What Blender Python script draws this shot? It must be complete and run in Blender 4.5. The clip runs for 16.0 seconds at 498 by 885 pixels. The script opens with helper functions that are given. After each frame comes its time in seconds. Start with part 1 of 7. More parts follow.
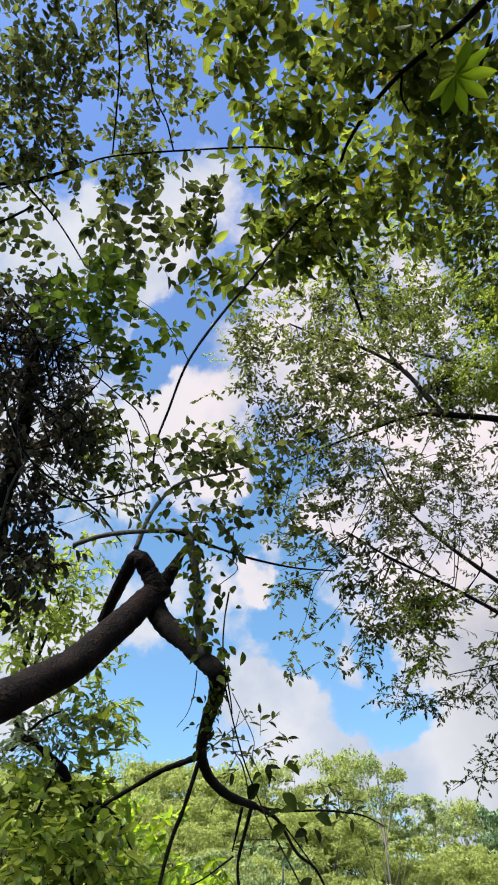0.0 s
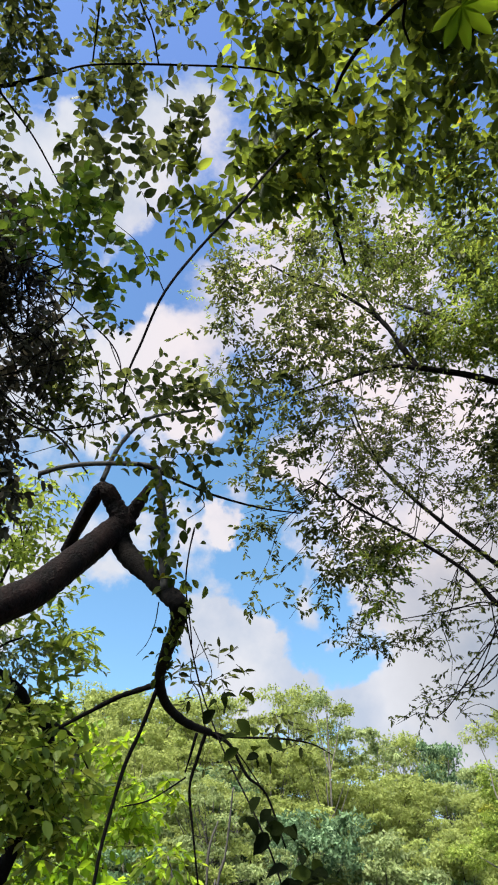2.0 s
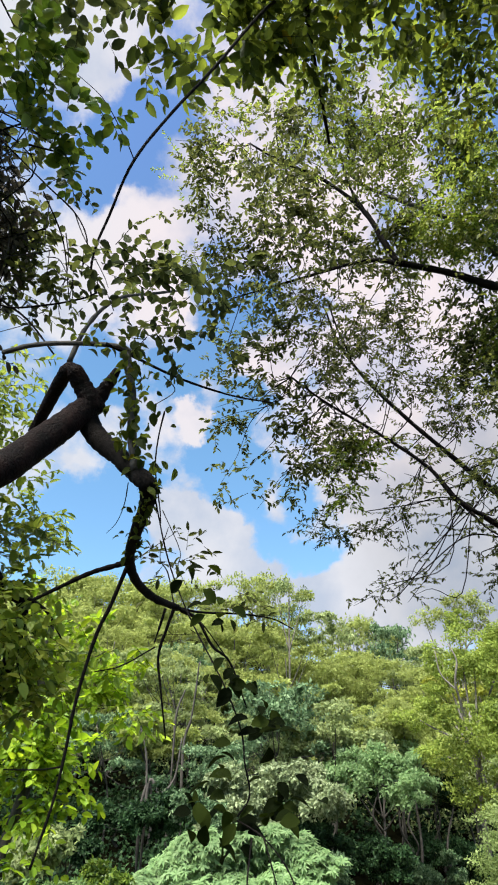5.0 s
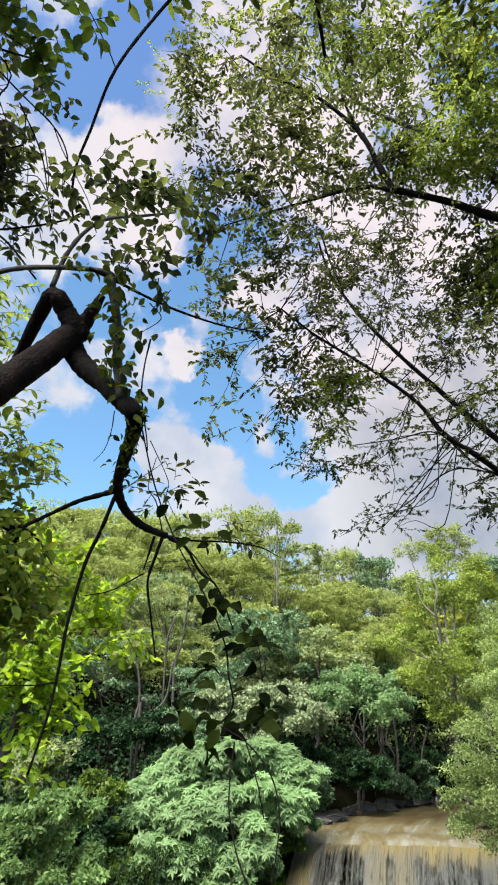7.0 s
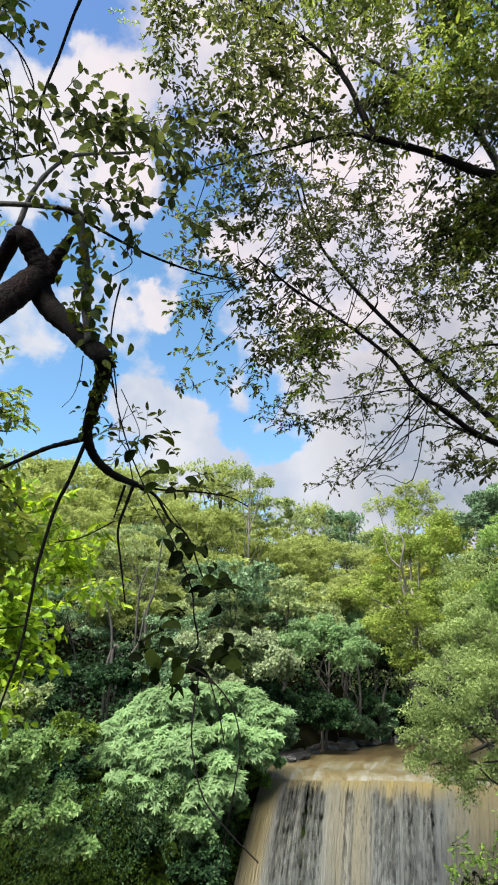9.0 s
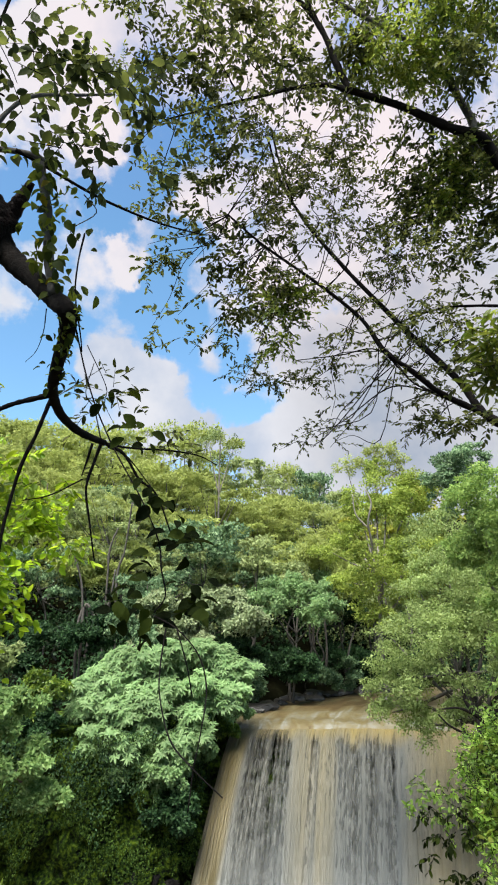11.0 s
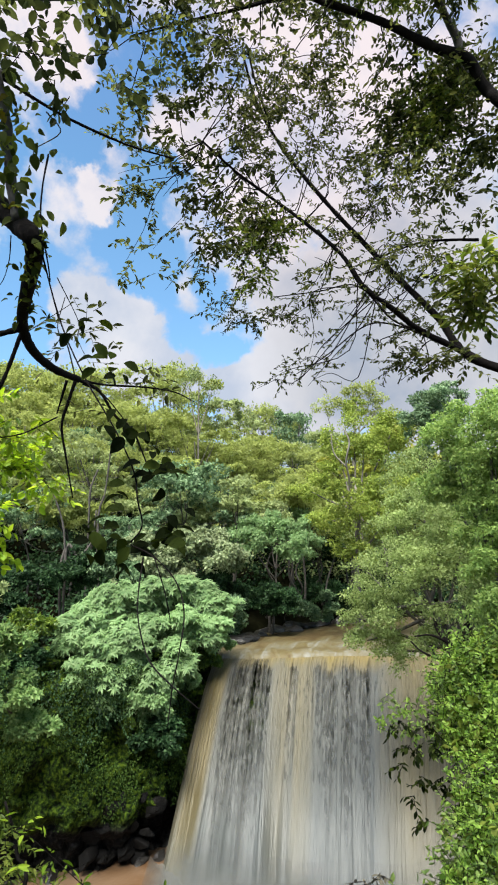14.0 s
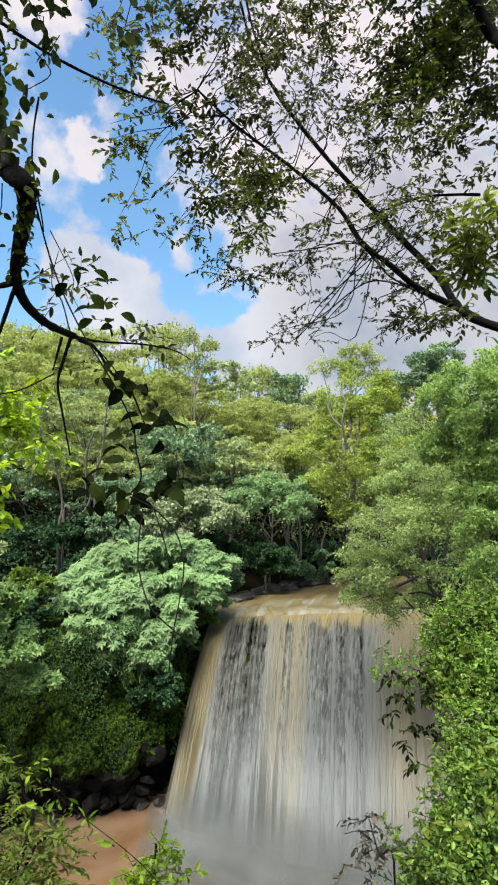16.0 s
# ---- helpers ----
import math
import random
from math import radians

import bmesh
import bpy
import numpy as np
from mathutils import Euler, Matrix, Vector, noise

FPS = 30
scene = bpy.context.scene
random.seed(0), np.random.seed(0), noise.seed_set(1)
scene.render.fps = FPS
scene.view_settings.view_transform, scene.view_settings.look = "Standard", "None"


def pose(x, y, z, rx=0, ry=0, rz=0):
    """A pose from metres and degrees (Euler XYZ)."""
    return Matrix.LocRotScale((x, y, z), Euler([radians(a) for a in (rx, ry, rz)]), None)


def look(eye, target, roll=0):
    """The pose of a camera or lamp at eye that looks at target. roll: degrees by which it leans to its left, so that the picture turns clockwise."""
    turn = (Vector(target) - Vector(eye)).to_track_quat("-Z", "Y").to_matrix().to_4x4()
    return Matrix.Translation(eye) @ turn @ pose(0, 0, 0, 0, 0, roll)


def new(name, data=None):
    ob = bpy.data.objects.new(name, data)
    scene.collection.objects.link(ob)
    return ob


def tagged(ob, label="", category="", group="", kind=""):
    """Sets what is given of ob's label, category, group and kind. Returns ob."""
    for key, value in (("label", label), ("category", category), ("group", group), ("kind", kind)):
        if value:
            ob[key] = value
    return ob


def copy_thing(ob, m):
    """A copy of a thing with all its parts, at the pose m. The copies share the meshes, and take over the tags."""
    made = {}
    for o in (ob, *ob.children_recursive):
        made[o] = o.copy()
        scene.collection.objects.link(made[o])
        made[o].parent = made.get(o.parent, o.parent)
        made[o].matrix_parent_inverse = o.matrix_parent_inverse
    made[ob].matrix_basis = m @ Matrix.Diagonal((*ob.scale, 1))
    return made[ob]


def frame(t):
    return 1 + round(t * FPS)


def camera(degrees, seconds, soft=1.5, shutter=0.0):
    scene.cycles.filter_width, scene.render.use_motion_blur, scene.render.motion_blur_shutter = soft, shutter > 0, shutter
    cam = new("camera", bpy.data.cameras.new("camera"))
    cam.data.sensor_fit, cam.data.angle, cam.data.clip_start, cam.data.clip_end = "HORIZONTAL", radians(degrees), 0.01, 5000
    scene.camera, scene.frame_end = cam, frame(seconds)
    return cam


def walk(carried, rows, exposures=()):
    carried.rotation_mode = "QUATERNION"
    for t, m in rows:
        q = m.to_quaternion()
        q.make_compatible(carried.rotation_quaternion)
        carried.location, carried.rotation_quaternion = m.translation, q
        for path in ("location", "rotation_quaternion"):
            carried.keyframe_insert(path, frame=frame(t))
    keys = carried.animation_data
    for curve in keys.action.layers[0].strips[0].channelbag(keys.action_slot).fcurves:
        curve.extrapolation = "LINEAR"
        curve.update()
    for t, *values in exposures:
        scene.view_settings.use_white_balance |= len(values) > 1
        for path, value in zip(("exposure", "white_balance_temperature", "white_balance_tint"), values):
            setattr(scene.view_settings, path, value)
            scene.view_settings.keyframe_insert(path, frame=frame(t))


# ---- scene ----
# The eye stands on a lookout at the origin, 1.6 m above the soil, and looks
# along +y into a wooded gorge with a waterfall.
PATH = [
    (0.0, pose(-0.000, -0.000, 1.600, 138.00, 0.00, -0.00)),
    (0.5, pose(0.003, 0.019, 1.604, 136.30, 0.24, -0.98)),
    (1.0, pose(0.004, 0.039, 1.606, 134.48, 0.04, -2.59)),
    (1.5, pose(-0.000, 0.048, 1.609, 133.80, -0.29, -3.73)),
    (2.0, pose(-0.000, 0.060, 1.606, 132.72, -0.33, -4.20)),
    (2.5, pose(0.003, 0.075, 1.599, 130.42, -0.25, -4.61)),
    (3.0, pose(0.002, 0.094, 1.597, 128.58, -0.14, -5.00)),
    (3.5, pose(0.003, 0.103, 1.593, 127.24, -0.06, -5.50)),
    (4.0, pose(0.003, 0.115, 1.592, 126.02, -0.03, -6.15)),
    (6.5, pose(0.025, 0.145, 1.550, 117.91, 0.16, -8.26)),
    (7.0, pose(0.028, 0.147, 1.549, 116.72, 0.18, -8.35)),
    (7.5, pose(0.033, 0.138, 1.539, 116.19, 0.19, -8.51)),
    (8.0, pose(0.036, 0.137, 1.533, 115.24, 0.21, -8.91)),
    (8.5, pose(0.043, 0.136, 1.526, 113.69, 0.15, -10.30)),
    (9.0, pose(0.051, 0.147, 1.520, 112.34, 0.20, -11.04)),
    (11.5, pose(0.073, 0.153, 1.486, 107.79, 1.11, -14.13)),
    (12.0, pose(0.081, 0.142, 1.474, 106.84, 1.11, -14.27)),
    (12.5, pose(0.081, 0.149, 1.469, 105.60, 1.15, -14.44)),
    (13.0, pose(0.082, 0.157, 1.464, 104.66, 1.23, -14.53)),
    (13.5, pose(0.085, 0.162, 1.461, 103.77, 1.68, -15.08)),
    (14.0, pose(0.086, 0.169, 1.459, 102.91, 2.04, -15.52)),
    (14.5, pose(0.085, 0.173, 1.452, 102.06, 2.19, -15.67)),
    (15.0, pose(0.084, 0.179, 1.442, 100.86, 2.17, -15.77)),
    (15.5, pose(0.082, 0.183, 1.434, 100.20, 2.19, -15.82)),
    (16.0, pose(0.078, 0.180, 1.423, 99.26, 2.15, -15.88)),
]
cam = camera(45.34, 16.0, soft=1.95)
walk(cam, PATH)

# ---------------------------------------------------------------- sky and sun
SUN_AZ, SUN_EL = 215.0, 60.0        # degrees, clockwise from +y, above the horizon


def bearing(az, el):
    a, e = radians(az), radians(el)
    return Vector((math.sin(a) * math.cos(e), math.cos(a) * math.cos(e), math.sin(e)))


world = bpy.data.worlds.new("world")
scene.world = world
world.use_nodes = True
wn, wl = world.node_tree.nodes, world.node_tree.links
wn.clear()


def wnode(kind, **values):
    n = wn.new(kind)
    for key, value in values.items():
        n.inputs[key].default_value = value
    return n


def wmath(op, a, b, clamp=False):
    n = wn.new("ShaderNodeMath")
    n.operation, n.use_clamp = op, clamp
    for slot, v in ((0, a), (1, b)):
        if isinstance(v, (int, float)):
            n.inputs[slot].default_value = v
        else:
            wl.new(v, n.inputs[slot])
    return n.outputs[0]


sky = wn.new("ShaderNodeTexSky")
sky.sky_type, sky.sun_disc = "NISHITA", False
sky.sun_elevation, sky.sun_rotation = radians(SUN_EL), radians(SUN_AZ)
sky.air_density, sky.dust_density, sky.ozone_density = 1.0, 0.1, 2.0
coords = wn.new("ShaderNodeTexCoord")
billow = wnode("ShaderNodeTexNoise", Scale=4.5, Detail=9.0, Roughness=0.58, Distortion=0.2)
wl.new(coords.outputs["Generated"], billow.inputs["Vector"])
wisp = wnode("ShaderNodeTexNoise", Scale=15.0, Detail=8.0, Roughness=0.6)
wl.new(coords.outputs["Generated"], wisp.inputs["Vector"])
cover = wmath("ADD", wmath("MULTIPLY", wmath("SUBTRACT", billow.outputs["Fac"], 0.5), 2.6), wmath("MULTIPLY", wmath("SUBTRACT", wisp.outputs["Fac"], 0.5), 3.0))
# bearing, elevation and radius in degrees of the cumulus near the hill, of the higher cloud, and of the open blue between them
LOW_CLOUD = [
    (-0.7, 26.3, 2.0), (2.0, 24.1, 2.4), (5.4, 21.2, 2.5), (10.3, 19.7, 2.2), (16.5, 18.0, 2.6), (20.8, 15.1, 2.6), (25.7, 20.5, 4.0), (31.0, 18.9, 4.5),
    (28.5, 28.3, 4.0), (36.9, 25.5, 5.0), (0.1, 35.0, 1.2), (20.0, 27.5, 3.0), (20.5, 22.0, 3.0), (38.0, 14.0, 5.0), (-26.0, 22.0, 6.0), (18.8, 34.1, 3.0),
]
HIGH_CLOUD = [
    (-4.9, 46.0, 2.5), (9.0, 40.0, 2.2), (25.1, 41.0, 4.5), (33.7, 36.0, 6.0), (15.2, 38.8, 3.0), (-11.5, 51.0, 3.5), (-14.9, 43.5, 2.6), (12.0, 53.7, 3.5), (-20.2, 63.2, 3.5),
    (-36.5, 63.5, 4.0), (-5.7, 51.5, 3.2), (0.5, 56.5, 3.0), (10.3, 63.2, 3.0), (20.0, 50.0, 3.0), (-14.1, 71.2, 2.5), (-39.7, 58.5, 4.0), (26.6, 58.8, 3.5), (-25.0, 45.0, 5.0),
]
OPEN_BLUE = [
    (-6.0, 28.1, 2.4), (-2.6, 38.5, 1.8), (3.7, 32.0, 1.9), (9.3, 23.9, 1.7), (12.6, 22.0, 1.4), (5.9, 28.0, 2.0), (5.4, 36.2, 1.7), (-9.3, 25.0, 3.0),
    (-5.1, 22.4, 2.0), (3.0, 42.0, 2.0), (-9.9, 38.0, 2.0), (-17.4, 54.7, 1.8), (-29.4, 67.5, 2.0), (-13.2, 58.2, 2.2), (42.3, 63.6, 3.0),
    (-22.2, 75.9, 3.5), (-46.5, 72.5, 4.5), (-56.4, 69.3, 5.0), (-35.4, 78.9, 4.0), (-68.0, 72.2, 5.0), (26.8, 77.7, 5.0), (52.8, 69.0, 5.0), (-15.0, 18.0, 4.0),
]
CLOUDS = [(*q, 1.25) for q in LOW_CLOUD] + [(-10.4, 29.7, 1.4, 0.7), (-2.1, 33.6, 1.2, 0.6), (-6.3, 58.9, 2.6, -0.5), (6.0, 45.5, 3.0, -0.5), (19.6, 60.7, 3.0, -0.4), (26.0, 58.5, 3.0, -0.3), (21.6, 30.2, 1.4, -0.9), (12.9, 27.4, 1.4, -0.9), (4.2, 32.6, 1.4, -0.9)] + [(*q, 0.9) for q in HIGH_CLOUD] + [(*q, -1.3) for q in OPEN_BLUE]
ruffle = wnode("ShaderNodeTexNoise", Scale=7.0, Detail=6.0, Roughness=0.6)
wl.new(coords.outputs["Generated"], ruffle.inputs["Vector"])
swing = wn.new("ShaderNodeVectorMath")
swing.operation = "MULTIPLY_ADD"
swing.inputs[1].default_value = (0.16, 0.16, 0.16)
wl.new(ruffle.outputs["Color"], swing.inputs[0])
wl.new(coords.outputs["Generated"], swing.inputs[2])
centred = wn.new("ShaderNodeVectorMath")
centred.operation = "ADD"
centred.inputs[1].default_value = (-0.08, -0.08, -0.08)
wl.new(swing.outputs["Vector"], centred.inputs[0])
ruffled = wn.new("ShaderNodeVectorMath")
ruffled.operation = "NORMALIZE"
wl.new(centred.outputs["Vector"], ruffled.inputs[0])
for az, el, size, weight in CLOUDS:
    dot = wn.new("ShaderNodeVectorMath")
    dot.operation = "DOT_PRODUCT"
    dot.inputs[1].default_value = bearing(az, el)
    wl.new(ruffled.outputs["Vector"], dot.inputs[0])
    ramp = wn.new("ShaderNodeMapRange")
    ramp.interpolation_type = "SMOOTHSTEP"
    ramp.inputs["From Min"].default_value = math.cos(radians(size * 1.8))
    ramp.inputs["From Max"].default_value = math.cos(radians(size * 0.2))
    ramp.inputs["To Max"].default_value = weight
    wl.new(dot.outputs["Value"], ramp.inputs["Value"])
    cover = wmath("ADD", cover, ramp.outputs["Result"])
mask = wn.new("ShaderNodeMapRange")
mask.interpolation_type = "SMOOTHSTEP"
mask.inputs["From Min"].default_value, mask.inputs["From Max"].default_value = -0.55, 0.85
wl.new(cover, mask.inputs["Value"])
puff = wnode("ShaderNodeTexNoise", Scale=6.0, Detail=7.0, Roughness=0.55)
wl.new(coords.outputs["Generated"], puff.inputs["Vector"])
tone = wn.new("ShaderNodeValToRGB")
tone.color_ramp.elements[0].position, tone.color_ramp.elements[1].position = 0.36, 0.56
tone.color_ramp.elements[0].color = (0.7, 0.755, 0.87, 1)
tone.color_ramp.elements[1].color = (1.0, 0.972, 0.99, 1)
wl.new(puff.outputs["Fac"], tone.inputs["Fac"])
blue = wn.new("ShaderNodeBackground")
blue.inputs["Strength"].default_value = 0.082
deep = wnode("ShaderNodeHueSaturation", Saturation=1.1, Value=1.0)
height = wn.new("ShaderNodeSeparateXYZ")
wl.new(coords.outputs["Generated"], height.inputs[0])
turn = wn.new("ShaderNodeMapRange")
turn.inputs["From Min"].default_value, turn.inputs["From Max"].default_value = 0.6, 0.98
turn.inputs["To Min"].default_value, turn.inputs["To Max"].default_value = 0.488, 0.51
wl.new(height.outputs["Z"], turn.inputs["Value"])
wl.new(turn.outputs["Result"], deep.inputs["Hue"])
wl.new(sky.outputs["Color"], deep.inputs["Color"])
wl.new(deep.outputs["Color"], blue.inputs["Color"])
white = wn.new("ShaderNodeBackground")
# the thin high cloud is brighter than the cumulus
glare = wn.new("ShaderNodeVectorMath")
glare.operation = "DOT_PRODUCT"
glare.inputs[1].default_value = bearing(20, 50)
wl.new(coords.outputs["Generated"], glare.inputs[0])
thin_cloud = wn.new("ShaderNodeMapRange")
thin_cloud.interpolation_type = "SMOOTHSTEP"
thin_cloud.inputs["From Min"].default_value, thin_cloud.inputs["From Max"].default_value = math.cos(radians(30)), math.cos(radians(6))
thin_cloud.inputs["To Min"].default_value, thin_cloud.inputs["To Max"].default_value = 0.0, 1.0
wl.new(glare.outputs["Value"], thin_cloud.inputs["Value"])
# the cloud base over the right end of the ridge is grey
base_dot = wn.new("ShaderNodeVectorMath")
base_dot.operation = "DOT_PRODUCT"
base_dot.inputs[1].default_value = bearing(31, 23)
wl.new(ruffled.outputs["Vector"], base_dot.inputs[0])
cloud_base = wn.new("ShaderNodeMapRange")
cloud_base.interpolation_type = "SMOOTHSTEP"
cloud_base.inputs["From Min"].default_value, cloud_base.inputs["From Max"].default_value = math.cos(radians(16)), math.cos(radians(5))
cloud_base.inputs["To Max"].default_value = 0.06
wl.new(base_dot.outputs["Value"], cloud_base.inputs["Value"])
wl.new(wmath("SUBTRACT", wmath("ADD", wmath("MULTIPLY", thin_cloud.outputs["Result"], 0.012), 0.252), cloud_base.outputs["Result"]), white.inputs["Strength"])
rosy = wn.new("ShaderNodeMix")
rosy.data_type = "RGBA"
rosy.inputs["A"].default_value, rosy.inputs["B"].default_value = (0.94, 0.99, 1.05, 1), (1.06, 0.98, 0.995, 1)
wl.new(thin_cloud.outputs["Result"], rosy.inputs["Factor"])
shaded = wn.new("ShaderNodeVectorMath")
shaded.operation = "MULTIPLY"
wl.new(tone.outputs["Color"], shaded.inputs[0])
wl.new(rosy.outputs["Result"], shaded.inputs[1])
wl.new(shaded.outputs["Vector"], white.inputs["Color"])
both = wn.new("ShaderNodeMixShader")
wl.new(mask.outputs["Result"], both.inputs["Fac"])
wl.new(blue.outputs[0], both.inputs[1])
wl.new(white.outputs[0], both.inputs[2])
wl.new(both.outputs[0], wn.new("ShaderNodeOutputWorld").inputs["Surface"])

sun = new("sun", bpy.data.lights.new("sun", "SUN"))
sun.data.energy, sun.data.angle, sun.data.color = 5.0, radians(42.0), (0.98, 0.965, 0.88)
sun.matrix_world = look(bearing(SUN_AZ, SUN_EL) * 100, (0, 0, 0))
scene.view_settings.exposure = 1.76


# ------------------------------------------------------------------ materials
def material(name):
    m = bpy.data.materials.new(name)
    m.use_nodes = True
    m.node_tree.nodes.clear()
    return m, m.node_tree.nodes, m.node_tree.links


def ramp_node(n, stops):
    r = n.new("ShaderNodeValToRGB")
    while len(r.color_ramp.elements) < len(stops):
        r.color_ramp.elements.new(0.5)
    for e, (p, c) in zip(r.color_ramp.elements, stops):
        e.position, e.color = p, (*c, 1)
    return r


def leaf_material(name, dark, mid, light, glow=0.4, gloss=0.45, spots=None, sheen=0.22):
    """Leaf: coloured blade from leaf to leaf, mottled, with light coming through it."""
    m, n, l = material(name)
    geo, place = n.new("ShaderNodeNewGeometry"), n.new("ShaderNodeTexCoord")
    stops = [(0.0, dark), (0.45, mid), (0.93, light)]
    if spots:
        stops += [(0.985, light), (0.99, spots)]
    r = ramp_node(n, stops)
    each, both, part_of = n.new("ShaderNodeObjectInfo"), n.new("ShaderNodeMath"), n.new("ShaderNodeMath")
    both.operation, part_of.operation = "ADD", "FRACT"
    l.new(geo.outputs["Random Per Island"], both.inputs[0])
    l.new(each.outputs["Random"], both.inputs[1])
    l.new(both.outputs[0], part_of.inputs[0])
    l.new(part_of.outputs[0], r.inputs["Fac"])
    patch = n.new("ShaderNodeTexNoise")
    patch.inputs["Scale"].default_value, patch.inputs["Detail"].default_value = 0.45, 3.0
    l.new(place.outputs["Object"], patch.inputs["Vector"])
    hue = n.new("ShaderNodeHueSaturation")
    shift = n.new("ShaderNodeMapRange")
    shift.inputs["From Min"].default_value, shift.inputs["From Max"].default_value = 0.3, 0.7
    shift.inputs["To Min"].default_value, shift.inputs["To Max"].default_value = 0.7, 1.35
    l.new(patch.outputs["Fac"], shift.inputs["Value"])
    l.new(shift.outputs["Result"], hue.inputs["Value"])
    l.new(r.outputs["Color"], hue.inputs["Color"])
    fine = n.new("ShaderNodeTexNoise")
    fine.inputs["Scale"].default_value = 60.0
    l.new(place.outputs["Object"], fine.inputs["Vector"])
    bump = n.new("ShaderNodeBump")
    bump.inputs["Strength"].default_value, bump.inputs["Distance"].default_value = 0.35, 0.01
    l.new(fine.outputs["Fac"], bump.inputs["Height"])
    p = n.new("ShaderNodeBsdfPrincipled")
    p.inputs["Roughness"].default_value = gloss
    p.inputs["Specular IOR Level"].default_value = sheen
    l.new(hue.outputs["Color"], p.inputs["Base Color"])
    l.new(bump.outputs["Normal"], p.inputs["Normal"])
    t = n.new("ShaderNodeBsdfTranslucent")
    warm = n.new("ShaderNodeHueSaturation")
    warm.inputs["Hue"].default_value, warm.inputs["Saturation"].default_value, warm.inputs["Value"].default_value = 0.49, 1.05, 1.5
    l.new(hue.outputs["Color"], warm.inputs["Color"])
    l.new(warm.outputs["Color"], t.inputs["Color"])
    mix = n.new("ShaderNodeMixShader")
    mix.inputs["Fac"].default_value = glow
    l.new(p.outputs[0], mix.inputs[1])
    l.new(t.outputs[0], mix.inputs[2])
    l.new(mix.outputs[0], n.new("ShaderNodeOutputMaterial").inputs["Surface"])
    return m


def rough_material(name, stops, scale, roughness=0.85, bump=0.5, depth=0.03, stretch=(1, 1, 1), grain=9.0, shine=0.5):
    """Bark, rock, soil: two scales of mottling and relief."""
    m, n, l = material(name)
    place, mapping = n.new("ShaderNodeTexCoord"), n.new("ShaderNodeMapping")
    mapping.inputs["Scale"].default_value = stretch
    l.new(place.outputs["Object"], mapping.inputs["Vector"])
    big, small = n.new("ShaderNodeTexNoise"), n.new("ShaderNodeTexNoise")
    big.inputs["Scale"].default_value, big.inputs["Detail"].default_value = scale, 8.0
    small.inputs["Scale"].default_value, small.inputs["Detail"].default_value = scale * grain, 6.0
    for t in (big, small):
        l.new(mapping.outputs["Vector"], t.inputs["Vector"])
    add = n.new("ShaderNodeMix")
    add.inputs["Factor"].default_value = 0.4
    l.new(big.outputs["Fac"], add.inputs["A"])
    l.new(small.outputs["Fac"], add.inputs["B"])
    r = ramp_node(n, stops)
    l.new(add.outputs["Result"], r.inputs["Fac"])
    b = n.new("ShaderNodeBump")
    b.inputs["Strength"].default_value, b.inputs["Distance"].default_value = bump, depth
    l.new(add.outputs["Result"], b.inputs["Height"])
    p = n.new("ShaderNodeBsdfPrincipled")
    p.inputs["Roughness"].default_value = roughness
    p.inputs["Specular IOR Level"].default_value = shine
    l.new(r.outputs["Color"], p.inputs["Base Color"])
    l.new(b.outputs["Normal"], p.inputs["Normal"])
    l.new(p.outputs[0], n.new("ShaderNodeOutputMaterial").inputs["Surface"])
    return m


# Dark end lifted and contrast flattened: haze over the hill painted into the leaves
LEAF_HILL_HAZY = leaf_material("leaf_hill_hazy", (0.158, 0.193, 0.054), (0.2, 0.235, 0.07), (0.242, 0.276, 0.092), 0.48, 0.65, None, 0.04)
LEAF_YELLOW = leaf_material("leaf_yellow", (0.115, 0.132, 0.02), (0.19, 0.208, 0.03), (0.25, 0.262, 0.045), 0.42)
# Dark green lowered to near black, so that hollows look shaded
LEAF_DARK_SHADED = leaf_material("leaf_dark_shaded", (0.0042, 0.0125, 0.0048), (0.0125, 0.033, 0.0115), (0.036, 0.072, 0.0265), 0.2, 0.55, None, 0.1)
LEAF_PALE = leaf_material("leaf_pale", (0.09676, 0.1702, 0.06555), (0.144, 0.23, 0.092), (0.1888, 0.2737, 0.1219), 0.42, 0.5, None, 0.14)
LEAF_OLIVE = leaf_material("leaf_olive", (0.1176, 0.1568, 0.05824), (0.1882, 0.233, 0.09408), (0.2576, 0.2968, 0.1344), 0.42, 0.6, None, 0.08)
LEAF_SILVER = leaf_material("leaf_silver", (0.0665, 0.098, 0.035), (0.1365, 0.182, 0.0665), (0.217, 0.259, 0.1155), 0.4, 0.5, None, 0.1)
LEAF_BANKTREE = leaf_material("leaf_bank_tree", (0.084, 0.122, 0.035), (0.15, 0.205, 0.064), (0.222, 0.276, 0.108), 0.45, 0.55, None, 0.1)
LEAF_SUNNY = leaf_material("leaf_sunny", (0.078, 0.136, 0.034), (0.145, 0.228, 0.058), (0.22, 0.3, 0.086), 0.45, 0.5, None, 0.1)
LEAF_TEAL = leaf_material("leaf_teal", (0.03623, 0.07084, 0.03381), (0.08452, 0.1433, 0.06762), (0.157, 0.2254, 0.1167), 0.28, 0.5, None, 0.12)
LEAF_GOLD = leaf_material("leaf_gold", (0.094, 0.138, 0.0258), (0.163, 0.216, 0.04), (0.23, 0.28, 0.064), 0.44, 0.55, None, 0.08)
LEAF_GREY = leaf_material("leaf_grey", (0.0966, 0.1288, 0.06037), (0.169, 0.2093, 0.1046), (0.2576, 0.2979, 0.169), 0.35, 0.55, None, 0.1)
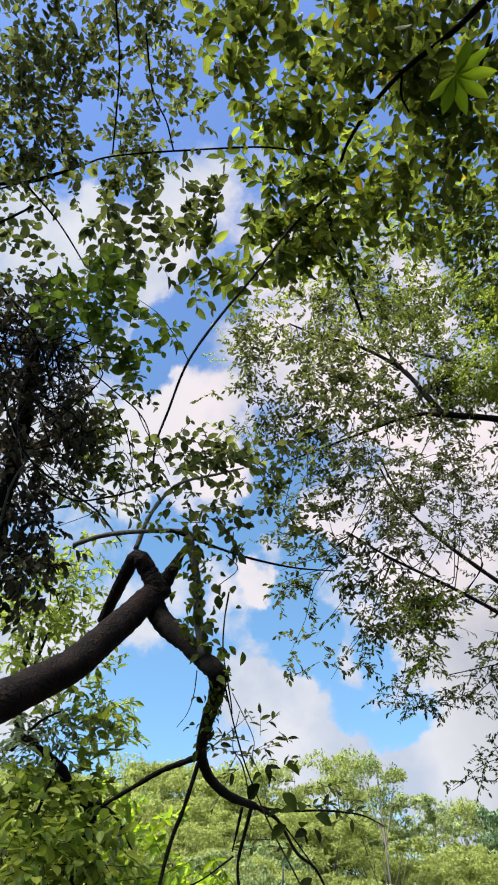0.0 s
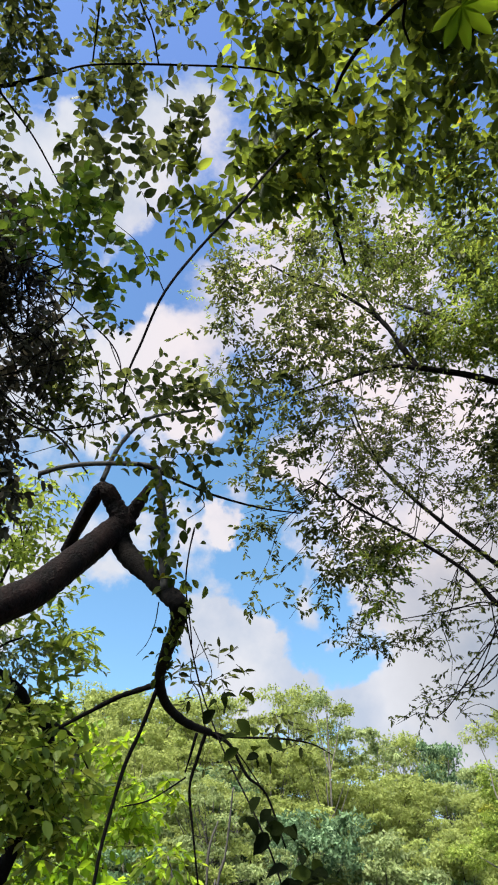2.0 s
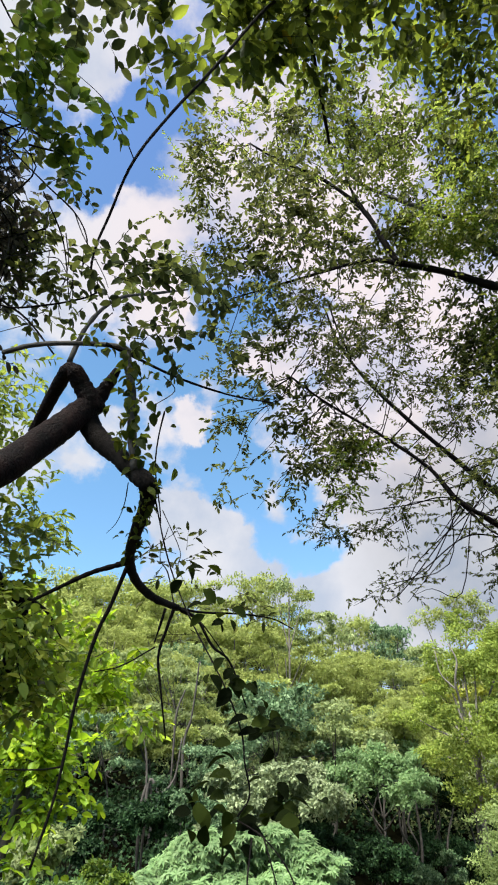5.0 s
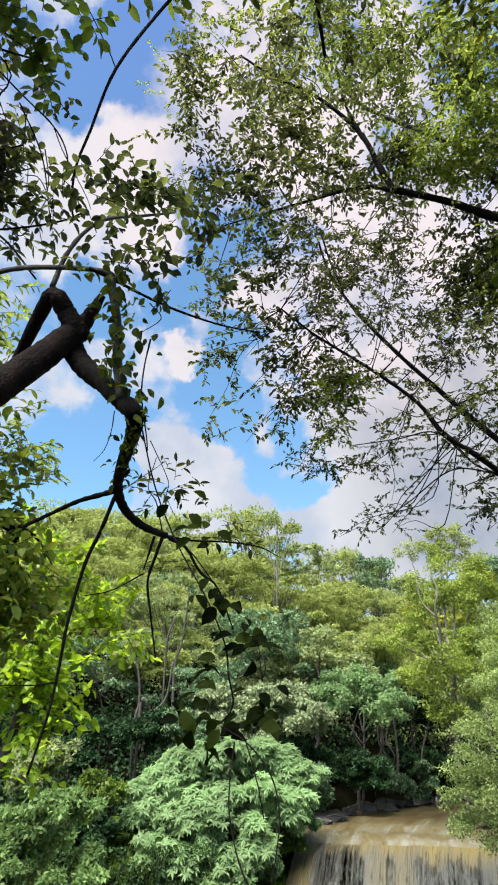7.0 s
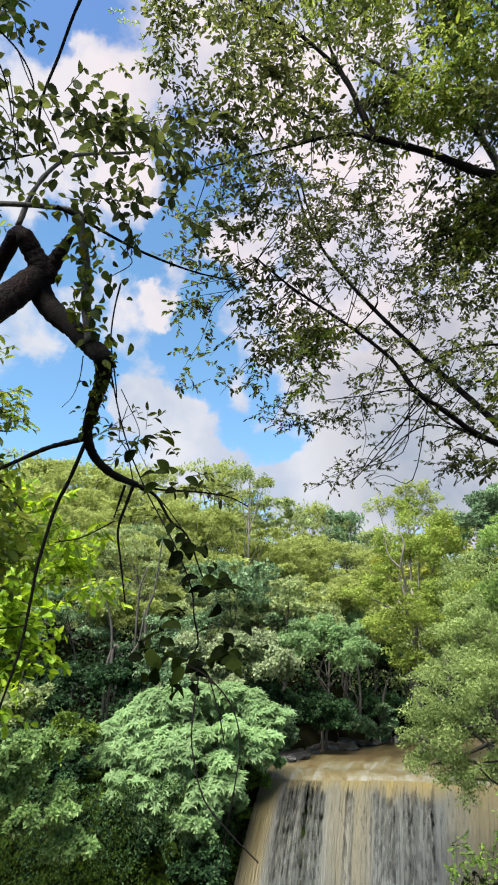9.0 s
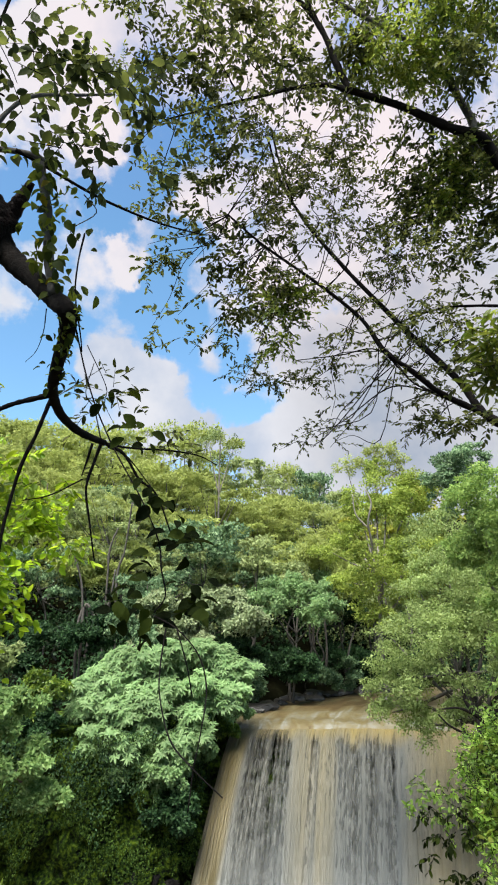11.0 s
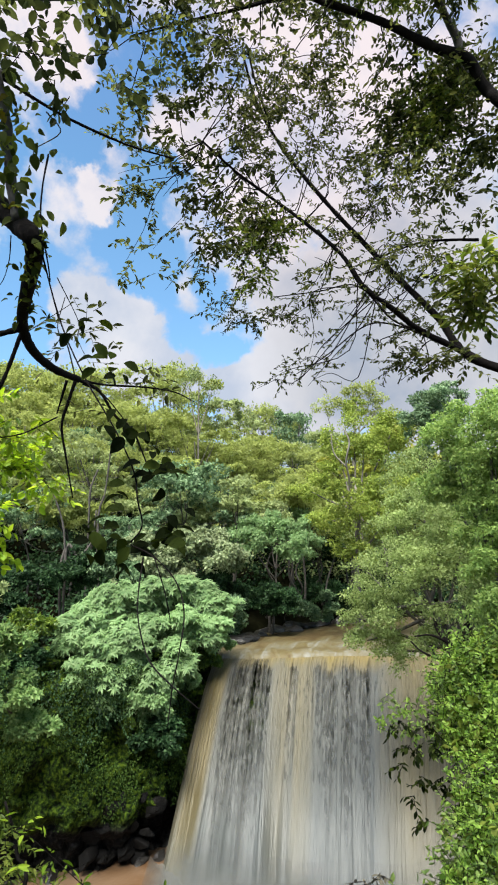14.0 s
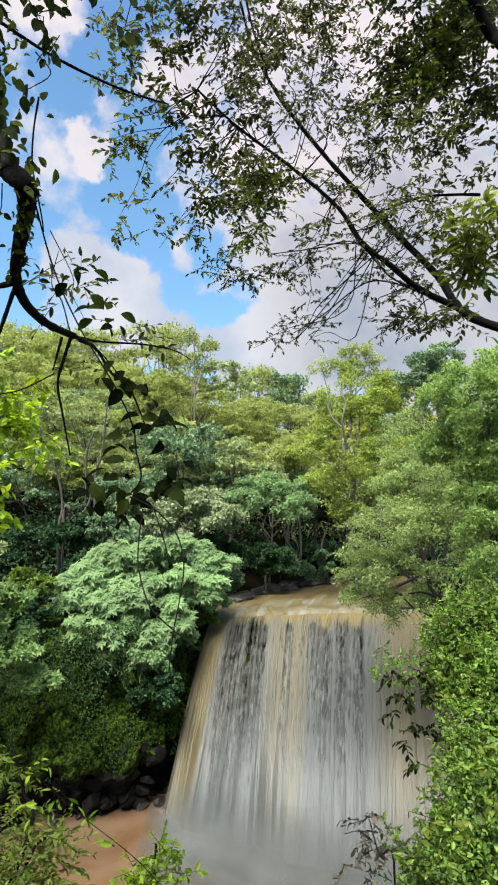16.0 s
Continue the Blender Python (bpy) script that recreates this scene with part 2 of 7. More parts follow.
LEAF_BANK = leaf_material("leaf_bank", (0.078, 0.158, 0.022), (0.215, 0.345, 0.056), (0.34, 0.47, 0.105), 0.52, 0.45, None, 0.25)
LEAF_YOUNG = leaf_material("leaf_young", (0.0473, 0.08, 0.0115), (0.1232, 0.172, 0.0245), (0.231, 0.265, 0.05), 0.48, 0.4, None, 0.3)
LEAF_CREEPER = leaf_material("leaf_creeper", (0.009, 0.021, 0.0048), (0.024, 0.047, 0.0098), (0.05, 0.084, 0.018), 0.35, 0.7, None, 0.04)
LEAF_SHRUB = leaf_material("leaf_shrub", (0.058, 0.112, 0.032), (0.112, 0.186, 0.06), (0.178, 0.255, 0.092), 0.4, 0.5, None, 0.12)
LEAF_FRESH = leaf_material("leaf_fresh", (0.0245, 0.0525, 0.0084), (0.0665, 0.1155, 0.0154), (0.147, 0.203, 0.0315), 0.42, 0.36, None, 0.4)
LEAF_LIME = leaf_material("leaf_lime", (0.0891, 0.1647, 0.01418), (0.1823, 0.297, 0.02363), (0.3172, 0.432, 0.0405), 0.5, 0.4)
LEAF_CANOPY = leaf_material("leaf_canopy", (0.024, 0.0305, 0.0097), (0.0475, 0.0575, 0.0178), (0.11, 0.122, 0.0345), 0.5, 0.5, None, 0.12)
LEAF_ROUND = leaf_material("leaf_round", (0.0185, 0.026, 0.0095), (0.044, 0.0565, 0.018), (0.104, 0.12, 0.032), 0.45, 0.55, None, 0.14)
# Split from LEAF_ROUND so the overhead leaves' shade could be set in their colour
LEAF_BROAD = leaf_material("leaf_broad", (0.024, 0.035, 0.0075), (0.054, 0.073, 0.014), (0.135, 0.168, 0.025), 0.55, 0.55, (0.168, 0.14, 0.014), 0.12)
# Vine leaf colour cut to near black, with the shade they hang in
LEAF_VINE_SHADED = leaf_material("leaf_vine_shaded", (0.0035, 0.006, 0.0012), (0.0072, 0.012, 0.002), (0.03, 0.044, 0.006), 0.36, 0.6, None, 0.04)
LEAF_DRY = leaf_material("leaf_dry", (0.021, 0.0189, 0.014), (0.0595, 0.0525, 0.035), (0.14, 0.1225, 0.084), 0.25, 0.7)
# BARK_DARK and BARK_RED are darkened to hold the forked tree's shade
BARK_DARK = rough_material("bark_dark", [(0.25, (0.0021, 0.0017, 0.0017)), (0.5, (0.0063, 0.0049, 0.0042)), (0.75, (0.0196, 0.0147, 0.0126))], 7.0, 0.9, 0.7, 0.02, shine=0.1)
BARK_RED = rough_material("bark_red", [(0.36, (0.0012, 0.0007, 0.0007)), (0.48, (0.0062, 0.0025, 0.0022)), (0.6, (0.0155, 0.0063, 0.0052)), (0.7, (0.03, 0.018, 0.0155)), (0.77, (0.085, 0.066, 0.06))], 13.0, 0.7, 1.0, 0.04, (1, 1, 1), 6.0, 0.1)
BARK_GREY = rough_material("bark_grey", [(0.3, (0.0175, 0.0147, 0.0119)), (0.55, (0.049, 0.042, 0.035)), (0.75, (0.112, 0.1015, 0.0875))], 5.0, 0.85, 0.6, 0.02)
BARK_PALE = rough_material("bark_pale", [(0.3, (0.0595, 0.0504, 0.0406)), (0.55, (0.14, 0.1246, 0.1015)), (0.75, (0.245, 0.2275, 0.196))], 2.0, 0.85, 0.5, 0.05)
ROCK = rough_material("wet_rock", [(0.3, (0.0028, 0.0024, 0.0021)), (0.5, (0.0098, 0.0084, 0.007)), (0.64, (0.0245, 0.021, 0.0182)), (0.78, (0.07, 0.063, 0.056))], 0.9, 0.45, 0.9, 0.15)
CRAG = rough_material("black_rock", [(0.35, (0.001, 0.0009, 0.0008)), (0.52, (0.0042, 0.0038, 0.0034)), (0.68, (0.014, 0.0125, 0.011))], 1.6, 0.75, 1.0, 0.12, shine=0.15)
# Soil colour is near black to hold the shade of the wooded hollows
SOIL = rough_material("forest_soil", [(0.3, (0.0014, 0.0017, 0.0008)), (0.5, (0.0042, 0.0042, 0.0021)), (0.7, (0.0098, 0.0105, 0.0049))], 0.5, 1.0, 0.8, 0.1, shine=0.0)


def moss_material():
    """Dark wet rock with moss on it where the rock is not undercut."""
    m, n, l = material("mossy_rock")
    place = n.new("ShaderNodeTexCoord")
    big, small = n.new("ShaderNodeTexNoise"), n.new("ShaderNodeTexNoise")
    big.inputs["Scale"].default_value, big.inputs["Detail"].default_value = 0.55, 9.0
    small.inputs["Scale"].default_value, small.inputs["Detail"].default_value = 7.0, 6.0
    for t in (big, small):
        l.new(place.outputs["Object"], t.inputs["Vector"])
    split = n.new("ShaderNodeSeparateXYZ")
    l.new(place.outputs["Object"], split.inputs[0])
    high = n.new("ShaderNodeMapRange")
    high.inputs["From Min"].default_value, high.inputs["From Max"].default_value = -8.5, -6.6
    l.new(split.outputs["Z"], high.inputs["Value"])
    grow = n.new("ShaderNodeMath")
    grow.operation = "MULTIPLY_ADD"
    grow.inputs[1].default_value, grow.inputs[2].default_value = 1.0, -0.62
    l.new(high.outputs["Result"], grow.inputs[0])
    tot = n.new("ShaderNodeMath")
    tot.operation = "ADD"
    l.new(grow.outputs[0], tot.inputs[0])
    l.new(big.outputs["Fac"], tot.inputs[1])
    fac = n.new("ShaderNodeMapRange")
    fac.inputs["From Min"].default_value, fac.inputs["From Max"].default_value = 0.42, 0.6
    l.new(tot.outputs[0], fac.inputs["Value"])
    stone = ramp_node(n, [(0.35, (0.0021, 0.0021, 0.0017)), (0.5, (0.0063, 0.0056, 0.0049)), (0.66, (0.0196, 0.0182, 0.0161))])
    moss = ramp_node(n, [(0.36, (0.0014, 0.0035, 0.0004)), (0.5, (0.012, 0.026, 0.0014)), (0.66, (0.05, 0.078, 0.0045))])
    l.new(small.outputs["Fac"], stone.inputs["Fac"])
    l.new(small.outputs["Fac"], moss.inputs["Fac"])
    c = n.new("ShaderNodeMix")
    c.data_type = "RGBA"
    l.new(fac.outputs["Result"], c.inputs["Factor"])
    l.new(stone.outputs["Color"], c.inputs["A"])
    l.new(moss.outputs["Color"], c.inputs["B"])
    b = n.new("ShaderNodeBump")
    b.inputs["Strength"].default_value, b.inputs["Distance"].default_value = 0.9, 0.12
    l.new(small.outputs["Fac"], b.inputs["Height"])
    p = n.new("ShaderNodeBsdfPrincipled")
    p.inputs["Roughness"].default_value, p.inputs["Specular IOR Level"].default_value = 0.9, 0.12
    l.new(c.outputs["Result"], p.inputs["Base Color"])
    l.new(b.outputs["Normal"], p.inputs["Normal"])
    l.new(p.outputs[0], n.new("ShaderNodeOutputMaterial").inputs["Surface"])
    return m


MOSS = moss_material()


def pool_material(name, low, high, scale, bump):
    """Silty brown water: opaque, with a gloss and ripples."""
    m, n, l = material(name)
    place = n.new("ShaderNodeTexCoord")
    w, f = n.new("ShaderNodeTexNoise"), n.new("ShaderNodeTexNoise")
    w.inputs["Scale"].default_value, w.inputs["Detail"].default_value, w.inputs["Distortion"].default_value = scale, 6.0, 0.6
    f.inputs["Scale"].default_value, f.inputs["Detail"].default_value = scale * 6, 5.0
    l.new(place.outputs["Object"], w.inputs["Vector"])
    l.new(place.outputs["Object"], f.inputs["Vector"])
    r = ramp_node(n, [(0.35, low), (0.62, high)])
    l.new(w.outputs["Fac"], r.inputs["Fac"])
    b = n.new("ShaderNodeBump")
    b.inputs["Strength"].default_value, b.inputs["Distance"].default_value = bump, 0.08
    l.new(f.outputs["Fac"], b.inputs["Height"])
    p = n.new("ShaderNodeBsdfPrincipled")
    p.inputs["Roughness"].default_value = 0.3
    l.new(r.outputs["Color"], p.inputs["Base Color"])
    l.new(b.outputs["Normal"], p.inputs["Normal"])
    l.new(p.outputs[0], n.new("ShaderNodeOutputMaterial").inputs["Surface"])
    return m


def river_material():
    """Silty river: brown upstream, drawn out into pale broken streaks before the lip (UV: along the lip, upstream)."""
    m, n, l = material("silty_river")
    uv, place = n.new("ShaderNodeTexCoord"), n.new("ShaderNodeMapping")
    place.inputs["Scale"].default_value = (30, 5, 1)
    l.new(uv.outputs["UV"], place.inputs["Vector"])
    streak, ripple = n.new("ShaderNodeTexNoise"), n.new("ShaderNodeTexNoise")
    streak.inputs["Scale"].default_value, streak.inputs["Detail"].default_value, streak.inputs["Distortion"].default_value = 1.0, 7.0, 0.8
    ripple.inputs["Scale"].default_value, ripple.inputs["Detail"].default_value = 3.5, 6.0
    l.new(place.outputs["Vector"], streak.inputs["Vector"])
    l.new(uv.outputs["Object"], ripple.inputs["Vector"])
    split = n.new("ShaderNodeSeparateXYZ")
    l.new(uv.outputs["UV"], split.inputs[0])
    near = n.new("ShaderNodeMapRange")
    near.interpolation_type = "SMOOTHSTEP"
    near.inputs["From Min"].default_value, near.inputs["From Max"].default_value = 0.12, 0.62
    near.inputs["To Min"].default_value, near.inputs["To Max"].default_value = 0.09, -0.16
    l.new(split.outputs["Y"], near.inputs["Value"])
    tot, mid = n.new("ShaderNodeMath"), n.new("ShaderNodeMath")
    l.new(streak.outputs["Fac"], tot.inputs[0])
    l.new(near.outputs["Result"], tot.inputs[1])
    mid.operation = "MULTIPLY_ADD"
    mid.inputs[1].default_value, mid.inputs[2].default_value = 0.35, -0.17
    l.new(ripple.outputs["Fac"], mid.inputs[0])
    both = n.new("ShaderNodeMath")
    l.new(tot.outputs[0], both.inputs[0])
    l.new(mid.outputs[0], both.inputs[1])
    r = ramp_node(n, [(0.3, (0.05, 0.033, 0.014)), (0.42, (0.072, 0.053, 0.0235)), (0.55, (0.088, 0.0705, 0.0335)), (0.66, (0.1, 0.0875, 0.056)), (0.76, (0.125, 0.118, 0.095))])
    l.new(both.outputs[0], r.inputs["Fac"])
    b = n.new("ShaderNodeBump")
    b.inputs["Strength"].default_value, b.inputs["Distance"].default_value = 0.8, 0.1
    l.new(both.outputs[0], b.inputs["Height"])
    p = n.new("ShaderNodeBsdfPrincipled")
    p.inputs["Roughness"].default_value = 0.35
    l.new(r.outputs["Color"], p.inputs["Base Color"])
    l.new(b.outputs["Normal"], p.inputs["Normal"])
    l.new(p.outputs[0], n.new("ShaderNodeOutputMaterial").inputs["Surface"])
    return m


POOL = pool_material("silty_pool", (0.0875, 0.0476, 0.0231), (0.1225, 0.0784, 0.0476), 0.35, 0.3)
RIVER = river_material()


def fall_material(name, gap, seed, wet=1.0):
    """Falling water: tan sheets, white broken water and thin places, drawn out down the fall (UV: along the lip, down).
    wet: below 1 puts shade into the colour.
    """
    m, n, l = material(name)
    uv = n.new("ShaderNodeTexCoord")

    def streak(sx, sy, detail, shift):
        mp = n.new("ShaderNodeMapping")
        mp.inputs["Scale"].default_value, mp.inputs["Location"].default_value = (sx, sy, 1), (shift, shift * 0.7, 0)
        l.new(uv.outputs["UV"], mp.inputs["Vector"])
        t = n.new("ShaderNodeTexNoise")
        t.inputs["Scale"].default_value, t.inputs["Detail"].default_value, t.inputs["Roughness"].default_value = 1.0, detail, 0.6
        l.new(mp.outputs["Vector"], t.inputs["Vector"])
        return t.outputs["Fac"]

    broad, thin, froth = streak(16, 0.5, 3, 3.1), streak(120, 1.8, 6, 7.7 + seed), streak(130, 16, 7, 1.9 + seed)
    split = n.new("ShaderNodeSeparateXYZ")
    l.new(uv.outputs["UV"], split.inputs[0])

    def mth(op, a, b, clamp=False):
        q = n.new("ShaderNodeMath")
        q.operation, q.use_clamp = op, clamp
        for slot, v in ((0, a), (1, b)):
            if isinstance(v, (int, float)):
                q.inputs[slot].default_value = v
            else:
                l.new(v, q.inputs[slot])
        return q.outputs[0]

    # the curtain is torn and grainy above, drawn out and blurred into spray below
    calm = n.new("ShaderNodeMapRange")
    calm.interpolation_type = "SMOOTHSTEP"
    calm.inputs["From Min"].default_value, calm.inputs["From Max"].default_value = 0.3, 0.8
    calm.inputs["To Min"].default_value, calm.inputs["To Max"].default_value = 1.0, 0.22
    l.new(split.outputs["Y"], calm.inputs["Value"])

    def calmed(v):
        return mth("ADD", mth("MULTIPLY", mth("SUBTRACT", v, 0.5), calm.outputs["Result"]), 0.5)

    thin, froth = calmed(thin), calmed(froth)

    def across(stops):
        r = n.new("ShaderNodeValToRGB")
        while len(r.color_ramp.elements) < len(stops):
            r.color_ramp.elements.new(0.5)
        for e, (at, v) in zip(r.color_ramp.elements, stops):
            e.position, e.color = at, (v, v, v, 1)
        l.new(mth("ADD", split.outputs["X"], mth("MULTIPLY", mth("SUBTRACT", broad, 0.5), 0.03)), r.inputs["Fac"])
        return r.outputs["Color"]

    # silt-laden tongues keep their tan, the rest breaks up, darker and bluer lower down
    stops = [(0.0, 0.5), (0.035, 0.7), (0.055, 1.0), (0.14, 1.0), (0.165, 0.12), (0.3, 0.05), (0.325, 0.22), (0.355, 0.38), (0.375, 0.18), (0.39, 0.42), (0.42, 0.3), (0.44, 0.05), (0.59, 0.03), (0.63, 0.4), (0.66, 0.7), (0.72, 0.65)]
    silt = mth("MULTIPLY", across(stops), mth("SUBTRACT", 1.05, mth("MULTIPLY", split.outputs["Y"], 0.25)))
    silt = mth("MAXIMUM", silt, mth("SUBTRACT", 0.8, mth("MULTIPLY", mth("ADD", split.outputs["Y"], mth("MULTIPLY", mth("SUBTRACT", broad, 0.5), 0.2)), 11.0), True))
    broken = mth("ADD", mth("MULTIPLY", split.outputs["Y"], 0.45), mth("ADD", mth("MULTIPLY", thin, 0.75), mth("MULTIPLY", froth, 0.45)))
    white = ramp_node(n, [(0.42, (0.045, 0.0445, 0.0375)), (0.62, (0.055, 0.057, 0.052)), (0.8, (0.0385, 0.043, 0.0425)), (1.0, (0.027, 0.0335, 0.037))])
    tan = ramp_node(n, [(0.35, (0.13, 0.09, 0.0256)), (0.65, (0.126, 0.0965, 0.0335)), (0.85, (0.104, 0.082, 0.0325)), (1.0, (0.086, 0.071, 0.0325))])
    l.new(broken, white.inputs["Fac"])
    l.new(broken, tan.inputs["Fac"])
    col = n.new("ShaderNodeMix")
    col.data_type = "RGBA"
    l.new(silt, col.inputs["Factor"])
    l.new(white.outputs["Color"], col.inputs["A"])
    l.new(tan.outputs["Color"], col.inputs["B"])
    bump = n.new("ShaderNodeBump")
    bump.inputs["Strength"].default_value, bump.inputs["Distance"].default_value = 0.9, 0.25
    l.new(mth("ADD", thin, mth("MULTIPLY", froth, 0.4)), bump.inputs["Height"])
    p = n.new("ShaderNodeBsdfPrincipled")
    p.inputs["Roughness"].default_value = 0.5
    # scales the colour's value; below 1 it paints the water as shaded
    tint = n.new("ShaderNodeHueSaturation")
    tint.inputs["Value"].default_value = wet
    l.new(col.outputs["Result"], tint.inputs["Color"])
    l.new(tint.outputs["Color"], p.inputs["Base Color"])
    l.new(bump.outputs["Normal"], p.inputs["Normal"])
    bands = streak(34, 0.7, 2, 4.4)
    worn = across([(0.0, 0.0), (0.165, 0.05), (0.19, 0.8), (0.235, 0.65), (0.265, 1.0), (0.3, 0.6), (0.32, 0.1), (0.35, 0.05), (0.365, 0.7), (0.385, 0.1), (0.43, 0.3), (0.48, 0.6), (0.5, 0.3), (0.535, 0.75), (0.55, 0.3), (0.575, 0.7), (0.59, 0.05), (0.75, 0.0)])
    hole = mth("ADD", mth("MULTIPLY", thin, 0.5), mth("ADD", mth("MULTIPLY", froth, 0.66), mth("ADD", mth("MULTIPLY", bands, 0.3), mth("MULTIPLY", mth("SUBTRACT", worn, 0.3), 0.3))))
    hole = mth("SUBTRACT", hole, mth("ADD", mth("MULTIPLY", silt, 0.1), mth("MULTIPLY", split.outputs["Y"], 0.24)))
    lip = mth("MULTIPLY", mth("SUBTRACT", mth("ADD", 0.06, mth("MULTIPLY", mth("SUBTRACT", bands, 0.5), 0.3)), split.outputs["Y"], True), 2.0)
    hole = mth("SUBTRACT", hole, lip)
    window = n.new("ShaderNodeMapRange")
    window.inputs["From Min"].default_value, window.inputs["From Max"].default_value = gap, gap + 0.2
    l.new(hole, window.inputs["Value"])
    clear = n.new("ShaderNodeBsdfTransparent")
    mix = n.new("ShaderNodeMixShader")
    l.new(window.outputs["Result"], mix.inputs["Fac"])
    l.new(p.outputs[0], mix.inputs[1])
    l.new(clear.outputs[0], mix.inputs[2])
    l.new(mix.outputs[0], n.new("ShaderNodeOutputMaterial").inputs["Surface"])
    return m


FALL = fall_material("falling_water", 0.66, 0.0)
# The rear curtain is the same water, darkened to paint shade behind the front
FALL_BACK_SHADED = fall_material("falling_water_behind_shaded", 0.72, 5.3, 0.6)


# ------------------------------------------------------------------- builders
def mesh_object(name, verts, faces, mat, parent=None, label="", smooth=True):
    me = bpy.data.meshes.new(name)
    me.from_pydata([tuple(v) for v in verts], [], faces)
    me.materials.append(mat)
    if smooth:
        me.polygons.foreach_set("use_smooth", [True] * len(me.polygons))
    me.update()
    ob = new(name, me)
    ob.parent = parent
    return tagged(ob, label)


def thing(name, place, label, category, group=""):
    ob = new(name)
    ob.empty_display_size = 0.2
    ob.location = place
    tagged(ob, label, category, group)
    return ob


def spline(points, per=6):
    """Points on a smooth line through the given ones."""
    p = [Vector(q) for q in points]
    p = [p[0] * 2 - p[1], *p, p[-1] * 2 - p[-2]]
    out = []
    for i in range(1, len(p) - 2):
        a, b, c, d = p[i - 1:i + 3]
        for k in range(per):
            t = k / per
            out.append(0.5 * (2 * b + (c - a) * t + (2 * a - 5 * b + 4 * c - d) * t * t + (3 * b - a - 3 * c + d) * t ** 3))
    out.append(p[-2])
    return out


def tube_data(points, r0, r1, sides, rough, seed, power=1.0):
    pts = np.array([tuple(p) for p in points])
    n = len(pts)
    tan = np.gradient(pts, axis=0)
    tan /= np.linalg.norm(tan, axis=1)[:, None] + 1e-9
    ref = np.array((0.31, 0.17, 0.93))
    s = np.cross(tan, ref)
    s /= np.linalg.norm(s, axis=1)[:, None] + 1e-9
    u = np.cross(s, tan)
    rng = np.random.default_rng(seed)
    r = r0 + (r1 - r0) * np.linspace(0, 1, n) ** power
    r = r[:, None] * (1 + rough * rng.standard_normal((n, sides)) * 0.5 + rough * rng.standard_normal((n, 1)))
    a = np.linspace(0, 2 * math.pi, sides, endpoint=False)
    v = pts[:, None] + r[..., None] * (s[:, None] * np.cos(a)[None, :, None] + u[:, None] * np.sin(a)[None, :, None])
    faces = [(i * sides + k, i * sides + (k + 1) % sides, (i + 1) * sides + (k + 1) % sides, (i + 1) * sides + k)
             for i in range(n - 1) for k in range(sides)]
    faces += [tuple(range(sides - 1, -1, -1)), tuple((n - 1) * sides + k for k in range(sides))]
    return v.reshape(-1, 3), faces


def limb(name, points, r0, r1, mat, parent, label="", sides=8, rough=0.06, per=6, power=1.0):
    """A tapering, slightly knobbly limb along a smooth line, as one part of its tree."""
    at = parent.location if parent else Vector()
    v, f = tube_data([p - at for p in spline(points, per)], r0, r1, sides, rough, len(points) + int(r0 * 1e4), power)
    return mesh_object(name, v, f, mat, parent, label)


# blades: (across, along, up) for a leaf 1 long and 1 wide
BLADE_FAR = (np.array(((0, 0, 0), (0.5, 0.45, 0.05), (0, 1, -0.08), (-0.5, 0.45, 0.05))), ((0, 1, 2, 3),))
BLADE_TINY = (np.array(((-0.35, 0.1, 0), (0.4, 0.35, 0.05), (-0.05, 1, -0.1))), ((0, 1, 2),))
BLADE = (np.array(((0, 0, 0), (0.3, 0.12, 0.05), (0.49, 0.38, 0.08), (0.4, 0.7, 0.03), (0, 1, -0.12), (-0.4, 0.7, 0.03), (-0.49, 0.38, 0.08), (-0.3, 0.12, 0.05))),
         ((0, 1, 2, 3, 4), (0, 4, 5, 6, 7)))
BLADE_NEAR = (np.array(((0, 0, 0), (0.2, 0.1, 0.04), (0.42, 0.3, 0.08), (0.5, 0.55, 0.07), (0.34, 0.8, 0.0), (0, 1.02, -0.12),
                        (-0.34, 0.8, 0.0), (-0.5, 0.55, 0.07), (-0.42, 0.3, 0.08), (-0.2, 0.1, 0.04),
                        (0, 0.3, 0.0), (0, 0.52, -0.01), (0, 0.76, -0.06))),
              ((0, 1, 2, 10), (10, 2, 3, 11), (11, 3, 4, 12), (12, 4, 5), (0, 10, 8, 9), (10, 11, 7, 8), (11, 12, 6, 7), (12, 5, 6)))


def unit(a):
    return a / (np.linalg.norm(a, axis=-1, keepdims=True) + 1e-9)


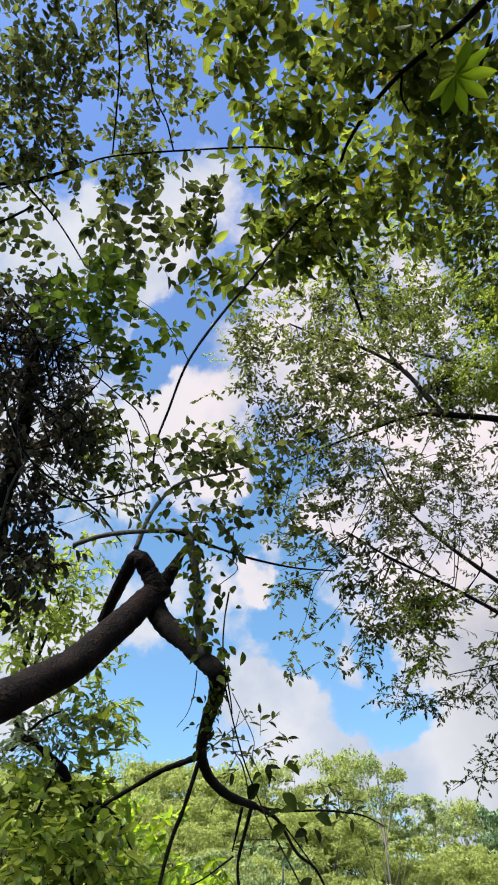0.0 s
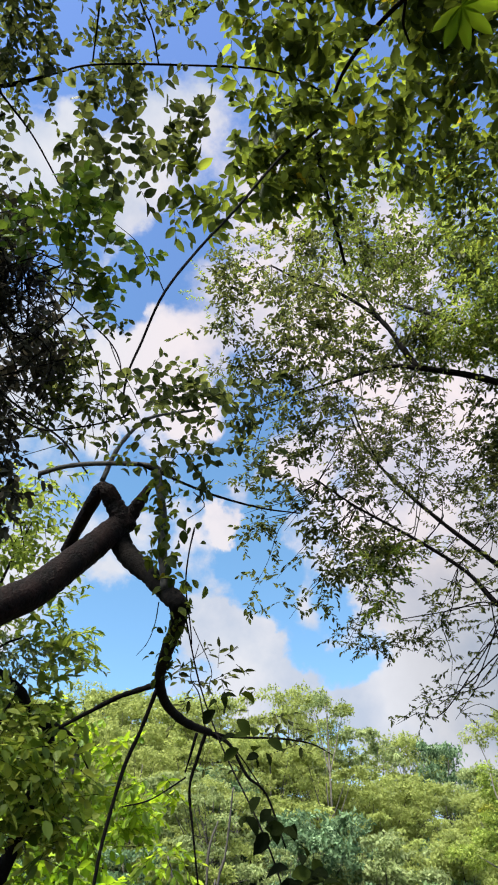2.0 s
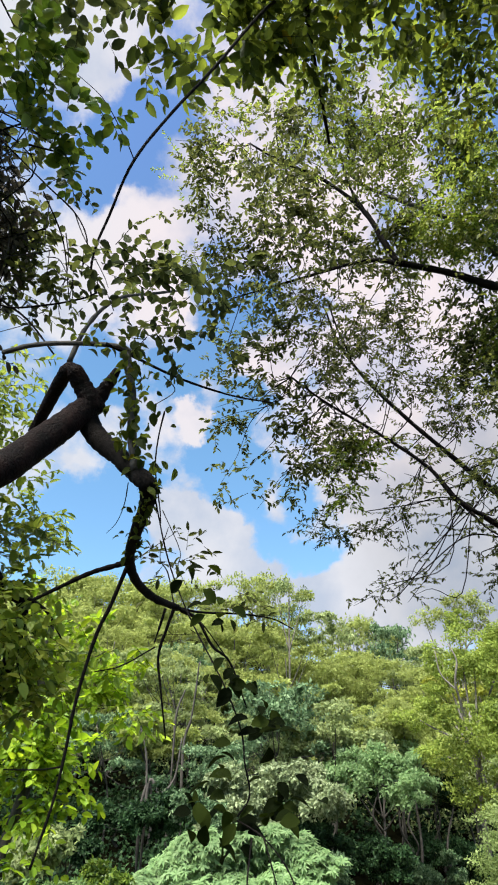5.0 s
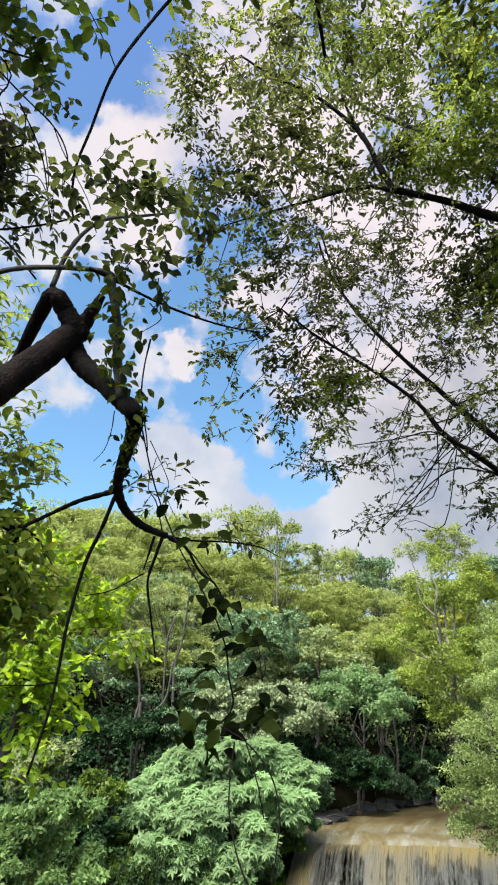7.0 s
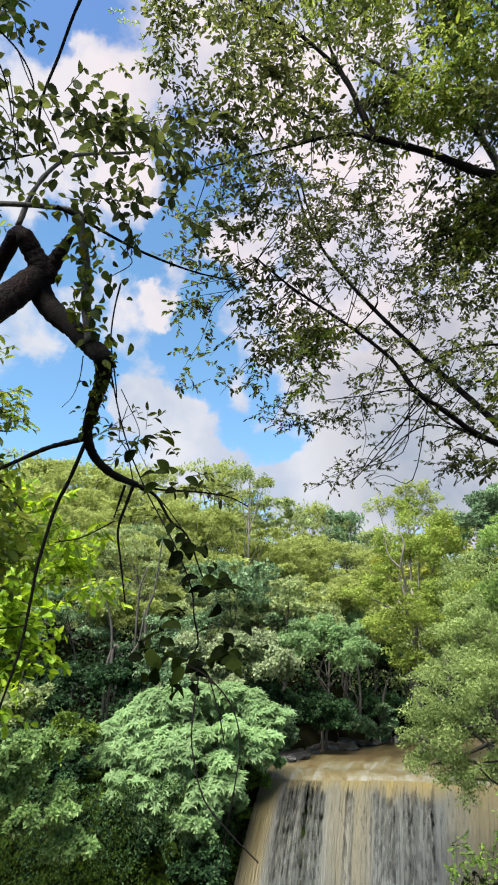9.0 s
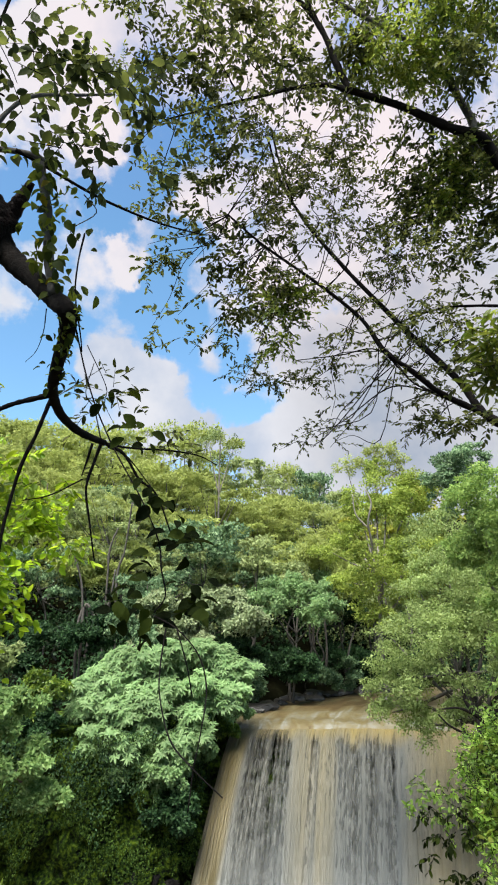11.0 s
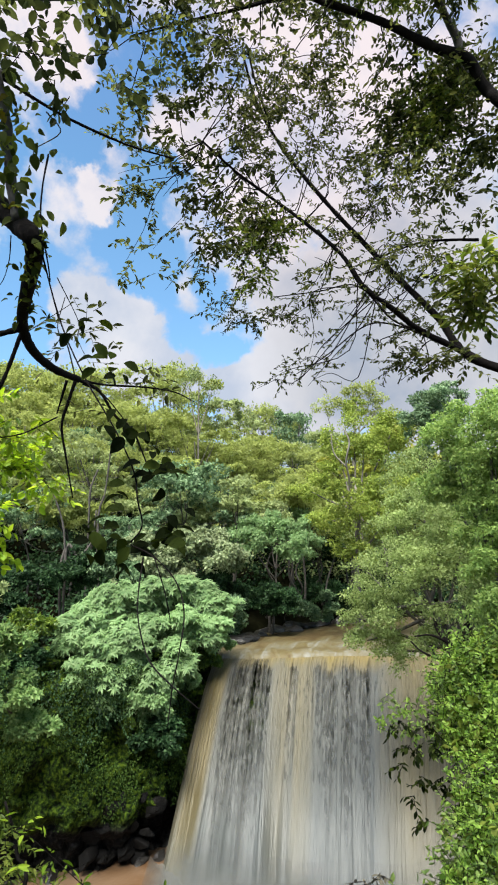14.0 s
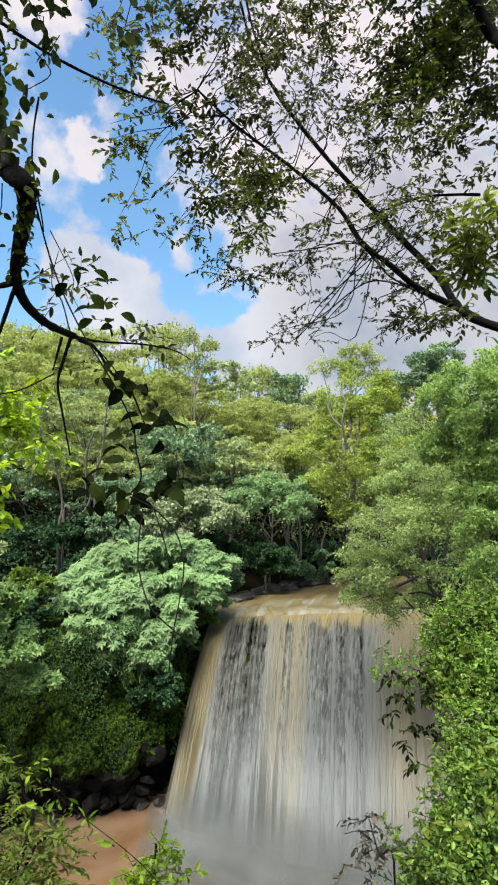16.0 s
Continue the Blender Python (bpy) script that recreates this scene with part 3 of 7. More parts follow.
def blades(name, pos, way, up, size, wide, mat, parent, blade=BLADE, label="", kind="stuff"):
    """Many leaves as one mesh. way: along the leaf; up: its upper side."""
    tpl, polys = blade
    at = np.array(parent.location) if parent else np.zeros(3)
    way = unit(way)
    side = unit(np.cross(way, up))
    top = np.cross(side, way)
    size = np.broadcast_to(size, (len(pos),))[:, None, None]
    v = (pos - at)[:, None] + size * (side[:, None] * tpl[None, :, 0:1] * wide + way[:, None] * tpl[None, :, 1:2] + top[:, None] * tpl[None, :, 2:3])
    n, k = len(pos), len(tpl)
    loops = np.concatenate([np.array(p) for p in polys])
    count = np.array([len(p) for p in polys])
    me = bpy.data.meshes.new(name)
    me.vertices.add(n * k)
    me.vertices.foreach_set("co", v.reshape(-1).astype(np.float32))
    me.loops.add(n * len(loops))
    me.loops.foreach_set("vertex_index", (loops[None] + (np.arange(n) * k)[:, None]).reshape(-1).astype(np.int32))
    me.polygons.add(n * len(polys))
    every = np.tile(count, n)
    me.polygons.foreach_set("loop_start", np.concatenate(((0,), np.cumsum(every)[:-1])).astype(np.int32))
    me.polygons.foreach_set("use_smooth", np.ones(n * len(polys), bool))
    me.materials.append(mat)
    me.update(calc_edges=True)
    me.validate()
    ob = new(name, me)
    ob.parent = parent
    return tagged(ob, label, kind=kind)


def twigs_mesh(name, a, b, r, mat, parent):
    """Thin straight twigs from a to b as one mesh."""
    at = np.array(parent.location)
    way = unit(b - a)
    s = unit(np.cross(way, np.array((0.2, 0.3, 0.9))))
    u = np.cross(s, way)
    ring = [s * math.cos(q) + u * math.sin(q) for q in (0, 2.1, 4.2)]
    v = np.stack([a + r * q for q in ring] + [b + r * 0.4 * q for q in ring], 1) - at
    n = len(a)
    quads = np.array(((0, 1, 4, 3), (1, 2, 5, 4), (2, 0, 3, 5)))
    faces = (quads[None] + (np.arange(n) * 6)[:, None, None]).reshape(-1, 4).tolist()
    return tagged(mesh_object(name, v.reshape(-1, 3), faces, mat, parent), kind="stuff")


def in_ball(rng, n):
    return unit(rng.standard_normal((n, 3))) * rng.random((n, 1)) ** (1 / 3)


def sprays(rng, clumps, twig, per, flat=0.5, sag=0.25, squash=0.7, spread=1.0, jitter=0.35):
    """Leafy twigs in clumps (centre, radius, twigs): twig ends, then leaf places, ways and upper sides."""
    a, b, lp, lw, lu = [], [], [], [], []
    for centre, radius, count in clumps:
        n = max(1, int(count))
        off = in_ball(rng, n) * np.array((1, 1, squash))
        start = np.array(centre) + off * radius
        way = unit(rng.standard_normal((n, 3)) * np.array((1, 1, flat)) + off * 0.8 + np.array((0, 0, -sag)))
        length = twig * rng.uniform(0.6, 1.3, (n, 1))
        end = start + way * length
        a.append(start), b.append(end)
        side = unit(np.cross(way, np.array((0, 0, 1.0)) + 0.3 * rng.standard_normal((n, 3))))
        for k in range(per):
            t = (k + 0.6) / per
            hand = 1 if k % 2 else -1
            lp.append(start + way * length * t)
            lw.append(way * 0.55 + side * hand * spread * (1.2 - t) + jitter * rng.standard_normal((n, 3)) + np.array((0, 0, -sag * 0.6)))
            lu.append(np.array((0, 0, 1.0)) + jitter * 1.3 * rng.standard_normal((n, 3)))
    return [np.concatenate(q) for q in (a, b, lp, lw, lu)]


def clumpy(clumps, seed, parts=6, tight=0.38):
    """Breaks clumps up into smaller, unevenly filled ones, so that gaps stay between them."""
    rng = np.random.default_rng(seed)
    out = []
    for c, r, n in clumps:
        share = rng.exponential(1.0, parts)
        share = share / share.sum() * n
        for q, w in zip(in_ball(rng, parts) * np.array((1, 1, 0.75)) * r * 0.95, share):
            if w >= 1:
                out.append((tuple(np.array(tuple(c)) + q), r * tight * rng.uniform(0.7, 1.3), w))
    return out


def foliage(parent, clumps, mat, seed, twig=0.4, per=7, size=0.1, wide=0.5, blade=BLADE, bark=None, thick=0.003, crown="crown", label="", **kw):
    rng = np.random.default_rng(seed)
    a, b, p, w, u = sprays(rng, clumps, twig, per, **kw)
    ob = blades(crown, p, w, u, size * rng.uniform(0.55, 1.25, len(p)), wide, mat, parent, blade, label)
    twigs_mesh("branchwork", a, b, thick, bark or BARK_DARK, parent)
    return ob


def dome(rng, clumps, n, up=0.35, shell=0.25, over=0.62):
    """Points on the outer, upper sides of leafy clumps (centre, radii), with the way out."""
    w = np.array([r[0] * r[1] for _, r in clumps])
    pick = rng.choice(len(clumps), n, p=w / w.sum())
    c = np.array([c for c, _ in clumps])[pick]
    r = np.array([r for _, r in clumps])[pick]
    d = rng.standard_normal((n, 3))
    d[:, 2] = np.where(rng.random(n) < over, abs(d[:, 2]), d[:, 2])
    d = unit(d)
    p = c + d * r * (1 - shell * rng.random((n, 1)) ** 1.5)
    # leaves turn towards the light
    return p, unit(d + up * np.array((-0.3, -0.55, 1.0)))


def standing_tree(name, seed, height, spread, mat, bark, count, leaf, label, trunk_part=0.45, clumps=14, flat=0.5, group="hillside trees", lean=0.4, layer=0.5):
    """A whole tree at the origin: trunk, limbs to its leafy clumps, and the crown of many leaves."""
    rng = np.random.default_rng(seed)
    tree = thing(name, (0, 0, 0), label, "tree", group)
    top = Vector((rng.normal() * lean, rng.normal() * lean, height * 0.85))
    knee = Vector((rng.normal() * lean, rng.normal() * lean, height * trunk_part))
    r = height * 0.011
    limb("trunk", [(0, 0, -0.4), tuple(knee * 0.5 + Vector((rng.normal() * 0.3, rng.normal() * 0.3, 0))), tuple(knee), tuple(top)], r, r * 0.3, bark, tree, sides=7, per=4)
    lumps = []
    for k in range(clumps):
        ang = k * 2.4 + rng.normal() * 0.5
        tier = rng.random()
        out = spread * (0.15 + 0.8 * math.sqrt(rng.random())) * (1.0 - 0.35 * tier)
        z = height * (1.0 - flat * (1.0 - tier) - 0.12 * (out / spread) ** 2)
        size = spread * rng.uniform(0.2, 0.42)
        lumps.append(((out * math.cos(ang), out * math.sin(ang), z - size * layer), (size * rng.uniform(0.9, 1.3), size * rng.uniform(0.9, 1.3), size * layer * rng.uniform(0.7, 1.2))))
        if k % 2 == 0:
            c = Vector(lumps[-1][0])
            fork = knee.lerp(top, rng.uniform(0, 0.5))
            limb("limb", [tuple(fork), tuple(fork.lerp(c, 0.5) + Vector((0, 0, -0.06 * height * rng.random()))), tuple(c)], r * 0.4, r * 0.1, bark, tree, sides=5, per=3)
    # each clump is made of tufts, so that dark gaps stay between them
    tufts = []
    for c, q in lumps:
        for _ in range(14):
            d = rng.standard_normal(3)
            d = d / np.linalg.norm(d)
            d[2] = abs(d[2]) if rng.random() < 0.75 else d[2]
            g = q[0] * rng.uniform(0.16, 0.36)
            tufts.append((np.array(c) + d * np.array(q) * rng.uniform(0.6, 1.05), (g, g, g * 0.6)))
    p, out = dome(rng, tufts, count, 0.4, 0.7, 0.7)
    n = len(p)
    way = out * 0.45 + rng.standard_normal((n, 3)) * 0.75 + np.array((0, 0, -0.35))
    up = out + rng.standard_normal((n, 3)) * 0.45
    blades("crown", p, way, up, leaf * rng.uniform(0.5, 1.3, n), 0.8, mat, tree, BLADE_TINY)
    return tree


def placed(tree, x, y, z, turn, size, tall=1.0):
    return copy_thing(tree, pose(x, y, z, 0, 0, turn) @ Matrix.Diagonal((size, size, size * tall, 1)))


# ---------------------------------------------------------------------- setting
LIP = [(6.3, 28.5), (6.9, 27.9), (8.3, 27.2), (10.4, 26.5), (12.4, 25.6), (15.0, 23.8), (18.0, 22.2), (21.0, 21.2)]
CHANNEL = [(11.5, 26.5), (13.0, 30.5), (17.5, 35.0), (25.0, 38.0), (40.0, 40.0), (70.0, 41.0)]
POOL_Z, RIVER_Z = -8.9, -1.75


def step(a, b, x):
    t = np.clip((x - a) / (b - a), 0, 1)
    return t * t * (3 - 2 * t)


def far_to_line(x, y, line):
    best = np.full(x.shape, 1e9)
    for (ax, ay), (bx, by) in zip(line[:-1], line[1:]):
        t = np.clip(((x - ax) * (bx - ax) + (y - ay) * (by - ay)) / ((bx - ax) ** 2 + (by - ay) ** 2), 0, 1)
        best = np.minimum(best, np.hypot(x - ax - t * (bx - ax), y - ay - t * (by - ay)))
    return best


def edge_y(x):
    """The y at which the upper valley breaks off into the gorge."""
    return np.interp(x, (-60, -25, -8, -2, 3.5, 6.0, 8.3, 12.4, 15.0, 18.0, 24.0, 40.0), (20, 25, 27.2, 27.8, 28.2, 28.9, 27.5, 25.9, 24.1, 22.6, 21.0, 20.0))


def land(x, y):
    """Height of the soil."""
    x, y = np.asarray(x, float), np.asarray(y, float)
    s = y - edge_y(x)
    river_off = far_to_line(x, y, CHANNEL)
    away = np.minimum(s - 5, np.maximum(river_off - 5.5, 0.3 * (s - 22)))
    hill = -1.3 + 0.35 * np.maximum(away, 0) - 0.0008 * np.maximum(s - 60, 0) ** 2 * (s < 230)
    hill = np.where(s >= 230, -1.3 + 0.34 * 225 - 0.0008 * 170 ** 2, hill)
    hill = hill - 9.0 * np.exp(-((x - 34 - 0.25 * s) / 12) ** 2) * step(15, 60, s)
    hill = hill - 1.9 * (1 - step(4.6, 6.0, river_off))
    r = np.hypot(x, y)
    near = -0.05 - 9.6 * step(1.6, 11, np.hypot(x * 0.9, y))
    right = -9.6 + 7.2 * step(0.3, 1.2, x - 0.68 * y) * step(26, 20, y) + 2.0 * step(20, 60, x)
    left = -9.6 + 9.2 * step(-9.0, -18, x)
    low = np.maximum(np.maximum(near, right), np.where(r < 3, near, left))
    h = low + (hill - low) * step(-0.2, 1.4, s)
    return h + 0.25 * np.sin(x * 0.7 + 1.3) * np.sin(y * 0.6) * step(6, 16, r)


def ground():
    near_axis = np.concatenate((-np.geomspace(900, 42, 14), np.linspace(-40, 60, 130), np.geomspace(63, 900, 14)))
    far_axis = np.concatenate((-np.geomspace(900, 32, 12), np.linspace(-30, 60, 120), np.geomspace(62, 1800, 24)))
    gx, gy = np.meshgrid(near_axis, far_axis, indexing="ij")
    gz = land(gx, gy)
    nx, ny = gx.shape
    idx = np.arange(nx * ny).reshape(nx, ny)
    faces = np.stack((idx[:-1, :-1], idx[1:, :-1], idx[1:, 1:], idx[:-1, 1:]), -1).reshape(-1, 4).tolist()
    ob = mesh_object("ground", np.stack((gx, gy, gz), -1).reshape(-1, 3), faces, SOIL)
    return tagged(ob, "leaf-littered forest soil of the gorge and hills, darkened for shade under the trees", "ground", kind="structure")


ground()


def fbm(v, scale, octaves=4):
    return noise.fractal(Vector(v) * scale, 1.0, 2.0, octaves)


def blocks(x, z):
    """Upright blocks with joints between them."""
    near, _ = noise.voronoi(Vector((x * 0.75, 0.4 * z, 3.0)), distance_metric="DISTANCE")
    fine, _ = noise.voronoi(Vector((x * 1.9, 0.8 * z, 8.0)), distance_metric="DISTANCE")
    return 0.75 * min(0.45, near[1] - near[0]) + 0.4 * min(0.35, fine[1] - fine[0]) - 0.3


def cliff():
    """The rock wall beside and behind the falling water: mossy above, bare and undercut at the waterline."""
    verts, faces = [], []
    line = [(-34.0, 22.5), (-20.0, 24.6), (-10.0, 25.6), (-4.0, 25.9), (0.0, 25.9), (2.6, 26.3), (4.4, 27.3), (6.2, 28.3)] + [(x - 0.1, y + 0.35) for x, y in LIP[2:]]
    pts = spline([(x, y, 0) for x, y in line], 34)
    rows = 84
    for i, p in enumerate(pts):
        nxt = pts[min(i + 1, len(pts) - 1)] - pts[max(i - 1, 0)]
        out = Vector((nxt.y, -nxt.x, 0)).normalized()
        fall = step(5.0, 6.5, p.x)
        for k in range(rows):
            t = k / (rows - 1)
            z = -9.8 + t * (8.4 - 0.9 * float(fall))
            q = Vector((p.x, p.y, z))
            cut = -0.9 * math.exp(-((t - 0.14) / 0.14) ** 2) * (1 - float(fall)) + 0.3 * t * (1 - t)
            ledge = 0.35 * math.floor(3 * (1 - t) + fbm((p.x, p.y, 3.0), 0.3)) / 3
            d = cut + ledge + 0.5 * fbm(q, 0.45) + 0.4 * fbm(q, 1.4) + 0.22 * abs(fbm(q, 3.3)) + 0.5 * abs(fbm((p.x * 1.5, p.y, z * 0.35), 0.9)) + blocks(p.x, z)
            q += out * (d - 0.35 * float(fall))
            verts.append(q)
    n = len(pts)
    faces = [(i * rows + k, (i + 1) * rows + k, (i + 1) * rows + k + 1, i * rows + k + 1) for i in range(n - 1) for k in range(rows - 1)]
    # the top runs back under the soil
    base = len(verts)
    for i, p in enumerate(pts):
        verts.append(verts[i * rows + rows - 1] + Vector((0, 4.0, 0.25)))
    faces += [(i * rows + rows - 1, (i + 1) * rows + rows - 1, base + i + 1, base + i) for i in range(n - 1)]
    return tagged(mesh_object("cliff", verts, faces, MOSS), "mossy dark wet rock wall beside the falling water", "cliff", kind="structure")


cliff()


def sheet(name, outline, z, mat, label):
    """A flat water surface with a gentle swell, filled in from its outline by a fine grid."""
    xs, ys = [p[0] for p in outline], [p[1] for p in outline]
    nx, ny = 90, 70
    gx, gy = np.meshgrid(np.linspace(min(xs), max(xs), nx), np.linspace(min(ys), max(ys), ny), indexing="ij")
    gz = z + 0.03 * np.sin(gx * 2.1 + gy) * np.sin(gy * 1.7)
    idx = np.arange(nx * ny).reshape(nx, ny)
    faces = np.stack((idx[:-1, :-1], idx[1:, :-1], idx[1:, 1:], idx[:-1, 1:]), -1).reshape(-1, 4).tolist()
    return tagged(mesh_object(name, np.stack((gx, gy, gz), -1).reshape(-1, 3), faces, mat), label, "water", kind="structure")


sheet("pool_water", [(-16, 4), (20, 27.5)], POOL_Z, POOL, "brown silty plunge pool with ripples")


def lip_line(per):
    """The uneven line along which the water leaves the rock."""
    return [p + Vector((0.05, 0.3, 0)) * noise.noise((p.x * 1.1, p.y * 1.1, 4.0)) + Vector((0, 0.1, 0)) * noise.noise((p.x * 4.0, p.y * 4.0, 1.0)) for p in spline([(x, y, 0) for x, y in LIP], per)]


def river():
    """The river above the lip, sliding over it."""
    verts, faces, uvs = [], [], []
    pts = lip_line(20)
    rows = 26
    for i, p in enumerate(pts):
        u = i / (len(pts) - 1)
        for k in range(rows):
            t = k / (rows - 1)
            back = Vector((0.35 + 1.3 * u * t, 1.0, 0)).normalized()
            q = p + back * (t ** 1.4 * (9 + 26 * u))
            swell = 0.06 * fbm((q.x, q.y, 0), 0.9) + 0.05 * math.sin(q.y * 2.2 + q.x)
            verts.append((q.x, q.y, RIVER_Z - 0.3 * math.exp(-t * 9) + swell))
            uvs.append((u, t))
    n = len(pts)
    faces = [(i * rows + k, (i + 1) * rows + k, (i + 1) * rows + k + 1, i * rows + k + 1) for i in range(n - 1) for k in range(rows - 1)]
    ob = mesh_object("river_water", verts, faces, RIVER)
    layer = ob.data.uv_layers.new(name="flow")
    lv = np.empty(len(ob.data.loops), np.int32)
    ob.data.loops.foreach_get("vertex_index", lv)
    layer.data.foreach_set("uv", np.array(uvs)[lv].reshape(-1).astype(np.float32))
    return tagged(ob, "muddy brown river running over the lip of the falls", "river", kind="structure")


river()


FOOT = [(3.3, 25.1), (3.8, 23.6), (5.45, 21.5), (6.9, 19.9), (8.45, 18.8), (10.4, 17.7), (12.8, 16.8), (15.4, 16.3)]


def waterfall():
    """A wide curtain of muddy water that leaves the lip in an arc and breaks up on its way down."""
    fall = thing("waterfall", (10.5, 26.5, POOL_Z), "wide curtain of muddy tan and white falling water", "waterfall")
    at = fall.location
    pts, feet = lip_line(30), spline([(x, y, 0) for x, y in FOOT], 30)
    rows = 48
    for layer, (gap, mat) in enumerate(((0.0, FALL), (0.3, FALL_BACK_SHADED))):
        verts, faces, uvs = [], [], []
        for i, (p, q) in enumerate(zip(pts, feet)):
            u = i / (len(pts) - 1)
            out = (q - p).normalized()
            uneven = 0.07 * noise.noise((u * 14, 0.3, layer))
            for k in range(rows):
                t = k / (rows - 1)
                z = RIVER_Z - 0.28 + (POOL_Z - RIVER_Z + 0.2) * t
                arc = (0.42 * math.sqrt(t) + 0.58 * t) * (q - p).length * (1 + uneven * t)
                rib = 0.06 * noise.noise((u * 60 + layer * 9, t * 1.2, 0.5)) * min(1, t * 6) + 0.04 * noise.noise((u * 150, t * 3, 2.5)) * t
                verts.append(p + out * (arc + rib - gap) + Vector((0, 0, z)) - at)
                uvs.append((u, t))
        n = len(pts)
        faces = [(i * rows + k, i * rows + k + 1, (i + 1) * rows + k + 1, (i + 1) * rows + k) for i in range(n - 1) for k in range(rows - 1)]
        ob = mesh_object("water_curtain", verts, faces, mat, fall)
        layer_uv = ob.data.uv_layers.new(name="flow")
        loop_vert = np.empty(len(ob.data.loops), np.int32)
        ob.data.loops.foreach_get("vertex_index", loop_vert)
        layer_uv.data.foreach_set("uv", np.array(uvs)[loop_vert].reshape(-1).astype(np.float32))


waterfall()


def spray_material(shade):
    m, n, l = material("spray")
    uv, t = n.new("ShaderNodeTexCoord"), n.new("ShaderNodeTexNoise")
    t.inputs["Scale"].default_value, t.inputs["Detail"].default_value = 0.9, 6.0
    l.new(uv.outputs["Object"], t.inputs["Vector"])
    split = n.new("ShaderNodeSeparateXYZ")
    l.new(uv.outputs["UV"], split.inputs[0])
    fade = n.new("ShaderNodeMath")
    fade.operation = "MULTIPLY"
    l.new(split.outputs["Y"], fade.inputs[0])
    l.new(t.outputs["Fac"], fade.inputs[1])
    p, clear, mix = n.new("ShaderNodeBsdfDiffuse"), n.new("ShaderNodeBsdfTransparent"), n.new("ShaderNodeMixShader")
    p.inputs["Color"].default_value = (*shade, 1)
    l.new(fade.outputs[0], mix.inputs["Fac"])
    l.new(clear.outputs[0], mix.inputs[1])
    l.new(p.outputs[0], mix.inputs[2])
    l.new(mix.outputs[0], n.new("ShaderNodeOutputMaterial").inputs["Surface"])
    return m


def spray():
    """Drifting spray where the curtain meets the pool: thin uneven veils, one in front of the other."""
    veil = spray_material((0.08, 0.084, 0.081))
    mist = thing("spray", (9.0, 22.5, POOL_Z), "white drifting spray at the foot of the falls", "spray")
    pts = spline([(x, y, 0) for x, y in FOOT], 12)
    rows = 14
    for k in range(3):
        verts, uvs = [], []
        for i, p in enumerate(pts):
            u = i / (len(pts) - 1)
            high = (3.6 - 0.6 * k) * (0.8 + 0.3 * noise.noise((u * 5, k * 2.3, 1.0))) * (0.35 + 0.65 * min(1, u * 5))
            for j in range(rows):
                t = j / (rows - 1)
                push = 0.5 + 1.3 * k * (1 - 0.3 * t) + 0.35 * noise.noise((u * 9, t * 2, k * 1.7)) - 0.9 * t
                verts.append(Vector((p.x - 0.35 * push, p.y - push, POOL_Z + 0.05 + t * high)) - mist.location)
                uvs.append((u, min(1, 0.3 + 3 * t) * (1 - t) ** 1.6 * 2.0 * min(1, u * 6)))
        faces = [(i * rows + j, (i + 1) * rows + j, (i + 1) * rows + j + 1, i * rows + j + 1) for i in range(len(pts) - 1) for j in range(rows - 1)]
        ob = mesh_object("veil", verts, faces, veil, mist)
        layer = ob.data.uv_layers.new(name="flow")
        lv = np.empty(len(ob.data.loops), np.int32)
        ob.data.loops.foreach_get("vertex_index", lv)
        layer.data.foreach_set("uv", np.array(uvs)[lv].reshape(-1).astype(np.float32))


spray()


def foam():
    """Churned white water round the foot of the falls."""
    verts, uvs = [], []
    pts = spline([(x - 0.3, y, 0) for x, y in FOOT], 14)
    rows = 24
    for i, p in enumerate(pts):
        u = i / (len(pts) - 1)
        for j in range(rows):
            t = j / (rows - 1)
            q = Vector((p.x - 2.0 * t, p.y + 1.2 - 8.2 * t, 0))
            verts.append((q.x, q.y, POOL_Z + 0.06 + 0.22 * (1 - t) * max(0, fbm(q, 0.9)) + 0.03))
            uvs.append((u, (1 - t) ** 1.1 * min(1, 0.4 + u * 4) * 1.8))
    faces = [(i * rows + j, i * rows + j + 1, (i + 1) * rows + j + 1, (i + 1) * rows + j) for i in range(len(pts) - 1) for j in range(rows - 1)]
    ob = mesh_object("foam", verts, faces, spray_material((0.082, 0.078, 0.07)))
    layer = ob.data.uv_layers.new(name="flow")
    lv = np.empty(len(ob.data.loops), np.int32)
    ob.data.loops.foreach_get("vertex_index", lv)
    layer.data.foreach_set("uv", np.array(uvs)[lv].reshape(-1).astype(np.float32))
    tagged(ob, "churned white foam on the brown plunge pool", "foam", kind="stuff")


foam()


def boulder_mesh(seed):
    """A broken, angular rock with worn edges."""
    rng = np.random.default_rng(seed)
    bm = bmesh.new()
    for q in unit(rng.standard_normal((15, 3))) * rng.uniform(0.75, 1.0, (15, 1)):
        bm.verts.new((q[0], q[1] * 0.8, max(q[2], -0.55) * 0.65))
    hull = bmesh.ops.convex_hull(bm, input=bm.verts)
    bmesh.ops.delete(bm, geom=[e for e in hull["geom_interior"] if isinstance(e, bmesh.types.BMVert)], context="VERTS")
    bmesh.ops.bevel(bm, geom=list(bm.edges), offset=0.07, segments=2, affect="EDGES", profile=0.6)
    bmesh.ops.triangulate(bm, faces=bm.faces)
    for v in bm.verts:
        v.co += v.co.normalized() * 0.06 * noise.noise(v.co * 3.1 + Vector((0, seed, 0)))
    me = bpy.data.meshes.new("boulder")
    bm.to_mesh(me)
    bm.free()
    me.materials.append(ROCK)
    return me


BOULDERS = [boulder_mesh(k) for k in range(4)]
rng = np.random.default_rng(19)
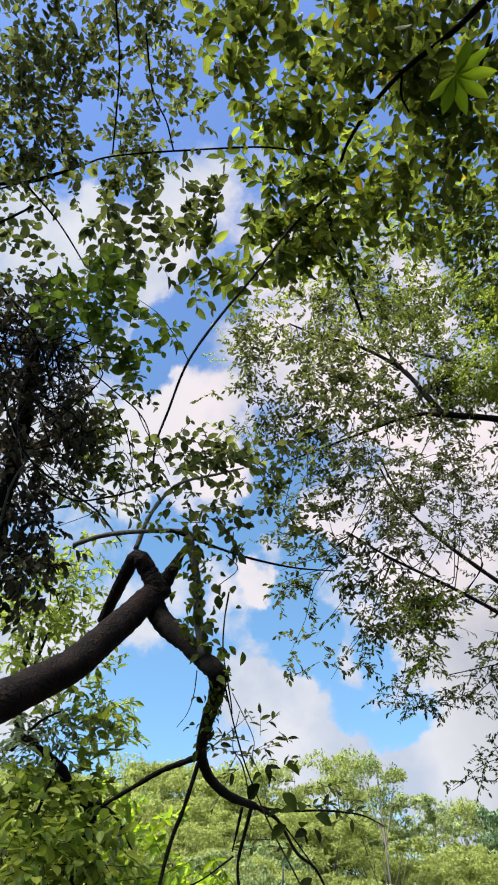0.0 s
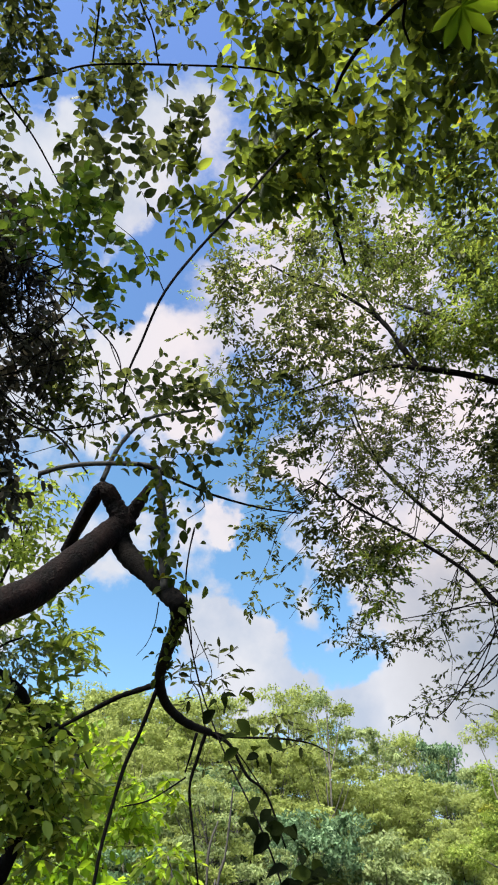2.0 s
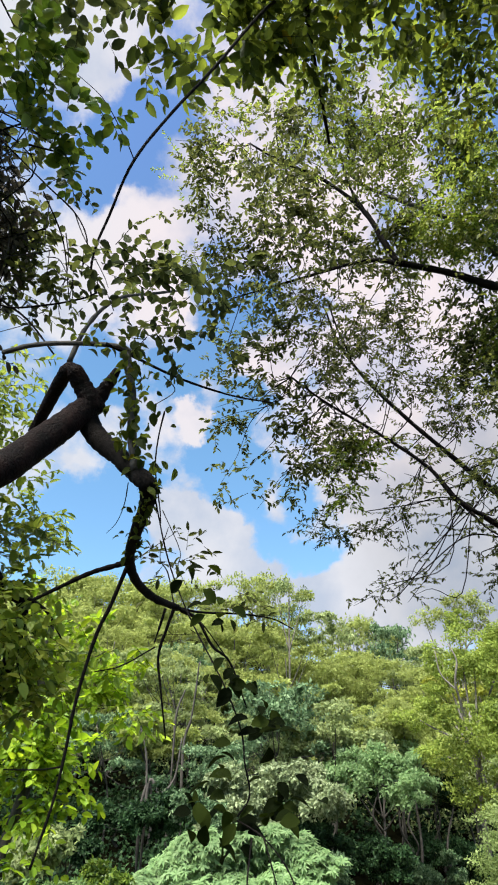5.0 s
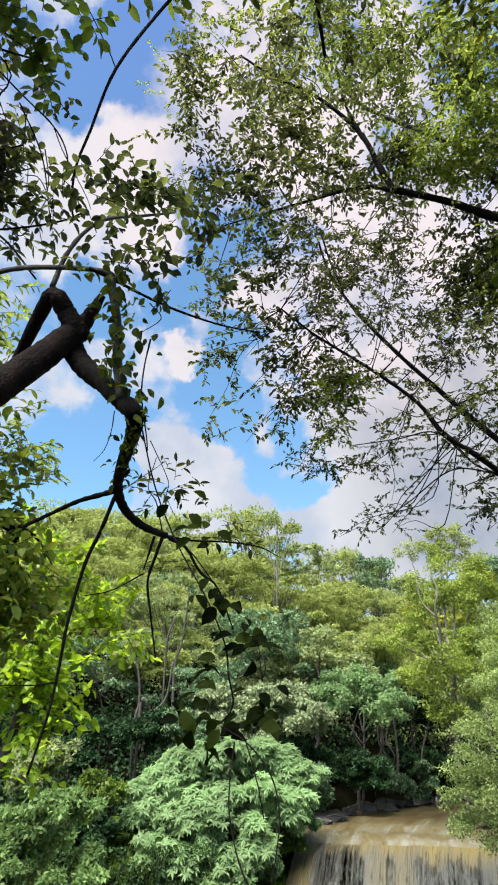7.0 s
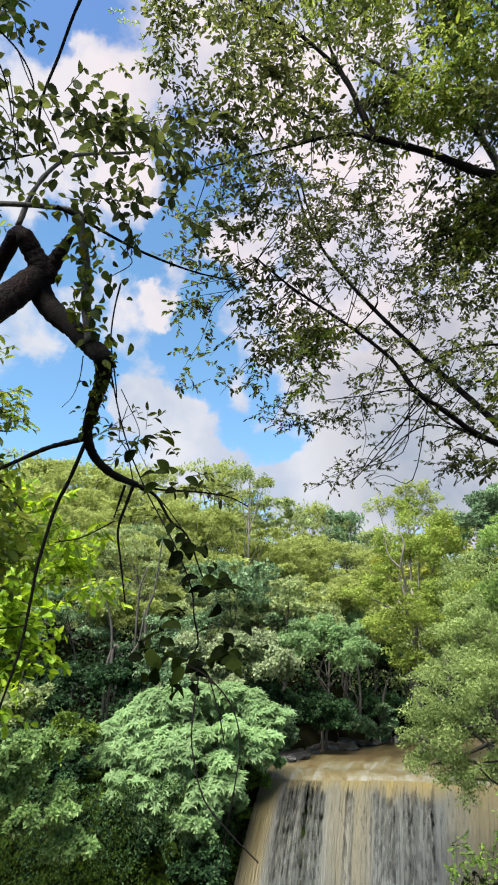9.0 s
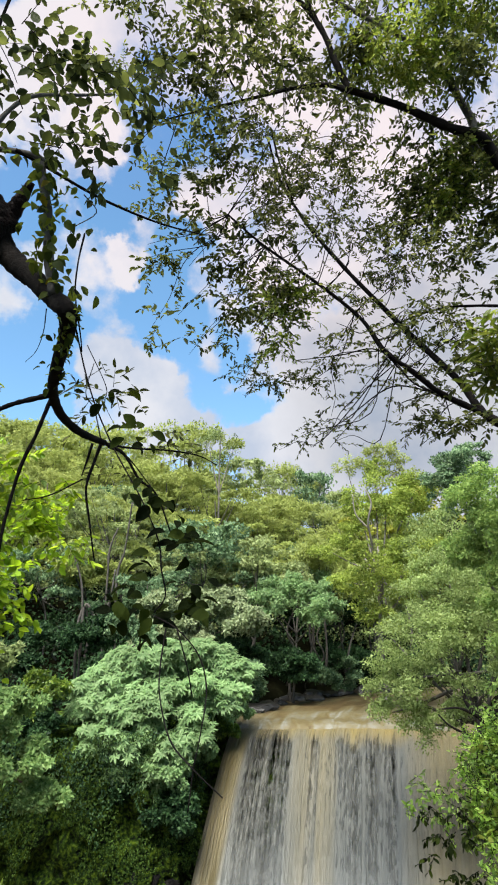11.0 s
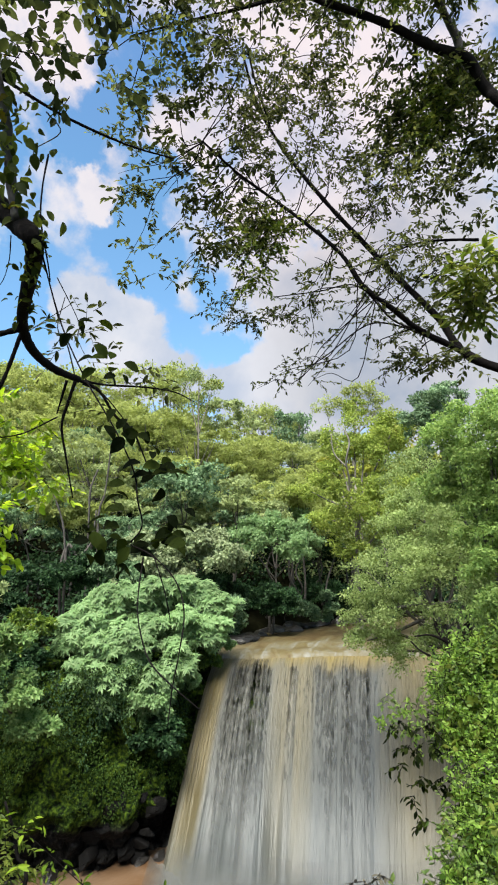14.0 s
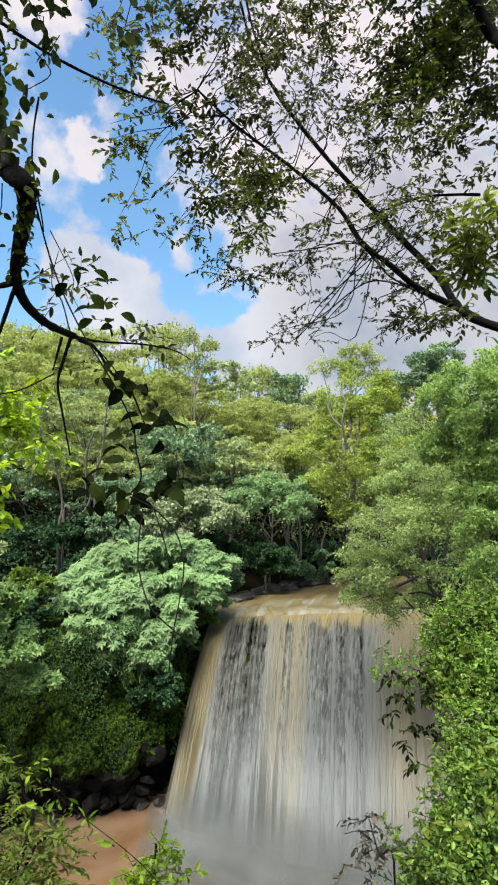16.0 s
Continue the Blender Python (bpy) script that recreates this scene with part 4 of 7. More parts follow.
shore = spline([(7.6, 31.2, 0), (8.3, 32.2, 0), (9.5, 34.0, 0), (12.5, 37.0, 0), (17.0, 39.6, 0), (23.0, 42.6, 0)], 7)
for k, p in enumerate(shore):
    ob = new("boulder", BOULDERS[k % 4])
    size = rng.uniform(0.45, 0.95)
    ob.matrix_basis = pose(p.x + rng.normal() * 0.3, p.y + rng.normal() * 0.3, RIVER_Z + 0.12 * size, 0, 0, rng.uniform(0, 360)) @ Matrix.Diagonal((size * 1.4, size, size * 0.7, 1))
    tagged(ob, "dark wet boulder on the river bank", "boulder", "boulders along the water")
for k in range(9):
    ob = new("boulder", BOULDERS[k % 4])
    size = rng.uniform(0.15, 0.5)
    x = -5.0 + 8.5 * rng.random()
    ob.matrix_basis = pose(x, 26.05 + 0.05 * x + rng.normal() * 0.15, POOL_Z + 0.15 * size, 0, 0, rng.uniform(0, 360)) @ Matrix.Diagonal((size * 1.2, size, size, 1))
    tagged(ob, "dark wet boulder at the foot of the rock wall", "boulder", "boulders along the water")

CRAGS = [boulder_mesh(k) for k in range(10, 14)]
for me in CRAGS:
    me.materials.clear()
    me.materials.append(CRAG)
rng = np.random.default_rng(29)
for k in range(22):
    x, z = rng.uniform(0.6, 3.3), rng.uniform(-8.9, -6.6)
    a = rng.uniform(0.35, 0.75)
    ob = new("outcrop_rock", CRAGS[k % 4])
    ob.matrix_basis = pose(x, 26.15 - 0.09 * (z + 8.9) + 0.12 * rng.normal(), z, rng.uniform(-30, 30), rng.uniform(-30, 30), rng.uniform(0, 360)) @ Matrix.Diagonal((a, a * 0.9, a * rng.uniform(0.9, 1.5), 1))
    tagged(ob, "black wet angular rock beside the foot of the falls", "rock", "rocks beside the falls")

# -------------------------------------------------------------- hillside trees
KINDS = [
    standing_tree("feathery_tree", 11, 11, 3.4, LEAF_HILL_HAZY, BARK_GREY, 7800, 0.24, "tall feathery yellow-green forest tree on the hillside", clumps=26, flat=0.6, layer=0.35),
    standing_tree("umbrella_tree", 12, 11, 4.2, LEAF_HILL_HAZY, BARK_GREY, 8600, 0.235, "broad umbrella-shaped olive green forest tree", clumps=26, flat=0.42, layer=0.28),
    standing_tree("shade_tree", 13, 9, 3.2, LEAF_TEAL, BARK_GREY, 6800, 0.25, "dark blue-green dense-crowned forest tree", clumps=18, flat=0.36),
    standing_tree("forest_tree", 14, 10, 3.4, LEAF_OLIVE, BARK_GREY, 7400, 0.235, "grey-green forest tree with a loose crown", clumps=18, flat=0.42, layer=0.42),
    standing_tree("yellow_tree", 15, 11, 3.8, LEAF_YELLOW, BARK_PALE, 9500, 0.24, "yellow-green forest tree with a pale trunk", clumps=20, flat=0.4, layer=0.4),
]
TALL = (11, 11, 9, 10, 11)
MIX = ((0.0, 0.0, 0.6, 0.4, 0.0), (0.1, 0.05, 0.45, 0.4, 0.0), (0.3, 0.2, 0.2, 0.3, 0.0), (0.4, 0.3, 0.1, 0.2, 0.0), (0.4, 0.35, 0.08, 0.17, 0.0), (0.4, 0.3, 0.12, 0.18, 0.0), (0.4, 0.3, 0.12, 0.18, 0.0))
rng = np.random.default_rng(5)
used = set()
for row, dist in enumerate((36, 40.5, 45.5, 51, 57, 63.5, 69)):
    n = int(radians(150) * dist / 5.0)
    for k in range(n):
        az = radians(-75) + radians(150) * (k + 0.5 + rng.uniform(-0.35, 0.35)) / n
        d = dist + rng.uniform(-2.2, 2.2)
        x, y = d * math.sin(az), d * math.cos(az)
        pick, size, turn = int(rng.choice(5, p=MIX[row])), rng.uniform(0.75, 1.2), rng.uniform(0, 360)
        s = y - float(edge_y(x))
        if s < 3.5 or float(far_to_line(np.array(x), np.array(y), CHANNEL)) < 6.5 or (abs(math.degrees(az) - 8) > 39 and k % 6):
            continue
        size *= 0.9 if row < 2 else 1.0
        z = float(land(x, y)) - 0.2
        if pick not in used:
            used.add(pick)
            KINDS[pick].matrix_basis = pose(x, y, z, 0, 0, turn)
        else:
            placed(KINDS[pick], x, y, z, turn, size)

for k in range(34):
    az, d = radians(-26 + 2.2 * (k % 22) + rng.uniform(-0.8, 0.8)), (58 if k < 22 else 67) + rng.uniform(-3, 3)
    x, y = d * math.sin(az), d * math.cos(az)
    if float(far_to_line(np.array(x), np.array(y), CHANNEL)) > 8:
        placed(KINDS[k % 2], x, y, float(land(x, y)) - 0.2, rng.uniform(0, 360), rng.uniform(1.0, 1.25) * (1.0 if k < 22 else 1.2), 0.95)

# tall trees along the ridge: top of the crown, kind
for top, pick in (((-10.61, 61.77, 22.59), 0), ((-6.56, 60.31, 22.32), 1), ((-3.08, 64.46, 23.38), 0), ((0.67, 62.34, 23.61), 1), ((4.57, 64.09, 24.22), 0), ((8.55, 61.42, 24.54), 1), ((12.28, 65.04, 24.76), 0), ((15.61, 61.42, 20.53), 3), ((20.62, 66.14, 21.69), 1), ((22.90, 63.59, 20.36), 2),
                  ((23.56, 57.80, 16.38), 3), ((23.27, 49.56, 14.07), 0), ((23.75, 44.95, 13.22), 4), ((27.80, 47.28, 13.65), 0), ((-1.33, 53.89, 17.22), 0), ((5.09, 53.61, 17.43), 1), ((9.38, 51.50, 15.42), 0), ((1.90, 48.57, 13.90), 3), ((-4.44, 51.97, 16.02), 1)):
    z = float(land(top[0], top[1])) - 0.2
    tall = (top[2] - z) / (TALL[pick] * 0.98)
    wide = min(max(tall, 0.9), 1.3) * rng.uniform(0.95, 1.15)
    m = pose(top[0], top[1], z, 0, 0, rng.uniform(0, 360)) @ Matrix.Diagonal((wide, wide, tall, 1))
    if pick in used:
        copy_thing(KINDS[pick], m)
    else:
        used.add(pick)
        KINDS[pick].matrix_basis = m


def undergrowth(name, count, mat, size, seed, near, far, label, high=2.2):
    """Low leafy growth all over the hillside."""
    rng = np.random.default_rng(seed)
    az, d = rng.uniform(-0.75, 1.1, count), np.sqrt(rng.uniform(near ** 2, far ** 2, count))
    x, y = d * np.sin(az), d * np.cos(az)
    s = y - edge_y(x)
    lump = np.array([noise.noise((a * 0.28, b * 0.28, seed)) for a, b in zip(x, y)])
    keep = (s > 2.5) & (far_to_line(x, y, CHANNEL) > 5.6 + 2.0 * (s < 24) * (y > 33)) & (lump > -0.4)
    x, y, lump = x[keep], y[keep], lump[keep]
    z = land(x, y) + (0.2 + high * np.clip(lump + 0.3, 0, 1)) * rng.uniform(0.3, 1.0, len(x))
    n = len(x)
    way = rng.standard_normal((n, 3)) * 0.8 + np.array((0, -0.3, -0.2))
    up = np.array((0, -0.45, 0.8)) + rng.standard_normal((n, 3)) * 0.5
    ob = blades(name, np.stack((x, y, z), 1), way, up, size * rng.uniform(0.6, 1.3, n), 0.6, mat, None, BLADE_FAR, label)
    return tagged(ob, category="undergrowth")


# Near-black leaves paint the shade under and between the trees
undergrowth("undergrowth", 60000, LEAF_DARK_SHADED, 0.26, 23, 27, 44, "dark green undergrowth behind the rock wall, with shade in its leaf colour", 2.6)
undergrowth("undergrowth", 36000, LEAF_DARK_SHADED, 0.38, 21, 40, 80, "dark green undergrowth covering the forest floor, with shade in its leaf colour", 2.2)
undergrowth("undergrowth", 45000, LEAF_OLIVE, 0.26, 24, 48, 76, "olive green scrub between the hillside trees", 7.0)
undergrowth("undergrowth", 30000, LEAF_DARK_SHADED, 0.5, 22, 50, 105, "dark undergrowth on the upper hillside, painting shade between the crowns", 3.5)


# --------------------------------------------------- trees and shrubs of the gorge
def soil_under(p):
    return Vector((p[0], p[1], float(land(p[0], p[1])) - 0.1))


def clump_tree(name, foot, lumps, mat, bark, count, leaf, label, seed, wide=0.5, blade=BLADE_FAR, trunk_r=0.14, category="tree", group="", whorl=0, up=0.35, over=0.55, fine=(0.2, 0.4), tall=0.65):
    """A tree whose crown is given as leafy clumps (centre, radius): trunk, a limb to each clump, crown."""
    rng = np.random.default_rng(seed)
    foot = Vector(foot)
    tree = thing(name, foot, label, category, group)
    middle = sum((Vector(c) for c, _ in lumps), Vector()) / len(lumps)
    knee = foot.lerp(middle, 0.45) + Vector((rng.normal() * 0.2, rng.normal() * 0.2, 0))
    limb("trunk", [tuple(foot), tuple(foot.lerp(knee, 0.5) + Vector((rng.normal() * 0.15, rng.normal() * 0.15, 0))), tuple(knee), tuple(middle)], trunk_r, trunk_r * 0.35, bark, tree, sides=8, per=5)
    for c, r in lumps:
        c = Vector(c)
        fork = knee.lerp(middle, rng.uniform(0.1, 0.8))
        limb("limb", [tuple(fork), tuple(fork.lerp(c, 0.55) + Vector((0, 0, -0.1 * r))), tuple(c)], trunk_r * 0.4, trunk_r * 0.1, bark, tree, sides=5, per=4)
    small = []
    for c, r in lumps:
        for _ in range(16):
            q = rng.standard_normal(3)
            q = q / np.linalg.norm(q) * rng.uniform(0.35, 0.95) * r
            s = r * rng.uniform(*fine)
            small.append((np.array(tuple(c)) + q * np.array((1, 1, 0.75)), (s, s, s * tall)))
    p, out = dome(rng, small, count, up, 0.6, over)
    n = len(p)
    if whorl:
        # leaves in rosettes at the twig ends
        p, out = np.repeat(p, whorl, 0), np.repeat(out, whorl, 0)
        n = len(p)
        spin = np.tile(np.arange(whorl) * 2 * math.pi / whorl, n // whorl) + np.repeat(rng.uniform(0, 6.28, n // whorl), whorl)
        s = unit(np.cross(out, np.array((0.3, 0.5, 0.2))))
        t = np.cross(out, s)
        way = s * np.cos(spin)[:, None] + t * np.sin(spin)[:, None] + out * 0.25 + rng.standard_normal((n, 3)) * 0.12 + np.array((0, 0, -0.25))
        upper = out + rng.standard_normal((n, 3)) * 0.2
    else:
        way = out * 0.4 + rng.standard_normal((n, 3)) * 0.75 + np.array((0, 0, -0.4))
        upper = out + rng.standard_normal((n, 3)) * 0.45
    blades("crown", p, way, upper, leaf * rng.uniform(0.6, 1.25, n), wide, mat, tree, blade)
    return tree


clump_tree("broadleaf_tree", (3.6, 28.6, -1.6), [
    ((0.18, 27.30, 0.03), 1.08), ((1.35, 27.30, 0.32), 1.16), ((2.68, 27.30, 0.74), 1.16), ((4.05, 27.30, 0.92), 1.09), ((5.32, 27.30, 0.49), 1.05), ((6.30, 27.30, 0.20), 0.79), ((-0.04, 26.60, -0.94), 0.75), ((1.09, 26.60, -1.01), 1.16), ((2.48, 26.60, -0.87), 1.26), ((3.92, 26.60, -0.61), 1.17), ((5.16, 26.60, -0.61), 0.92), ((5.96, 26.60, -0.56), 0.57), ((0.41, 25.70, -1.97), 0.78), ((1.61, 25.70, -2.06), 0.93), ((2.96, 25.70, -2.16), 0.93), ((3.96, 25.70, -1.75), 0.79), ((1.28, 25.70, -2.72), 0.59), ((2.39, 25.70, -3.16), 0.69), ((3.34, 25.70, -2.86), 0.59), ((2.61, 25.70, -3.70), 0.35)], LEAF_PALE, BARK_GREY, 8500, 0.27, "pale green large-leaved tree leaning over the lip of the falls", 31, 0.27, BLADE_FAR, 0.2, whorl=8, up=0.9, over=0.5, fine=(0.35, 0.55), tall=0.95)
clump_tree("bank_tree", soil_under((12.02, 16.52, -1.14)), [
    ((10.65, 18.80, 1.74), 1.73), ((11.80, 18.09, 2.26), 1.94), ((9.95, 19.74, 0.40), 1.22), ((10.60, 18.21, 0.23), 1.63), ((9.67, 19.78, -0.74), 0.92), ((10.25, 18.88, -0.98), 1.02),
    ((11.92, 16.79, 1.64), 1.73), ((12.31, 15.85, 2.11), 1.84), ((12.24, 18.92, 3.51), 1.63), ((11.67, 15.71, 0.94), 0.92), ((9.60, 20.45, 0.00), 0.61), ((11.29, 20.12, 3.23), 1.22),
    ((10.31, 20.72, 1.61), 0.92), ((11.31, 14.64, 0.03), 0.92), ((10.49, 17.61, -0.53), 0.71), ((12.80, 20.78, 5.07), 1.63), ((12.59, 17.43, 3.53), 1.63)], LEAF_BANKTREE, BARK_GREY, 60000, 0.1, "grey-green small-leaved tree on the bank above the falls", 32, 0.5, BLADE_FAR, 0.2)
silver = bpy.data.objects["bank_tree"]
for line, r in (([(11.13, 16.45, -1.56), (11.12, 16.56, -0.88), (10.76, 16.63, -0.59), (10.56, 16.81, -0.23), (10.62, 17.01, 0.28)], 0.1), ([(11.13, 16.55, -0.91), (11.27, 16.41, -0.40), (11.34, 16.31, 0.18), (11.27, 16.41, 0.69)], 0.075),
                ([(10.76, 16.63, -0.59), (10.28, 16.76, -0.37), (9.87, 17.00, -0.40)], 0.05), ([(11.03, 16.50, -0.98), (10.38, 16.41, -1.04), (9.84, 16.58, -0.80), (9.59, 16.76, -0.50)], 0.05)):
    limb("limb", line, r, r * 0.4, BARK_DARK, silver, sides=7)
clump_tree("glossy_tree", soil_under((9.30, 11.99, 0.65)), [
    ((9.49, 12.63, 4.94), 1.0), ((9.22, 13.44, 4.98), 0.7), ((9.47, 11.89, 5.30), 0.9), ((9.42, 12.91, 3.98), 1.1), ((9.33, 11.75, 3.76), 1.2), ((9.54, 14.14, 3.59), 1.0),
    ((9.23, 12.00, 2.60), 1.1), ((9.59, 11.37, 4.48), 1.2), ((9.61, 11.70, 2.56), 1.0), ((8.97, 11.63, 1.55), 1.0), ((8.84, 11.07, 0.59), 1.1), ((9.75, 12.77, 3.38), 1.0), ((8.56, 11.20, -0.22), 0.8)], LEAF_SUNNY, BARK_GREY, 42000, 0.11, "bright glossy-leaved tree beside the gorge", 33, 0.42, BLADE_FAR, 0.14, over=0.5)
clump_tree("spreading_tree", soil_under((19.2, 27.2, 0)), [
    ((17.88, 27.00, 10.38), 1.46), ((19.17, 27.00, 11.07), 1.10), ((16.87, 27.00, 9.41), 0.99), ((18.26, 27.00, 9.15), 1.26), ((19.34, 27.00, 9.50), 1.16), ((17.15, 27.00, 8.19), 1.11)], LEAF_TEAL, BARK_GREY, 15000, 0.15, "blue-green tree with layered spreading branches", 37, 0.5, BLADE_FAR, 0.16)
clump_tree("pale_trunk_tree", soil_under((14.40, 30.98, 2.98)), [
    ((15.28, 29.59, 9.16), 2.2), ((13.89, 30.39, 8.66), 1.4), ((13.35, 30.96, 7.14), 1.3), ((16.42, 29.30, 7.83), 2.0), ((15.09, 30.41, 10.69), 1.0), ((17.11, 29.65, 9.56), 1.3),
    ((12.84, 32.39, 6.39), 1.2), ((15.30, 29.11, 5.90), 1.5), ((13.15, 30.86, 4.56), 1.2), ((15.98, 27.62, 5.67), 1.8), ((14.69, 28.53, 4.01), 1.4), ((12.97, 28.04, 5.72), 1.1), ((12.70, 28.35, 4.30), 1.4), ((13.75, 27.80, 4.81), 1.2), ((12.93, 28.36, 2.85), 1.1), ((13.94, 27.89, 2.52), 1.0)], LEAF_GOLD, BARK_PALE, 32000, 0.16, "yellow-green tree with a pale forked trunk", 34, 0.5, BLADE_FAR, 0.2)
pale = bpy.data.objects["pale_trunk_tree"]
limb("limb", [(14.11, 29.95, 3.84), (13.71, 28.74, 6.14), (13.37, 28.25, 7.25), (13.49, 27.96, 8.25), (13.28, 28.09, 9.03)], 0.07, 0.035, BARK_PALE, pale, sides=7)
limb("limb", [(13.47, 28.37, 6.97), (12.88, 28.59, 7.77), (12.78, 28.60, 8.84)], 0.045, 0.025, BARK_PALE, pale, sides=6)
clump_tree("emergent_tree", soil_under((20.78, 44.21, 12.94)), [
    ((20.63, 43.49, 15.62), 1.5), ((19.41, 44.23, 15.06), 1.1), ((22.25, 42.62, 15.81), 1.5), ((21.41, 42.88, 16.33), 1.0), ((23.50, 42.18, 15.12), 1.2), ((22.76, 42.83, 14.32), 0.9)], LEAF_HILL_HAZY, BARK_PALE, 3600, 0.2, "thin-crowned tree standing above the others", 35, 0.5, BLADE_FAR, 0.2)
clump_tree("sparse_tree", soil_under((10.45, 52.83, 17.44)), [
    ((10.36, 52.04, 19.89), 1.4), ((9.20, 52.35, 19.61), 1.1), ((11.48, 52.23, 18.66), 1.2), ((10.43, 52.68, 17.93), 1.2)], LEAF_SILVER, BARK_PALE, 1100, 0.22, "grey half-bare tree on the ridge", 36, 0.5, BLADE_FAR, 0.18)
# shrubs and small trees along the cliff top and the river bank
SHRUBS = [
    ("bank_shrub", (-3.20, 21.50, 0.62), 1.06, LEAF_OLIVE, "olive green shrub at the cliff edge"),
    ("bank_shrub", (-2.56, 21.00, -0.50), 1.16, LEAF_SHRUB, "green shrub at the cliff edge"),
    ("bank_shrub", (-3.15, 21.00, -1.36), 1.05, LEAF_SHRUB, "green shrub hanging over the cliff"),
    ("bank_shrub", (-2.08, 21.00, -1.82), 0.92, LEAF_SHRUB, "pale green shrub hanging over the cliff"),
    ("bank_shrub", (-1.14, 21.20, -2.62), 0.65, LEAF_SHRUB, "pale green shrub hanging over the cliff"),
    ("bank_shrub", (-1.55, 26.60, -0.13), 0.95, LEAF_FRESH, "bright green shrub at the cliff edge"),
    ("bank_shrub", (-2.58, 27.00, -0.48), 1.15, LEAF_FRESH, "green shrub at the cliff edge"),
    ("bank_shrub", (-0.16, 27.60, -0.91), 0.78, LEAF_DARK_SHADED, "dark green shrub on the cliff top"),
    ("bank_shrub", (-1.92, 31.00, 1.80), 1.29, LEAF_DARK_SHADED, "dark green shrub under the trees"),
    ("bank_shrub", (-0.24, 31.50, 1.88), 1.19, LEAF_DARK_SHADED, "dark green shrub under the trees"),
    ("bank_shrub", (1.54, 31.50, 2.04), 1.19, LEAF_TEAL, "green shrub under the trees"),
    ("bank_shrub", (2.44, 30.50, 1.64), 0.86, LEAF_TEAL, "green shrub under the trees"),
    ("bank_shrub", (-3.05, 30.00, 0.94), 1.14, LEAF_DARK_SHADED, "dark green shrub under the trees"),
]
SHRUBS += [
    ("bank_shrub", (8.39, 31.50, -0.20), 1.23, LEAF_TEAL, "green shrub on the river bank"),
    ("bank_shrub", (10.45, 33.50, 0.25), 1.49, LEAF_DARK_SHADED, "dark green shrub on the river bank"),
    ("bank_shrub", (7.28, 32.50, 1.17), 1.25, LEAF_DARK_SHADED, "dark green shrub on the river bank"),
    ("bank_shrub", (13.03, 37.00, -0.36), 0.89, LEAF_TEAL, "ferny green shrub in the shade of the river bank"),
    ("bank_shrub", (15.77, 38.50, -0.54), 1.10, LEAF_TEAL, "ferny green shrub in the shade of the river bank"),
    ("bank_shrub", (15.57, 40.50, 0.26), 1.64, LEAF_DARK_SHADED, "dark shrub in the shade of the river bank"),
    ("bank_shrub", (18.81, 42.00, -0.31), 1.74, LEAF_DARK_SHADED, "dark shrub on the far river bank"),
    ("bank_shrub", (20.82, 40.50, -0.37), 2.15, LEAF_DARK_SHADED, "dark shrub on the far river bank"),
    ("bank_shrub", (3.34, 25.30, -4.60), 0.89, LEAF_DARK_SHADED, "dark green shrub clinging to the cliff"),
    ("bank_shrub", (2.71, 25.60, -4.03), 0.84, LEAF_DARK_SHADED, "dark green shrub clinging to the cliff"),
    ("bank_shrub", (0.76, 26.20, -3.69), 0.85, LEAF_DARK_SHADED, "dark green shrub clinging to the cliff"),
    ("bank_shrub", (-1.25, 26.20, -1.16), 0.70, LEAF_DARK_SHADED, "dark green shrub at the cliff edge"),
    ("bank_shrub", (-2.27, 25.80, -1.30), 0.80, LEAF_DARK_SHADED, "dark green shrub at the cliff edge"),
    ("bank_shrub", (2.90, 25.10, -3.00), 0.60, LEAF_PALE, "pale green shrub hanging over the cliff"),
    ("bank_shrub", (6.22, 27.60, -1.24), 0.48, LEAF_PALE, "pale green shrub at the lip of the falls"),
    ("bank_shrub", (5.59, 27.40, -1.82), 0.42, LEAF_FRESH, "tufts of green growth at the lip of the falls"),
    ("bank_shrub", (4.62, 26.60, -2.64), 0.51, LEAF_PALE, "pale green shrub hanging beside the falls"),
]
for k, (name, place, size, mat, label) in enumerate(SHRUBS):
    c = Vector(place)
    rng = np.random.default_rng(60 + k)
    lumps = [(tuple(c + Vector((rng.normal(), rng.normal(), rng.normal() * 0.6)) * size * 0.5), size * rng.uniform(0.45, 0.7)) for _ in range(5)]
    foot = soil_under(c + Vector((0, 1.5, 0)))
    foot.z = min(foot.z, c.z - size * 0.5)
    if foot.z < c.z - 3.0:
        foot = c + Vector((0.2, 1.2, -size * 0.7))
    clump_tree(name, foot, lumps, mat, BARK_GREY, 6500, 0.17, label, 80 + k, 0.5, BLADE_FAR, 0.06, "shrub", "shrubs of the gorge")
